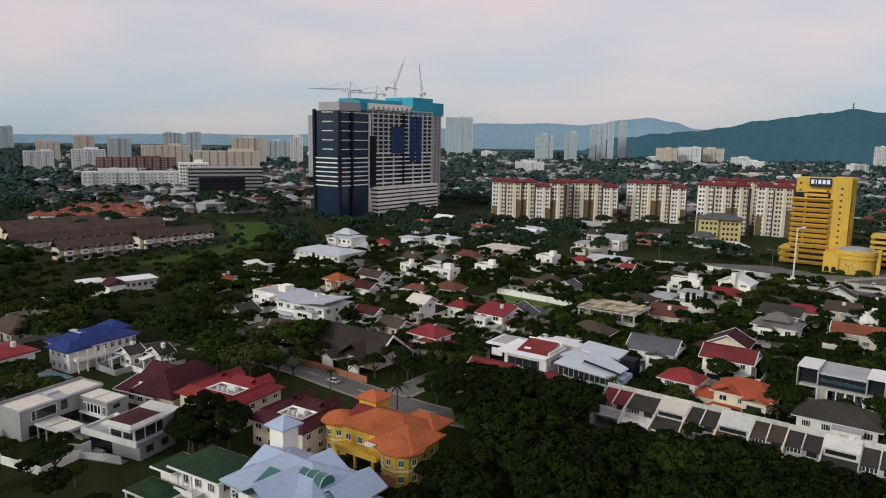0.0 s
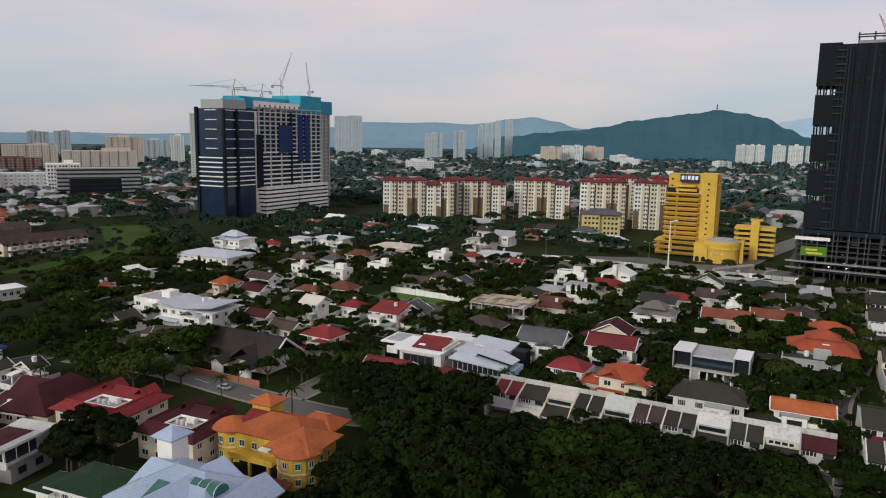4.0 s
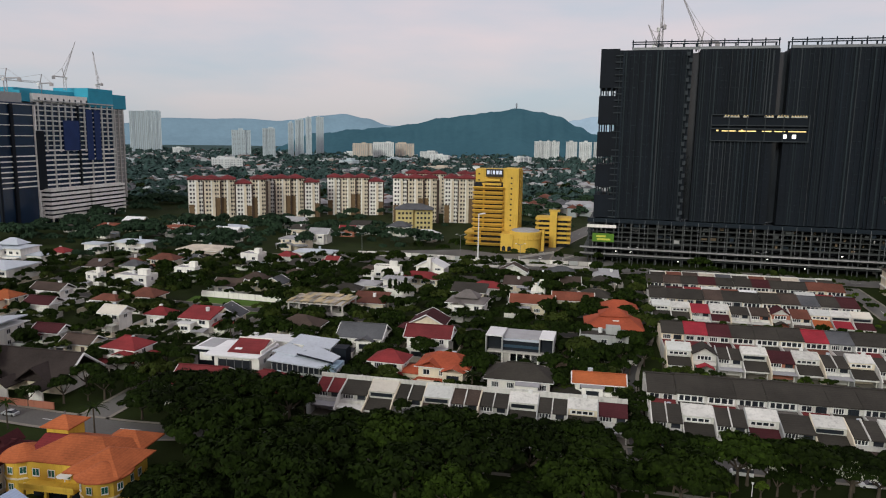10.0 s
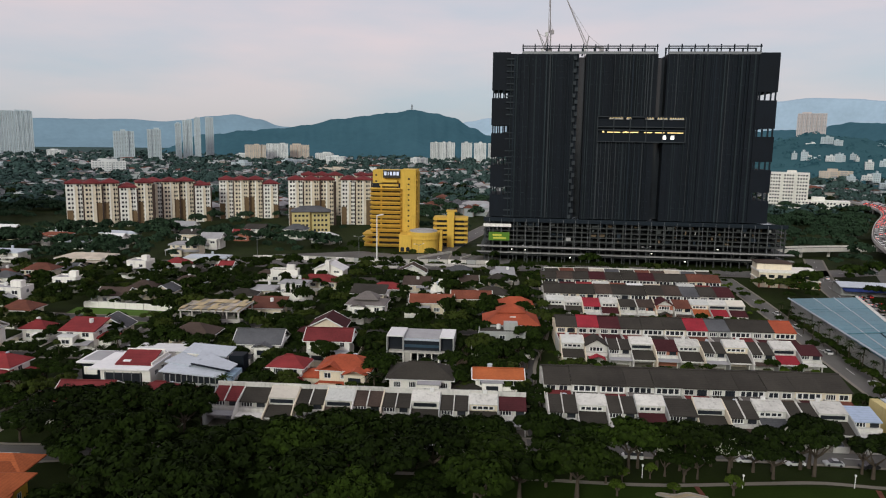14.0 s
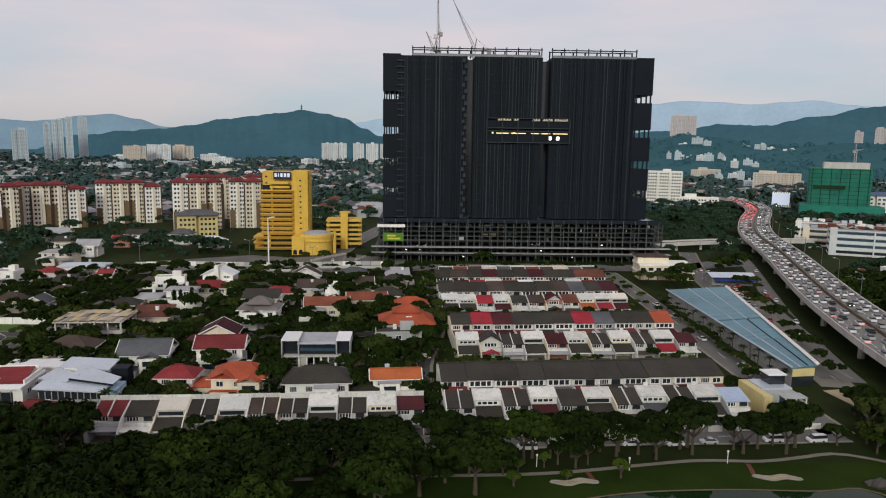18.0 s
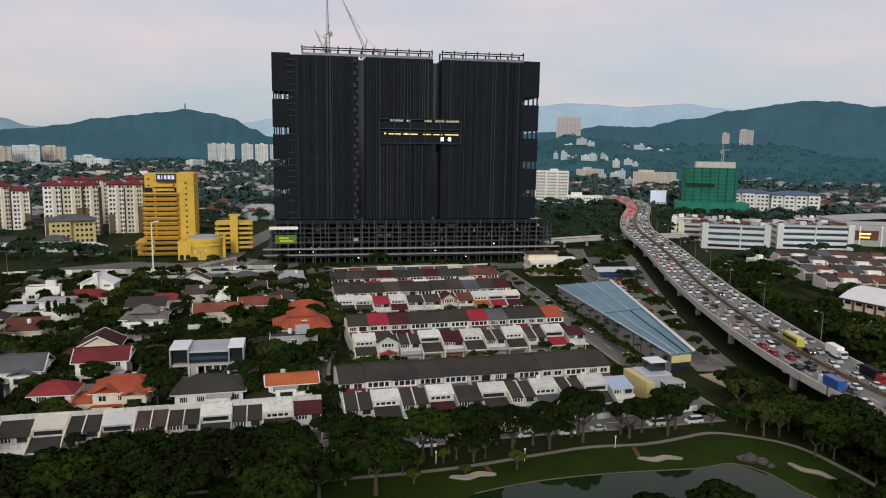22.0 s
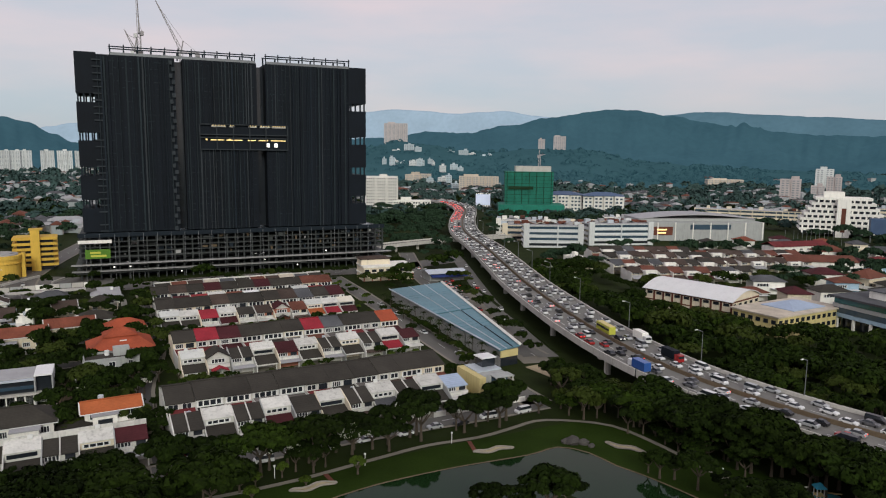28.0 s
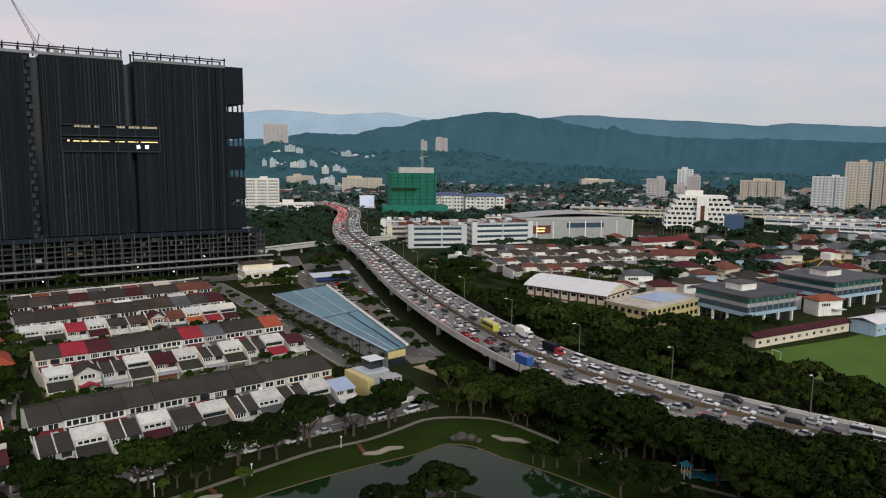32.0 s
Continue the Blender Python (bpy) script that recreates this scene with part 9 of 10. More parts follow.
red_rows()
villa(231, 290, 9, 9, 7, "flat", "grey", "white")
villa(214, 288, 11, 9, 5, "hip", "rust", "white")
t3 = thing("shop_house", 130, 306, 0, -6, "cream three-storey shop house with stepped flat roofs", "building")
clear(130, 306, 28, 18)
part("wall", Mesh().box(0, 0, 0, 24, 13, 6.4), "wall_cream", t3)
part("upper_wall", Mesh().box(-5, 2, 6.4, 14, 8, 3.2), "wall_cream", t3)
part("ledge", Mesh().box(0, -0.5, 3.2, 25, 14, 0.4), "wall_white", t3)
part("parapet", Mesh().box(0, 0, 6.4, 24.6, 13.6, 0.7), "wall_white", t3)
part("roof", Mesh().hip(-5, 2, 9.6, 15, 9, 1.0, 0.3), "roof_brown", t3)
for i in range(7):
    window(t3, -10.5 + i * 3.5, -6.54, 4.9, 2.2, 1.2, 0, "dark")
    part("arch_post", Mesh().box(-12 + i * 4, -7.2, 0, 0.5, 0.5, 3.2), "wall_brick", t3)
t3 = thing("workshop", 155, 292, 0, -6, "low workshop with a grey and blue metal roof", "shed")
clear(155, 292, 22, 14)
part("wall", Mesh().box(0, 0, 0, 18, 10, 3.6), "wall_grey", t3)
part("roof", Mesh().gable(0, 0, 3.6, 20, 12, 1.2, "x", 0.2), "roof_metal", t3)
part("awning", Mesh().slab([(-9, -9, 2.6), (9, -9, 2.6), (9, -5, 3.2), (-9, -5, 3.2)], 0.15), "roof_blue", t3)


# ---- distant landmarks on the right ----
def net_tower():
    t = thing("building_site", 392, 570, 0, -30, "building under construction wrapped in green safety netting", "building")
    clear(392, 570, 75, 50, -30)
    part("netting", Mesh().box(0, 0, 0, 46, 26, 43), "green_net", t, "green safety netting")
    part("lower_netting", Mesh().box(2, -8, 0, 62, 34, 12), "green_net", t, "green safety netting")
    part("top_floor", Mesh().box(4, 2, 43, 34, 20, 5), "pale_concrete", t)
    for i in range(12):
        part("floor_edge", Mesh().box(0, 0, 3.5 + i * 3.5, 46.4, 26.4, 0.25), "roof_green", t)
    for i in range(7):
        part("scaffold_post", Mesh().box(-21 + i * 7, -13.4, 0, 0.4, 0.4, 43), "roof_green", t)
    part("net_fold", Mesh().box(-8, -13.7, 26, 24, 0.6, 3), "roof_green", t)


net_tower()
crane(406, 572, 0, 58, 22, 40, 4, "red tower crane beside the netted building")
b = thing("billboard", 372, 622, 0, -30, "bright white lit billboard beside the flyover", "billboard")
pan = part("panel", Mesh().box(0, 0, 7, 15, 1.0, 11), "sign_white", b)
for i in range(8):
    part("lamp", Mesh().box(-7 + i * 2, -2.0, 18.4, 0.6, 0.8, 0.5), "lamp_white", pan)
    part("lamp", Mesh().box(-7 + i * 2, -2.0, 6.0, 0.6, 0.8, 0.5), "lamp_white", pan)
part("post", Mesh().cyl(0, 0, 0, 0.9, 7, 10), "steel", b)
tower_block("apartment_block", 285, 685, -22, 34, 16, 11, 3.1, "wall_white", "dark_glass", "white apartment block behind the black tower", 12)
tower_block("annex_block", 312, 668, -22, 40, 14, 3, 3.2, "wall_white", "dark_glass", "low white annex beside the apartment block", 12)
for x, y, w in ((446, 585, 38), (474, 556, 40)):
    tb = tower_block("college_building", x, y, -36, w, 22, 5, 3.6, "wall_white", "blue_glass", "white institutional building with a blue hipped roof", 10, roof="roof_steelblue")


def stepped_office():
    t = thing("office_building", 522, 335, 0, -50, "white stepped office building with rows of square windows", "office building")
    clear(522, 335, 70, 40, -50)
    for k in range(7):
        w = 58 - max(0, k - 2) * 5.0
        z = 2.5 + k * 3.9
        part("floor_band", Mesh().box(0, 0, z + 1.9, w, 28 - k, 2.0), "wall_white", t)
        part("window_band", Mesh().box(0, 0, z, w - 1.0, 27 - k, 1.9), "dark_glass", t)
        for i in range(int(w / 4)):
            part("mullion", Mesh().box(-w / 2 + 2 + i * 4, -(28 - k) / 2 + 0.2, z, 1.2, 0.5, 2.0), "wall_white", t)
    part("central_bay", Mesh().box(0, -13.8, 0, 9, 3, 29), "wall_white", t)
    part("stair_glass", Mesh().box(0, -15.4, 4, 3, 0.3, 18), "roof_rust", t)
    part("roof_room", Mesh().box(-6, 0, 29.8, 14, 10, 4), "wall_white", t)


stepped_office()
g = thing("net_frame", 508, 296, 0, -50, "blue netted steel frame beside the stepped office", "frame")
part("netting", Mesh().box(0, 0, 6, 13, 8, 11), "roof_steelblue", g)
for s in (-6, 6):
    part("post", Mesh().box(s, -4, 0, 0.8, 0.8, 6), "steel", g)
for x, y, w in ((560, 440, 110), (600, 395, 80), (640, 330, 90), (590, 270, 80), (560, 225, 70), (640, 250, 90), (690, 420, 80)):
    shop_block(x, y, w, 18, -48 if y > 300 else -62, 3, "long pale shop row with hipped grey roofs", "wall_cream" if y > 300 else "wall_white")
for k in range(16):
    az, r = RND.uniform(-70, -46), RND.uniform(360, 560)
    x, y = -math.sin(radians(az)) * r, math.cos(radians(az)) * r
    if not blocked(x, y, 12):
        villa(x, y, RND.uniform(11, 18), RND.uniform(9, 13), RND.choice((4, 5, 6)), RND.choice(("hip", "gable_x", "hip")), RND.choice(("rust", "crimson", "slate", "brown", "rust")), RND.choice(("white", "cream")), -30)
def small_house(x, y, w, d, z, turn, rcol, wcol):
    t = thing("house", x, y, 0, turn, "small %s house with a %s hipped roof" % (wcol, ROOF_WORDS[rcol]), "house", "houses beyond the flyover")
    clear(x, y, w, d, turn)
    part("wall", Mesh().box(0, 0, 0, w, d, z), "wall_" + wcol, t)
    part("roof", Mesh().hip(0, 0, z, w + 1.6, d + 1.6, d * 0.25), "roof_" + rcol, t)
    window(t, -w * 0.2, -d / 2 - 0.03, z - 1.6, w * 0.4, 1.3, 0, "wide")
    part("porch_roof", Mesh().box(w * 0.25, -d / 2 - 1.4, 2.6, w * 0.4, 2.8, 0.2), "roof_white", t)


HS = random.Random(52)
count = 0
for _ in range(600):
    az, r = HS.uniform(-68, -47), HS.uniform(300, 520)
    x, y = -math.sin(radians(az)) * r, math.cos(radians(az)) * r
    if count < 34 and not blocked(x, y, 9):
        small_house(x, y, HS.uniform(9, 14), HS.uniform(7, 10), HS.choice((3.4, 5.6, 6.0)), HS.choice((-30, -30, 60, -20)), HS.choice(("rust", "crimson", "slate", "brown", "terracotta", "charcoal", "maroon")), HS.choice(("white", "white", "cream", "paleblue")))
        count += 1
hall = thing("long_hall", 396, 281, 0, -12, "long white hall with a deep red metal roof", "hall")
clear(396, 281, 44, 14, -12)
part("wall", Mesh().box(0, 0, 0, 40, 11, 5.6), "wall_white", hall)
part("roof", Mesh().gable(0, 0, 5.6, 41.5, 13, 2.4, "x", 0.25), "roof_crimson", hall)
for q in range(7):
    window(hall, -17 + q * 5.6, -5.53, 3.6, 2.4, 1.2, 0, "wide")
crt = thing("ball_court", 452, 308, 0, -22, "green netted ball court on tall posts", "court")
clear(452, 308, 36, 18, -22)
part("surface", Mesh().box(0, 0, 0, 32, 15, 0.12), "green_glass", crt, "dull green court surface")
for q in range(6):
    for sy in (-7.5, 7.5):
        part("post", Mesh().cyl(-16 + q * 6.4, sy, 0, 0.14, 9, 6), "steel", crt)
o = thing("octagon_hall", 386, 169, 0, 0, "round hall with a dark octagonal roof edged in yellow", "hall")
clear(386, 169, 34, 34)
o.scale = (0.85, 0.85, 0.8)
part("wall", Mesh().cyl(0, 0, 0, 13, 5, 8), "wall_white", o)
part("roof", Mesh().cyl(0, 0, 5, 15.5, 4.6, 8, 4.5), "roof_charcoal", o)
part("roof_edge", Mesh().cyl(0, 0, 4.6, 15.8, 0.45, 8), "wall_yellow", o)
for i in range(8):
    a = 6.28318 * i / 8
    part("roof_rib", Mesh().bar((15.6 * math.cos(a), 15.6 * math.sin(a), 5.1), (4.5 * math.cos(a), 4.5 * math.sin(a), 9.7), 0.2), "wall_yellow", o)
part("lantern", Mesh().box(0, 0, 9.6, 6, 6, 4.5), "wall_white", o)

# ---- distant landmarks on the left and middle ----
tower_block("office_building", -572, 432, 58, 68, 24, 8, 3.5, "wall_grey", "dark_glass", "dark grey banded office building behind trees", 14, band=True)
tower_block("office_annex", -548, 410, 58, 40, 18, 6, 3.4, "dark_cladding", "dark_glass", "dark glazed office wing", 10, band=True)
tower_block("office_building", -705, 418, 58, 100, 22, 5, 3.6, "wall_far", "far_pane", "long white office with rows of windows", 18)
tower_block("office_building", -655, 455, 58, 30, 18, 8, 3.5, "wall_white", "dark_glass", "white office block with rows of windows", 8)
tower_block("office_building", -1005, 600, 58, 110, 24, 6, 3.6, "brick_far", "far_pane", "long brown brick institute on the plain", 20)
tower_block("apartment_block", -862, 655, 52, 92, 18, 11, 3.1, "wall_fawn", "far_pane", "long cream apartment block with brown details", 22)
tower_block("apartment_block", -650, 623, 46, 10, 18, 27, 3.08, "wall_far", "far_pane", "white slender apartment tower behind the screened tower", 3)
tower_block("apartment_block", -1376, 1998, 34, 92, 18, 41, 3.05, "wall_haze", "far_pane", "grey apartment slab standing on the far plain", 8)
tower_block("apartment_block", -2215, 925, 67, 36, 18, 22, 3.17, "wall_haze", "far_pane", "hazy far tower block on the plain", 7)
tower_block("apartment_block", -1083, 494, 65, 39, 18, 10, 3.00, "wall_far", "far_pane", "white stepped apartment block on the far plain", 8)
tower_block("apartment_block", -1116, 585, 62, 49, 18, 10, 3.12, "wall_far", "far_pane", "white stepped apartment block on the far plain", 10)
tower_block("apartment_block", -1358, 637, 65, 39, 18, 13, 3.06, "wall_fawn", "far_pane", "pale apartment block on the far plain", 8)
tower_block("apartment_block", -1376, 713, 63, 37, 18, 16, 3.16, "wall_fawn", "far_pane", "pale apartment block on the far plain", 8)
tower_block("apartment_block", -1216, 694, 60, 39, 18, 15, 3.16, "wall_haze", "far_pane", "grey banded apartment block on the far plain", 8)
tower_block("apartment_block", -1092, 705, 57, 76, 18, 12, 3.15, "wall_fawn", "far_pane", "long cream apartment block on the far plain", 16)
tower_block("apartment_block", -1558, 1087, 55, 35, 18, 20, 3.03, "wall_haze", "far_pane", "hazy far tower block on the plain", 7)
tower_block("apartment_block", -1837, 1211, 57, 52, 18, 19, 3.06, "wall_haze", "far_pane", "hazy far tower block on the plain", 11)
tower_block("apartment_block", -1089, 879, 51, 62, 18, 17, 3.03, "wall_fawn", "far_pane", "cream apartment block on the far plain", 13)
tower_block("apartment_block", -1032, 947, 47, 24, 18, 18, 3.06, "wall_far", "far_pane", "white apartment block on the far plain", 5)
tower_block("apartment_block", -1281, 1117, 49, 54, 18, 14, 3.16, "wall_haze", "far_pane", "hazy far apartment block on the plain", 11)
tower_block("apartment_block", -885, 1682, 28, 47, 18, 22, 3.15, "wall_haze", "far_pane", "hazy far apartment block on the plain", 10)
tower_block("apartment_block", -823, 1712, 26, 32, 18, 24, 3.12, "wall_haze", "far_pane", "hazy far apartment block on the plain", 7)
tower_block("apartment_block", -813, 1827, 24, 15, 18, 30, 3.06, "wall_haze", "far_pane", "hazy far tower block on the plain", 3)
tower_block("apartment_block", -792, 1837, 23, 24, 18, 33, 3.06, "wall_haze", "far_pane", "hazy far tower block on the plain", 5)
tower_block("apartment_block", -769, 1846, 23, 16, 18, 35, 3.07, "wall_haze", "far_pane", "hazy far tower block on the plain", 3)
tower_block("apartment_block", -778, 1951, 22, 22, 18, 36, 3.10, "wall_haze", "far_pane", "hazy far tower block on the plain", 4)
tower_block("apartment_block", -598, 1800, 17, 52, 18, 13, 3.1, "wall_fawn", "far_pane", "cream apartment block with brown ends", 10)
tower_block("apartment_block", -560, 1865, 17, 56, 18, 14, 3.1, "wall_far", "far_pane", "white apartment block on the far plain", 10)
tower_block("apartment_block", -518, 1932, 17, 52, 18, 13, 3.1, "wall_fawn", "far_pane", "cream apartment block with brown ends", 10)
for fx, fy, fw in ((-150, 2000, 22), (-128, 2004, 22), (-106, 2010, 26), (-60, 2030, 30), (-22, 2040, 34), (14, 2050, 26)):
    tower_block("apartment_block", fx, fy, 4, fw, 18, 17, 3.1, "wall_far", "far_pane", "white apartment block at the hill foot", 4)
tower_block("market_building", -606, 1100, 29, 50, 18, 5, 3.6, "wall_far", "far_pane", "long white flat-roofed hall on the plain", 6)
tower_block("apartment_block", 761, 1736, -24, 62, 20, 20, 3.1, "wall_rose", "far_pane", "pinkish twin apartment tower on the hill", 11, base=72)
for hx, hy, hz, hw, hf, words in ((592, 1373, 30, 30, 6, "white flats stepping down the wooded slope"), (632, 1356, 30, 42, 5, "white flats stepping down the wooded slope"), (664, 1340, 34, 26, 4, "white flats stepping down the wooded slope"), (666, 1450, 62, 60, 4, "long white flats high on the wooded slope"),
                                  (799, 1439, 50, 62, 5, "white hillside flats among the trees"), (836, 1417, 44, 52, 4, "white hillside flats among the trees"), (685, 1273, 24, 44, 4, "white hillside flats among the trees"), (572, 1107, 8, 40, 4, "pale flats at the foot of the slope"), (590, 1040, 2, 46, 4, "pale flats at the foot of the slope")):
    for q in range(3):
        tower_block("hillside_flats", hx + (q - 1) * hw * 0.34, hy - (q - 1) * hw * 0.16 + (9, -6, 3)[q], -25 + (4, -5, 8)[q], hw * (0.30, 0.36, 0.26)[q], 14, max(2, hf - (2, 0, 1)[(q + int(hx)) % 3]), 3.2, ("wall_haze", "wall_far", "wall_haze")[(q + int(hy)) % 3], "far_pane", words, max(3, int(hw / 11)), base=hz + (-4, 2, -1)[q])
tower_block("apartment_block", 1075, 1438, -37, 30, 18, 33, 3.09, "wall_rose", "far_pane", "pale apartment tower on the wooded hill", 7)
tower_block("apartment_block", 1039, 1464, -35, 16, 18, 31, 3.06, "wall_rose", "far_pane", "pale apartment tower on the wooded hill", 3)
tower_block("apartment_block", 869, 636, -54, 26, 18, 9, 3.19, "wall_rose", "far_pane", "pinkish stepped apartment tower", 5)
tower_block("apartment_block", 884, 606, -55, 16, 18, 7, 2.98, "wall_rose", "far_pane", "pinkish stepped apartment tower", 7)
tower_block("apartment_block", 906, 598, -55, 18, 18, 11, 3.0, "wall_rose", "far_pane", "pinkish stepped apartment tower", 4)
tower_block("apartment_block", 1074, 727, -56, 26, 18, 13, 3.07, "wall_far", "far_pane", "white apartment block at the hill foot", 5)
tower_block("apartment_block", 963, 526, -61, 57, 18, 9, 3.18, "wall_fawn", "far_pane", "long cream apartment slab on the plain", 12)
tower_block("apartment_block", 846, 381, -66, 35, 18, 13, 3.07, "wall_far", "far_pane", "pale green-white apartment tower", 7)
tower_block("apartment_block", 885, 367, -67, 27, 18, 18, 3.17, "wall_fawn", "far_pane", "tall cream apartment tower", 6)
tower_block("apartment_block", 898, 334, -70, 39, 18, 19, 3.03, "wall_fawn", "far_pane", "tall cream apartment tower", 8)
for k in range(34):
    az, r = RND.uniform(-70, 60), RND.uniform(1100, 2300)
    x, y = -math.sin(radians(az)) * r, math.cos(radians(az)) * r
    if not blocked(x, y, 30):
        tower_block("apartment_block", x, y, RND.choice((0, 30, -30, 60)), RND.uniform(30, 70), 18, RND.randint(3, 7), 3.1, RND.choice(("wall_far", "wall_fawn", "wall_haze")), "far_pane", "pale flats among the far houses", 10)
mast = thing("radio_mast", -278, 2590, 160, 0, "thin radio mast on the hilltop", "mast")
part("mast", Mesh().bar((0, 0, -30), (0, 0, 26), 1.2), "steel", mast)
for i in range(3):
    part("antenna", Mesh().bar((-4, 0, 6 + 7 * i), (4, 0, 6 + 7 * i), 0.7), "steel", mast)

# ---- infill houses of the garden quarter ----
INF = random.Random(77)
count = 0
for _ in range(900):
    x, y = INF.uniform(-235, 18), INF.uniform(195, 322)
    if count < 20 and not blocked(x, y, 6.5):
        villa(x, y, INF.uniform(8, 13), INF.uniform(7, 9.5), INF.choice((3.4, 3.6, 4, 6)), INF.choice(("hip", "gable_x", "hip", "lowhip", "gable_y", "mono")), INF.choice(("charcoal", "brown", "rust", "slate", "brown", "charcoal", "grey", "maroon")), INF.choice(("white", "cream", "cream")))
        count += 1

count = 0
for _ in range(500):
    x, y = INF.uniform(-300, -60), INF.uniform(334, 420)
    if count < 15 and not blocked(x, y, 9):
        villa(x, y, INF.uniform(10, 16), INF.uniform(8, 11), INF.choice((4, 6, 6)), INF.choice(("hip", "lowhip", "gable_x", "mono")), INF.choice(("charcoal", "grey", "terracotta", "white", "slate", "white")), INF.choice(("white", "white", "cream")))
        count += 1

# ---- playground by the lake ----
pg = thing("playground", 116, 70, 0, -30, "small playground with pale blue slides and white frames", "playground")
for px_, py_, r_ in ((-3.4, 0.5, 2.6), (0.6, -0.8, 2.2), (4.2, -2.4, 2.4)):
    pad = [(px_ + r_ * (1 + 0.22 * math.sin(3 * a + px_)) * math.cos(a), py_ + r_ * 0.8 * (1 + 0.2 * math.cos(2 * a)) * math.sin(a)) for a in [6.28318 * k / 18 for k in range(18)]]
    part("pad", Mesh().prism(pad, 0, 0.14), "pool", pg, "pale blue rubber ground")
part("slide", Mesh().slab([(-4, -1, 2.2), (-3, -1, 2.2), (-3, 3, 0.3), (-4, 3, 0.3)], 0.2), "wall_white", pg)
part("slide", Mesh().slab([(1, -3, 2.0), (2, -3, 2.0), (2, 1, 0.3), (1, 1, 0.3)], 0.2), "wall_paleyellow", pg)
for x_, y_ in ((-2.1, -2.6), (-0.9, -2.6), (-2.1, -1.4), (-0.9, -1.4)):
    part("tower_post", Mesh().box(x_, y_, 0, 0.14, 0.14, 2.6), "frame_white", pg)
part("tower_floor", Mesh().box(-1.5, -2, 1.2, 1.5, 1.5, 0.12), "wall_paleyellow", pg)
part("tower_roof", Mesh().hip(-1.5, -2, 2.6, 1.9, 1.9, 0.8, 0.1), "pool", pg)
FOOT.append((106, 60, 124, 79))


# ---- trees ----
def crown_data(name, seed, leaves, size, spread, high, leaf, bloom=0.0):
    """Leaf sheets gathered in uneven clumps round a dome."""
    rnd = random.Random(seed)
    m = Mesh()
    clumps = []
    for _ in range(int(10 + spread * 3.4)):
        a, r = rnd.uniform(0, 6.28318), spread * 0.88 * math.sqrt(rnd.random())
        z = high * (0.66 + 0.30 * math.sqrt(max(0.0, 1 - (r / spread) ** 2))) * rnd.uniform(0.92, 1.05)
        clumps.append((r * math.cos(a), r * math.sin(a), z, rnd.uniform(0.17, 0.30) * spread))
    if spread < 1.5:
        clumps = [(rnd.uniform(-0.15, 0.15), rnd.uniform(-0.15, 0.15), high * (0.12 + 0.06 * i), spread * (1.0 - 0.055 * i)) for i in range(14)]
    for i in range(leaves):
        cx, cy, cz, cr = clumps[i % len(clumps)]
        d = Vector((rnd.gauss(0, 1), rnd.gauss(0, 1), abs(rnd.gauss(0, 0.9)) - 0.35)).normalized()
        p = Vector((cx, cy, cz)) + Vector((d.x * cr, d.y * cr, d.z * cr * 0.62)) * rnd.uniform(0.72, 1.05)
        nrm = (d + Vector((rnd.uniform(-0.42, 0.42), rnd.uniform(-0.42, 0.42), rnd.uniform(-0.1, 0.6)))).normalized()
        u = nrm.orthogonal().normalized()
        w = nrm.cross(u)
        ang = rnd.uniform(0, 6.28)
        u, w = u * math.cos(ang) + w * math.sin(ang), w * math.cos(ang) - u * math.sin(ang)
        s = size * rnd.uniform(0.6, 1.3)
        m.face((p - u * s - w * s * 0.5, p + u * s - w * s * 0.4, p + w * s * 0.95), 1 if rnd.random() < bloom else 0)
    return m.data(name, [leaf, "blossom"] if bloom else [leaf])


def trunk_data(name, seed, high, spread):
    rnd = random.Random(seed)
    m = Mesh()
    fork = high * 0.42
    m.cyl(0, 0, 0, 0.30 + spread * 0.02, fork, 8, 0.22)
    for i in range(5):
        a = 6.28318 * i / 5 + rnd.uniform(-0.4, 0.4)
        b = Vector((math.cos(a) * spread * 0.6, math.sin(a) * spread * 0.6, high * rnd.uniform(0.7, 0.85)))
        k = Vector((0, 0, fork)).lerp(b, 0.5) + Vector((0, 0, -0.3))
        m.bar((0, 0, fork - 0.2), k, 0.14)
        m.bar(k, b, 0.08)
    return m.data(name, ["bark"])


TREES = []
LEAF_OF = (0, 1, 2, 1, 2, 3, 0, 0, 6, 0, 2)
for k, (spread, high, leaf) in enumerate(((5.4, 8.6, 0), (6.4, 9.4, 1), (3.2, 7.0, 2), (2.6, 6.0, 1), (4.0, 8.0, 2), (2.0, 4.2, 3), (3.4, 6.0, 0), (7.6, 10.0, 0), (2.8, 5.6, "silver"), (4.4, 7.0, 0), (1.0, 9.0, 2))):
    lf = "leaf_%s" % leaf
    bl = 0.10 if k == 9 else 0.0
    TREES.append((spread, trunk_data("trunk", 40 + k, high, spread), crown_data("crown", 60 + k, int(430 * spread ** 1.08), 0.44, spread, high, lf, bl), crown_data("crown", 80 + k, int(100 * spread), 0.80, spread, high, lf),
                  crown_data("crown", 90 + k, int(46 * spread), 1.2, spread, high, lf), crown_data("crown", 100 + k, int(215 * spread), 0.57, spread, high, lf)))


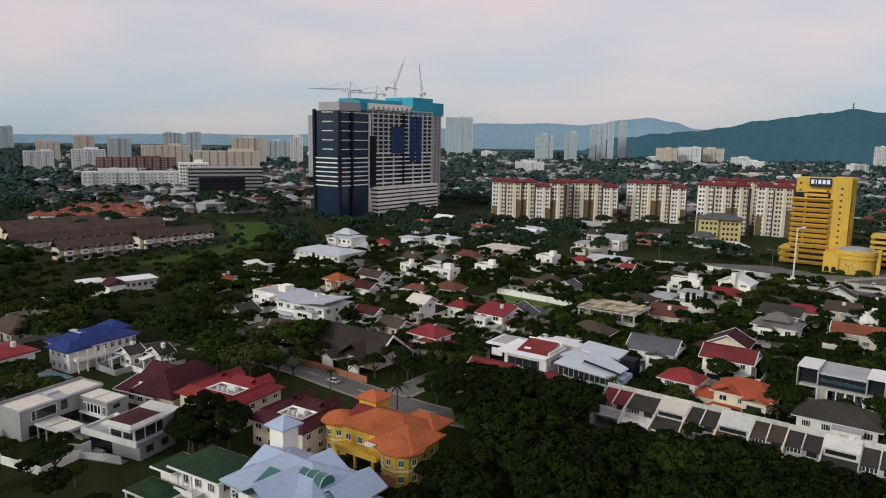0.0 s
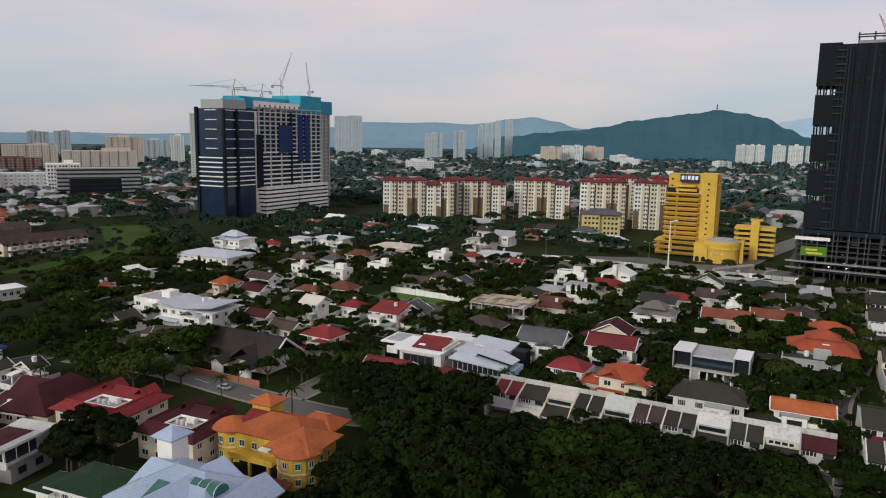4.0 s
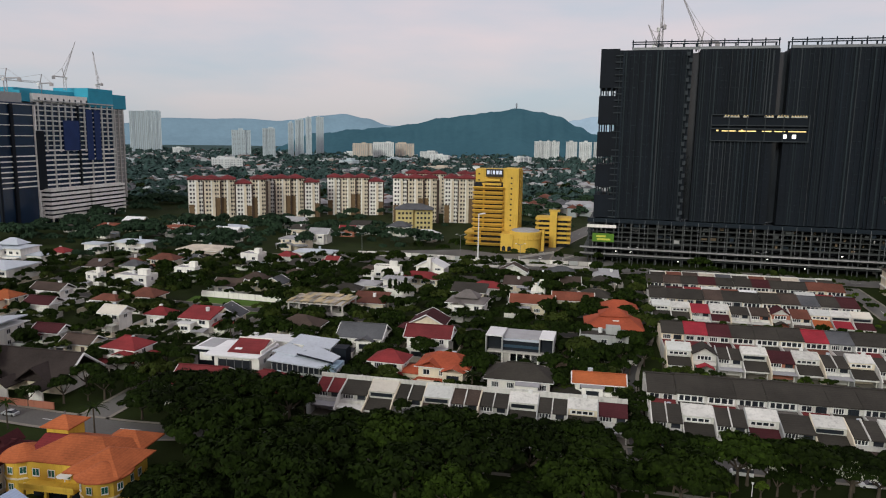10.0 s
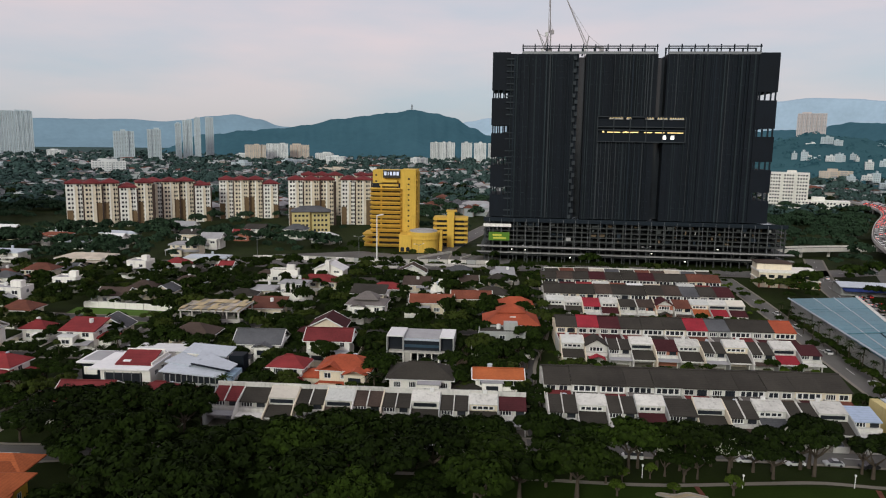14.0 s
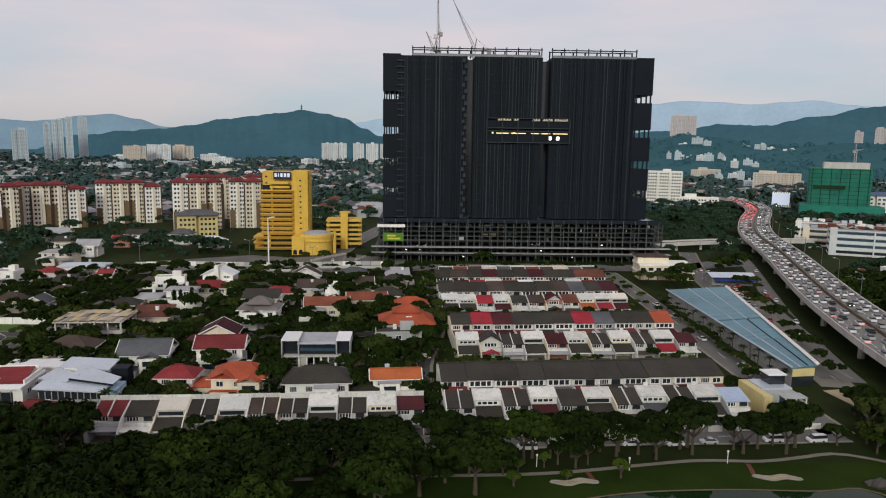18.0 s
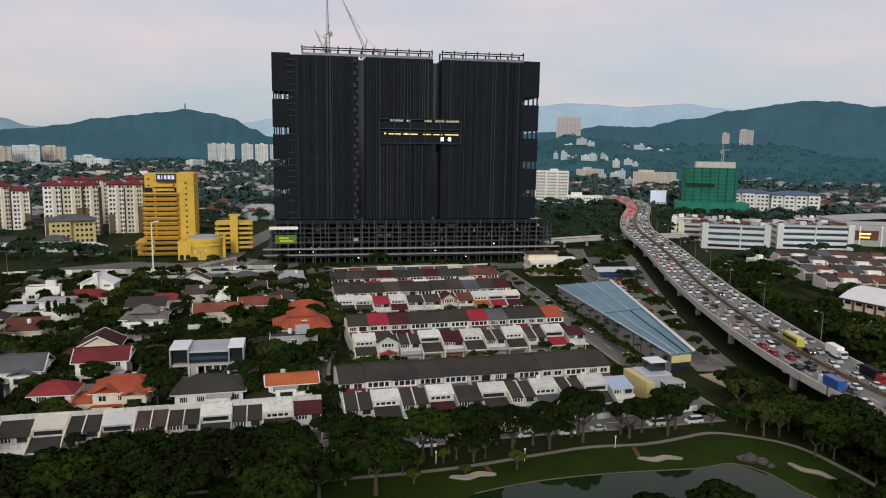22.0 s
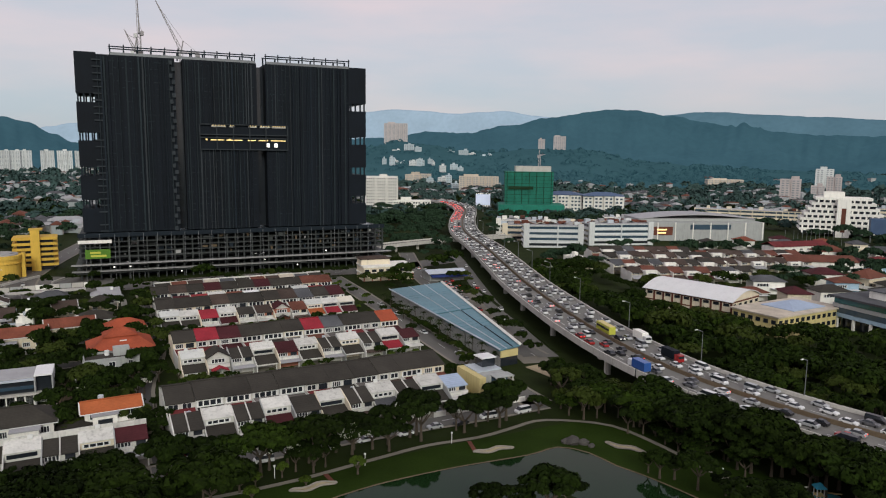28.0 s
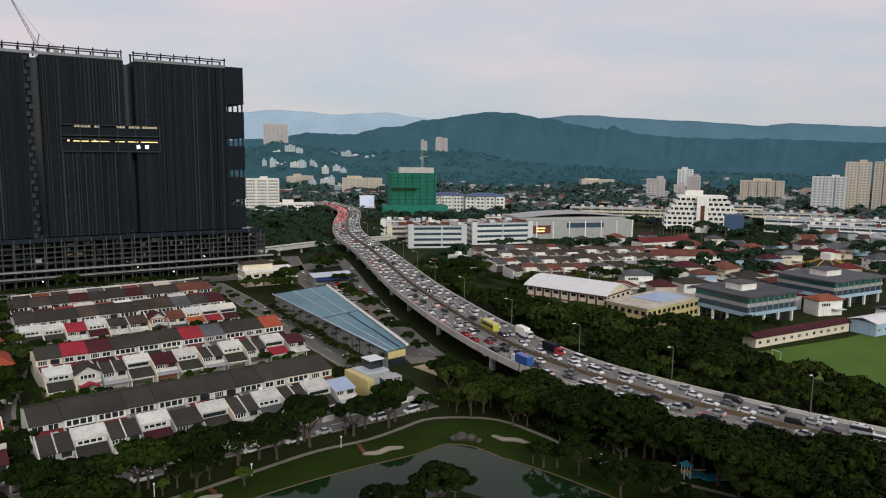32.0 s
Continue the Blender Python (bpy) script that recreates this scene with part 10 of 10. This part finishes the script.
def palm_data():
    m = Mesh()
    for i in range(16):
        a = 6.28318 * i / 16 + (i % 2) * 0.2
        prev = Vector((0, 0, 6.0))
        for j in range(1, 6):
            r = j * 0.52
            p = Vector((math.cos(a) * r, math.sin(a) * r, 6.0 + 0.55 * r * (1.4 if i % 2 else 0.9) - 0.26 * r * r))
            w = Vector((-math.sin(a), math.cos(a), 0)) * (0.34 - 0.05 * j)
            m.face((prev - w, p - w, p, prev))
            m.face((prev, p, p + w, prev + w))
            prev = p
    t = Mesh()
    t.cyl(0, 0, 0, 0.17, 3.1, 7, 0.14)
    t.cyl(0.0, 0, 3.1, 0.14, 3.0, 7, 0.11)
    return t.data("trunk", ["bark"]), m.data("crown", ["leaf_1"])


PALM = palm_data()
TREE_WORDS = ("broad dark rain tree with a spreading crown", "large dark green shade tree", "dense round garden tree", "small dark garden tree", "bushy dark green tree", "low light green shrub tree", "dark leafy garden tree", "very broad dark rain tree", "pale silvery green tree", "spreading tree dotted with white blossom", "slim dark cypress tree")
PLAN = []


LOW = [(-232, 122), (-222, 140), (-248, 148), (-262, 178), (-250, 190), (-300, 260), (-390, 330), (-420, 300), (-335, 150), (-275, 118)]   # only small trees here


def tree(x, y, k, s=1.0):
    if inside(x, y, LOW):
        k, s = 3, min(s, 0.62)
    PLAN.append((math.hypot(x, y), x, y, k, s, RND.uniform(0, 6.28), RND.uniform(0.72, 1.18)))


def plant():
    """The nearest trees as things, the rest joined."""
    PLAN.sort()
    for _, x, y, k, s, turn, tall in PLAN[:300]:
        t = thing("tree", x, y, 0, math.degrees(turn), TREE_WORDS[k], "tree", "garden and street trees")
        t.scale = (s, s, s * tall)
        part("trunk", TREES[k][1], None, t)
        part("crown", TREES[k][2], None, t)

    def arrays(me):
        co = np.empty(len(me.vertices) * 3)
        me.vertices.foreach_get("co", co)
        return co.reshape(-1, 3), [tuple(p.vertices) for p in me.polygons]

    cache = {}
    for name, slot, mats in (("garden_trees", 0, ["leaf_0", "leaf_1", "leaf_2", "leaf_3", "leaf_mid", "leaf_olive", "leaf_silver"]), ("garden_tree_trunks", 1, ["bark"])):
        vs, fs, ks, base = [], [], [], 0
        for far, x, y, k, s, turn, tall in PLAN[300:]:
            if slot and far > 190:
                continue
            which = 1 if slot else (5 if far < 195 else 3 if far < 340 else 4)
            if (k, which) not in cache:
                cache[k, which] = arrays(TREES[k][which])
            co, faces = cache[k, which]
            c, sn = math.cos(turn) * s, math.sin(turn) * s
            vs.append(np.stack([co[:, 0] * c - co[:, 1] * sn + x, co[:, 0] * sn + co[:, 1] * c + y, co[:, 2] * s * tall], 1))
            fs += [tuple(i + base for i in f) for f in faces]
            # beyond 360 m the haze-tinted leaf_mid takes over
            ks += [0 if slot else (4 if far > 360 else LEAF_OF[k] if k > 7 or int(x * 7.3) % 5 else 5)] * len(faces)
            base += len(co)
        me = bpy.data.meshes.new(name)
        me.from_pydata(np.concatenate(vs), [], fs)
        for m in mats:
            me.materials.append(MATS[m])
        me.polygons.foreach_set("material_index", ks)
        tagged(new(name, me), "dense dark green trees filling the gardens" if slot == 0 else "brown trunks of the garden trees", "trees", kind="stuff")


def palm(x, y, s=1.0):
    t = thing("palm_tree", x, y, 0, RND.uniform(0, 360), "slim palm tree with arching fronds", "palm tree", "palms")
    t.scale = (s, s, s)
    part("trunk", PALM[0], None, t)
    part("crown", PALM[1], None, t)


def inside(x, y, poly):
    hit = False
    for (ax, ay), (bx, by) in zip(poly, poly[1:] + poly[:1]):
        if (ay > y) != (by > y) and x < (bx - ax) * (y - ay) / (by - ay) + ax:
            hit = not hit
    return hit


PLACED = []


def scatter(poly, count, kinds, smin, smax, gap, seed, pad=1.5, avoid=True):
    rnd = random.Random(seed)
    xs, ys = [p[0] for p in poly], [p[1] for p in poly]
    for _ in range(count * 6):
        if count <= 0:
            return
        x, y = rnd.uniform(min(xs), max(xs)), rnd.uniform(min(ys), max(ys))
        if not inside(x, y, poly):
            continue
        k, s = rnd.choice(kinds), rnd.uniform(smin, smax)
        r = TREES[k][0] * s
        if avoid and blocked(x, y, pad + r * 0.35):
            continue
        if any((x - a) ** 2 + (y - b) ** 2 < (gap * (r + q)) ** 2 for a, b, q in PLACED):
            continue
        PLACED.append((x, y, r))
        tree(x, y, k, s)
        count -= 1


# dark belt in front of the rows
scatter([(-72, 84), (-40, 90), (-10, 100), (20, 104), (20, 116), (-15, 120), (-50, 118), (-75, 108)], 46, (0, 1, 7, 7), 0.8, 1.2, 0.56, 1)
scatter([(-70, 88), (-20, 98), (18, 110), (45, 113), (44, 122), (0, 121), (-60, 121)], 30, (0, 4, 6, 2, 5), 0.5, 0.8, 0.50, 2)
scatter([(-78, 124), (-60, 130), (-20, 132), (15, 133), (86, 134), (86, 137), (10, 136), (-60, 135), (-78, 132)], 34, (6, 4, 6, 2), 0.45, 0.72, 0.46, 3, -2.0)
scatter([(-30, 121), (8, 122), (45, 123.5), (88, 125), (88, 127.5), (40, 126.5), (-30, 125)], 26, (0, 7, 0, 4), 0.72, 0.98, 0.42, 4, -3.0)
# right bank and slope beside the flyover
scatter([(98, 124), (113, 128), (114, 98), (115, 79), (108, 79), (107, 96), (102, 114)], 30, (4, 0, 6, 1, 7), 0.55, 0.85, 0.46, 5, -8.0)
scatter([(92, 126), (104, 134), (112, 150), (118, 130), (104, 120)], 20, (4, 6, 2), 0.6, 0.9, 0.40, 6, -6.0)
scatter([(147, 20), (176, 50), (186, 80), (190, 110), (196, 140), (190, 196), (190, 230), (220, 270), (192, 280), (170, 205), (152, 130), (147, 80)], 200, (0, 1, 7, 4, 2), 0.7, 1.0, 0.40, 7, -3.0)
scatter([(192, 62), (330, 52), (330, 30), (185, 30)], 50, (0, 1, 4), 0.7, 0.9, 0.45, 8)
scatter([(200, 112), (250, 104), (240, 120), (204, 140)], 14, (0, 4, 1), 0.7, 0.95, 0.42, 18)
# bank trees added for their dark reflection in the lake
scatter([(96, 44), (104, 44), (103, 70), (99, 92), (94, 92), (97, 70)], 16, (0, 4, 6), 0.6, 0.85, 0.42, 27, -9.0)
# street trees over the lake road
scatter([(-150, 112), (-110, 112), (-82, 112), (-60, 118), (-60, 131), (-84, 126), (-110, 126), (-150, 128)], 30, (0, 1, 4, 6), 0.6, 0.9, 0.36, 28, -0.5)
scatter([(-106, 124), (-95, 124), (-96, 316), (-106, 316)], 44, (2, 4, 6, 0), 0.5, 0.75, 0.36, 29, -4.0)
scatter([(22, 179), (92, 179), (92, 182), (22, 182)], 26, (3, 5, 2), 0.3, 0.55, 0.5, 30, -9.0)
scatter([(22, 229), (92, 229), (92, 233), (22, 233)], 24, (3, 5, 2), 0.3, 0.6, 0.5, 32, -9.0)
scatter([(6, 137), (15, 137), (15.5, 180), (25, 225), (27, 300), (18, 300), (8, 200)], 60, (2, 4, 6, 0), 0.5, 0.8, 0.36, 33, -3.5)
# gardens
scatter([(-160, 110), (-60, 132), (10, 140), (14, 330), (-90, 330), (-230, 330), (-250, 210), (-190, 120)], 1050, (0, 2, 3, 4, 4, 6, 4, 2), 0.45, 0.82, 0.27, 9, -0.9)
scatter([(-240, 50), (-160, 56), (-118, 100), (-160, 122), (-190, 210), (-320, 300), (-345, 160), (-345, 90)], 380, (0, 1, 4, 7, 2), 0.6, 1.0, 0.34, 10, 0.0)
scatter([(-118, 72), (-104, 74), (-108, 86), (-118, 84)], 8, (2, 4), 0.85, 1.0, 0.36, 16, -1.0)
scatter([(-175, 40), (-90, 40), (-100, 58), (-112, 66), (-135, 64), (-175, 66)], 40, (2, 3, 6, 4), 0.55, 0.85, 0.4, 11, 0.4)
scatter([(-70, 60), (-66, 88), (-60, 100), (-40, 90), (-50, 60)], 20, (0, 4, 2), 0.7, 1.0, 0.4, 17, 0.4)
scatter([(12, 140), (100, 142), (108, 330), (20, 335)], 170, (2, 3, 5, 6), 0.35, 0.6, 0.45, 12, -1.5)
scatter([(-230, 300), (-20, 335), (-40, 368), (-90, 395), (-120, 430), (-200, 430), (-330, 400), (-330, 320)], 185, (0, 1, 4, 7, 2), 0.55, 0.95, 0.36, 13, 0.5)
scatter([(112, 270), (170, 262), (190, 340), (240, 420), (280, 560), (210, 560), (160, 400), (150, 330), (108, 330)], 140, (0, 1, 4, 2), 0.6, 1.0, 0.40, 14, 0.5)
scatter([(215, 205), (330, 190), (420, 210), (420, 300), (240, 330), (215, 290)], 130, (2, 4, 0, 6), 0.6, 1.0, 0.43, 15, 0.5)
for i in range(26):
    palm(101.0 + 0.045 * i * 3.4 + RND.uniform(-0.5, 0.5) + (2.5 if i % 2 else 0), 158 + i * 3.7, RND.uniform(0.55, 0.85))
for x, y in ((-113, 113), (-92, 112), (-98, 168), (-95, 171), (-58, 148), (-24, 151), (-150, 95), (-106, 163), (-52, 148)):
    palm(x, y, RND.uniform(0.9, 1.2))
for i in range(26):
    tree(-128 + i * 5.4 + RND.uniform(-2, 2), 319.5 + RND.uniform(-2, 2) + 0.06 * i, RND.choice((2, 3, 4, 6)), RND.uniform(0.5, 0.8))
    if i % 2:
        tree(-120 + i * 5.0 + RND.uniform(-2, 2), 346 + RND.uniform(-5, 9), RND.choice((2, 4, 0)), RND.uniform(0.55, 0.85))
scatter([(-62, 146), (13, 150), (13, 205), (-92, 205), (-92, 160)], 120, (4, 2, 0, 6), 0.5, 0.85, 0.26, 36, -1.8)
scatter([(-150, 178), (10, 205), (14, 260), (-150, 260)], 60, (4, 2, 0, 6), 0.5, 0.85, 0.24, 37, -1.6)
for i in range(24):
    tree(4 + i * 6.2 + RND.uniform(-2, 2), 319.5 + RND.uniform(-2.5, 2.0), RND.choice((4, 6, 2, 0)), RND.uniform(0.6, 0.95))
# woods and gardens round the middle distance
for a0, a1, r0, r1, n, seed in ((48, 74, 300, 660, 350, 21), (18, 48, 420, 720, 340, 22), (-6, 18, 440, 700, 260, 23), (-30, -10, 420, 700, 160, 24), (-62, -30, 330, 680, 350, 25), (-78, -58, 300, 700, 250, 26)):
    rnd = random.Random(seed)
    for _ in range(n):
        az, r = rnd.uniform(a0, a1), r0 + (r1 - r0) * math.sqrt(rnd.random())
        x, y = -math.sin(radians(az)) * r, math.cos(radians(az)) * r
        if not blocked(x, y, 1.0):
            tree(x, y, rnd.choice((0, 1, 4, 7, 2)), rnd.uniform(0.65, 1.05))
for x_, y_ in ((-112, 77), (-108, 80.5), (-115, 80), (-110, 74)):
    tree(x_, y_, 4, 1.05)
for y in range(26, 116, 5):
    if not 60 < y < 79:
        tree(111.0 + RND.uniform(-2.0, 1.5), y + RND.uniform(-2, 2), RND.choice((0, 1, 4, 7)), RND.uniform(0.75, 1.0))
for y in range(18, 118, 5):
    tree(116.0 + RND.uniform(-1.5, 1.0), y + RND.uniform(-2, 2), RND.choice((0, 1, 7)), RND.uniform(0.88, 1.08))
for y in range(18, 82, 4):
    tree(max(119.0, 132.0 - 0.16 * y) + RND.uniform(-1.0, 1.0), y, RND.choice((0, 7, 1)), RND.uniform(0.95, 1.12))
for y in range(14, 58, 6):
    tree(136.0 - 0.27 * y + RND.uniform(-1.0, 1.0), y, RND.choice((0, 7)), RND.uniform(1.0, 1.15))
for x_, y_, q_ in ((61, 86.5, 0.8), (67, 85, 0.9), (72, 87, 0.7), (58, 90, 0.6)):
    tree(x_, y_, 0, q_)
for i in range(11):
    tree(-4 + i * 8.4 + RND.uniform(-1.8, 1.8), 122.3 + 0.03 * i + RND.uniform(-1.0, 1.0), RND.choice((0, 4, 9, 1)), RND.uniform(0.8, 1.05))
for i in range(9):
    tree(119.5 + i * 3.0, 166 + i * 10.5, (4, 2, 0)[i % 3], RND.uniform(0.6, 0.85))
    for q in range(3):
        tree(99.6 + 0.9 * i + RND.uniform(-0.6, 0.8), 160 + i * 10.2 + q * 3.4, RND.choice((6, 3, 2)), RND.uniform(0.34, 0.5))
for x, y, k, q in ((-82, 127, 7, 0.9), (-73, 129, 7, 0.95), (-64, 131, 0, 1.0), (-90, 124, 0, 0.8), (-77, 120, 7, 1.0), (-58, 127, 7, 0.9), (-112, 127.5, 4, 0.7), (-118, 124, 4, 0.6), (-139, 131, 1, 1.0), (-146, 127, 7, 0.9), (-95, 130, 4, 0.6)):
    tree(x, y, k, q)
for x, y in ((-134, 115.5), (-129.5, 116.5)):
    tree(x, y, 8, 1.0)
for x, y, k in ((33.7, 124.5, 9), (41, 124.8, 9), (60.5, 126.0, 9), (-221.5, 211, 10), (-226, 219, 10), (-223.5, 214, 10), (-70.5, 244, 10), (-68.5, 244.6, 10), (-65.2, 246.5, 10), (-11.3, 226, 10), (-9.5, 225, 10)):
    tree(x, y, k, 0.95)
plant()
far_field()
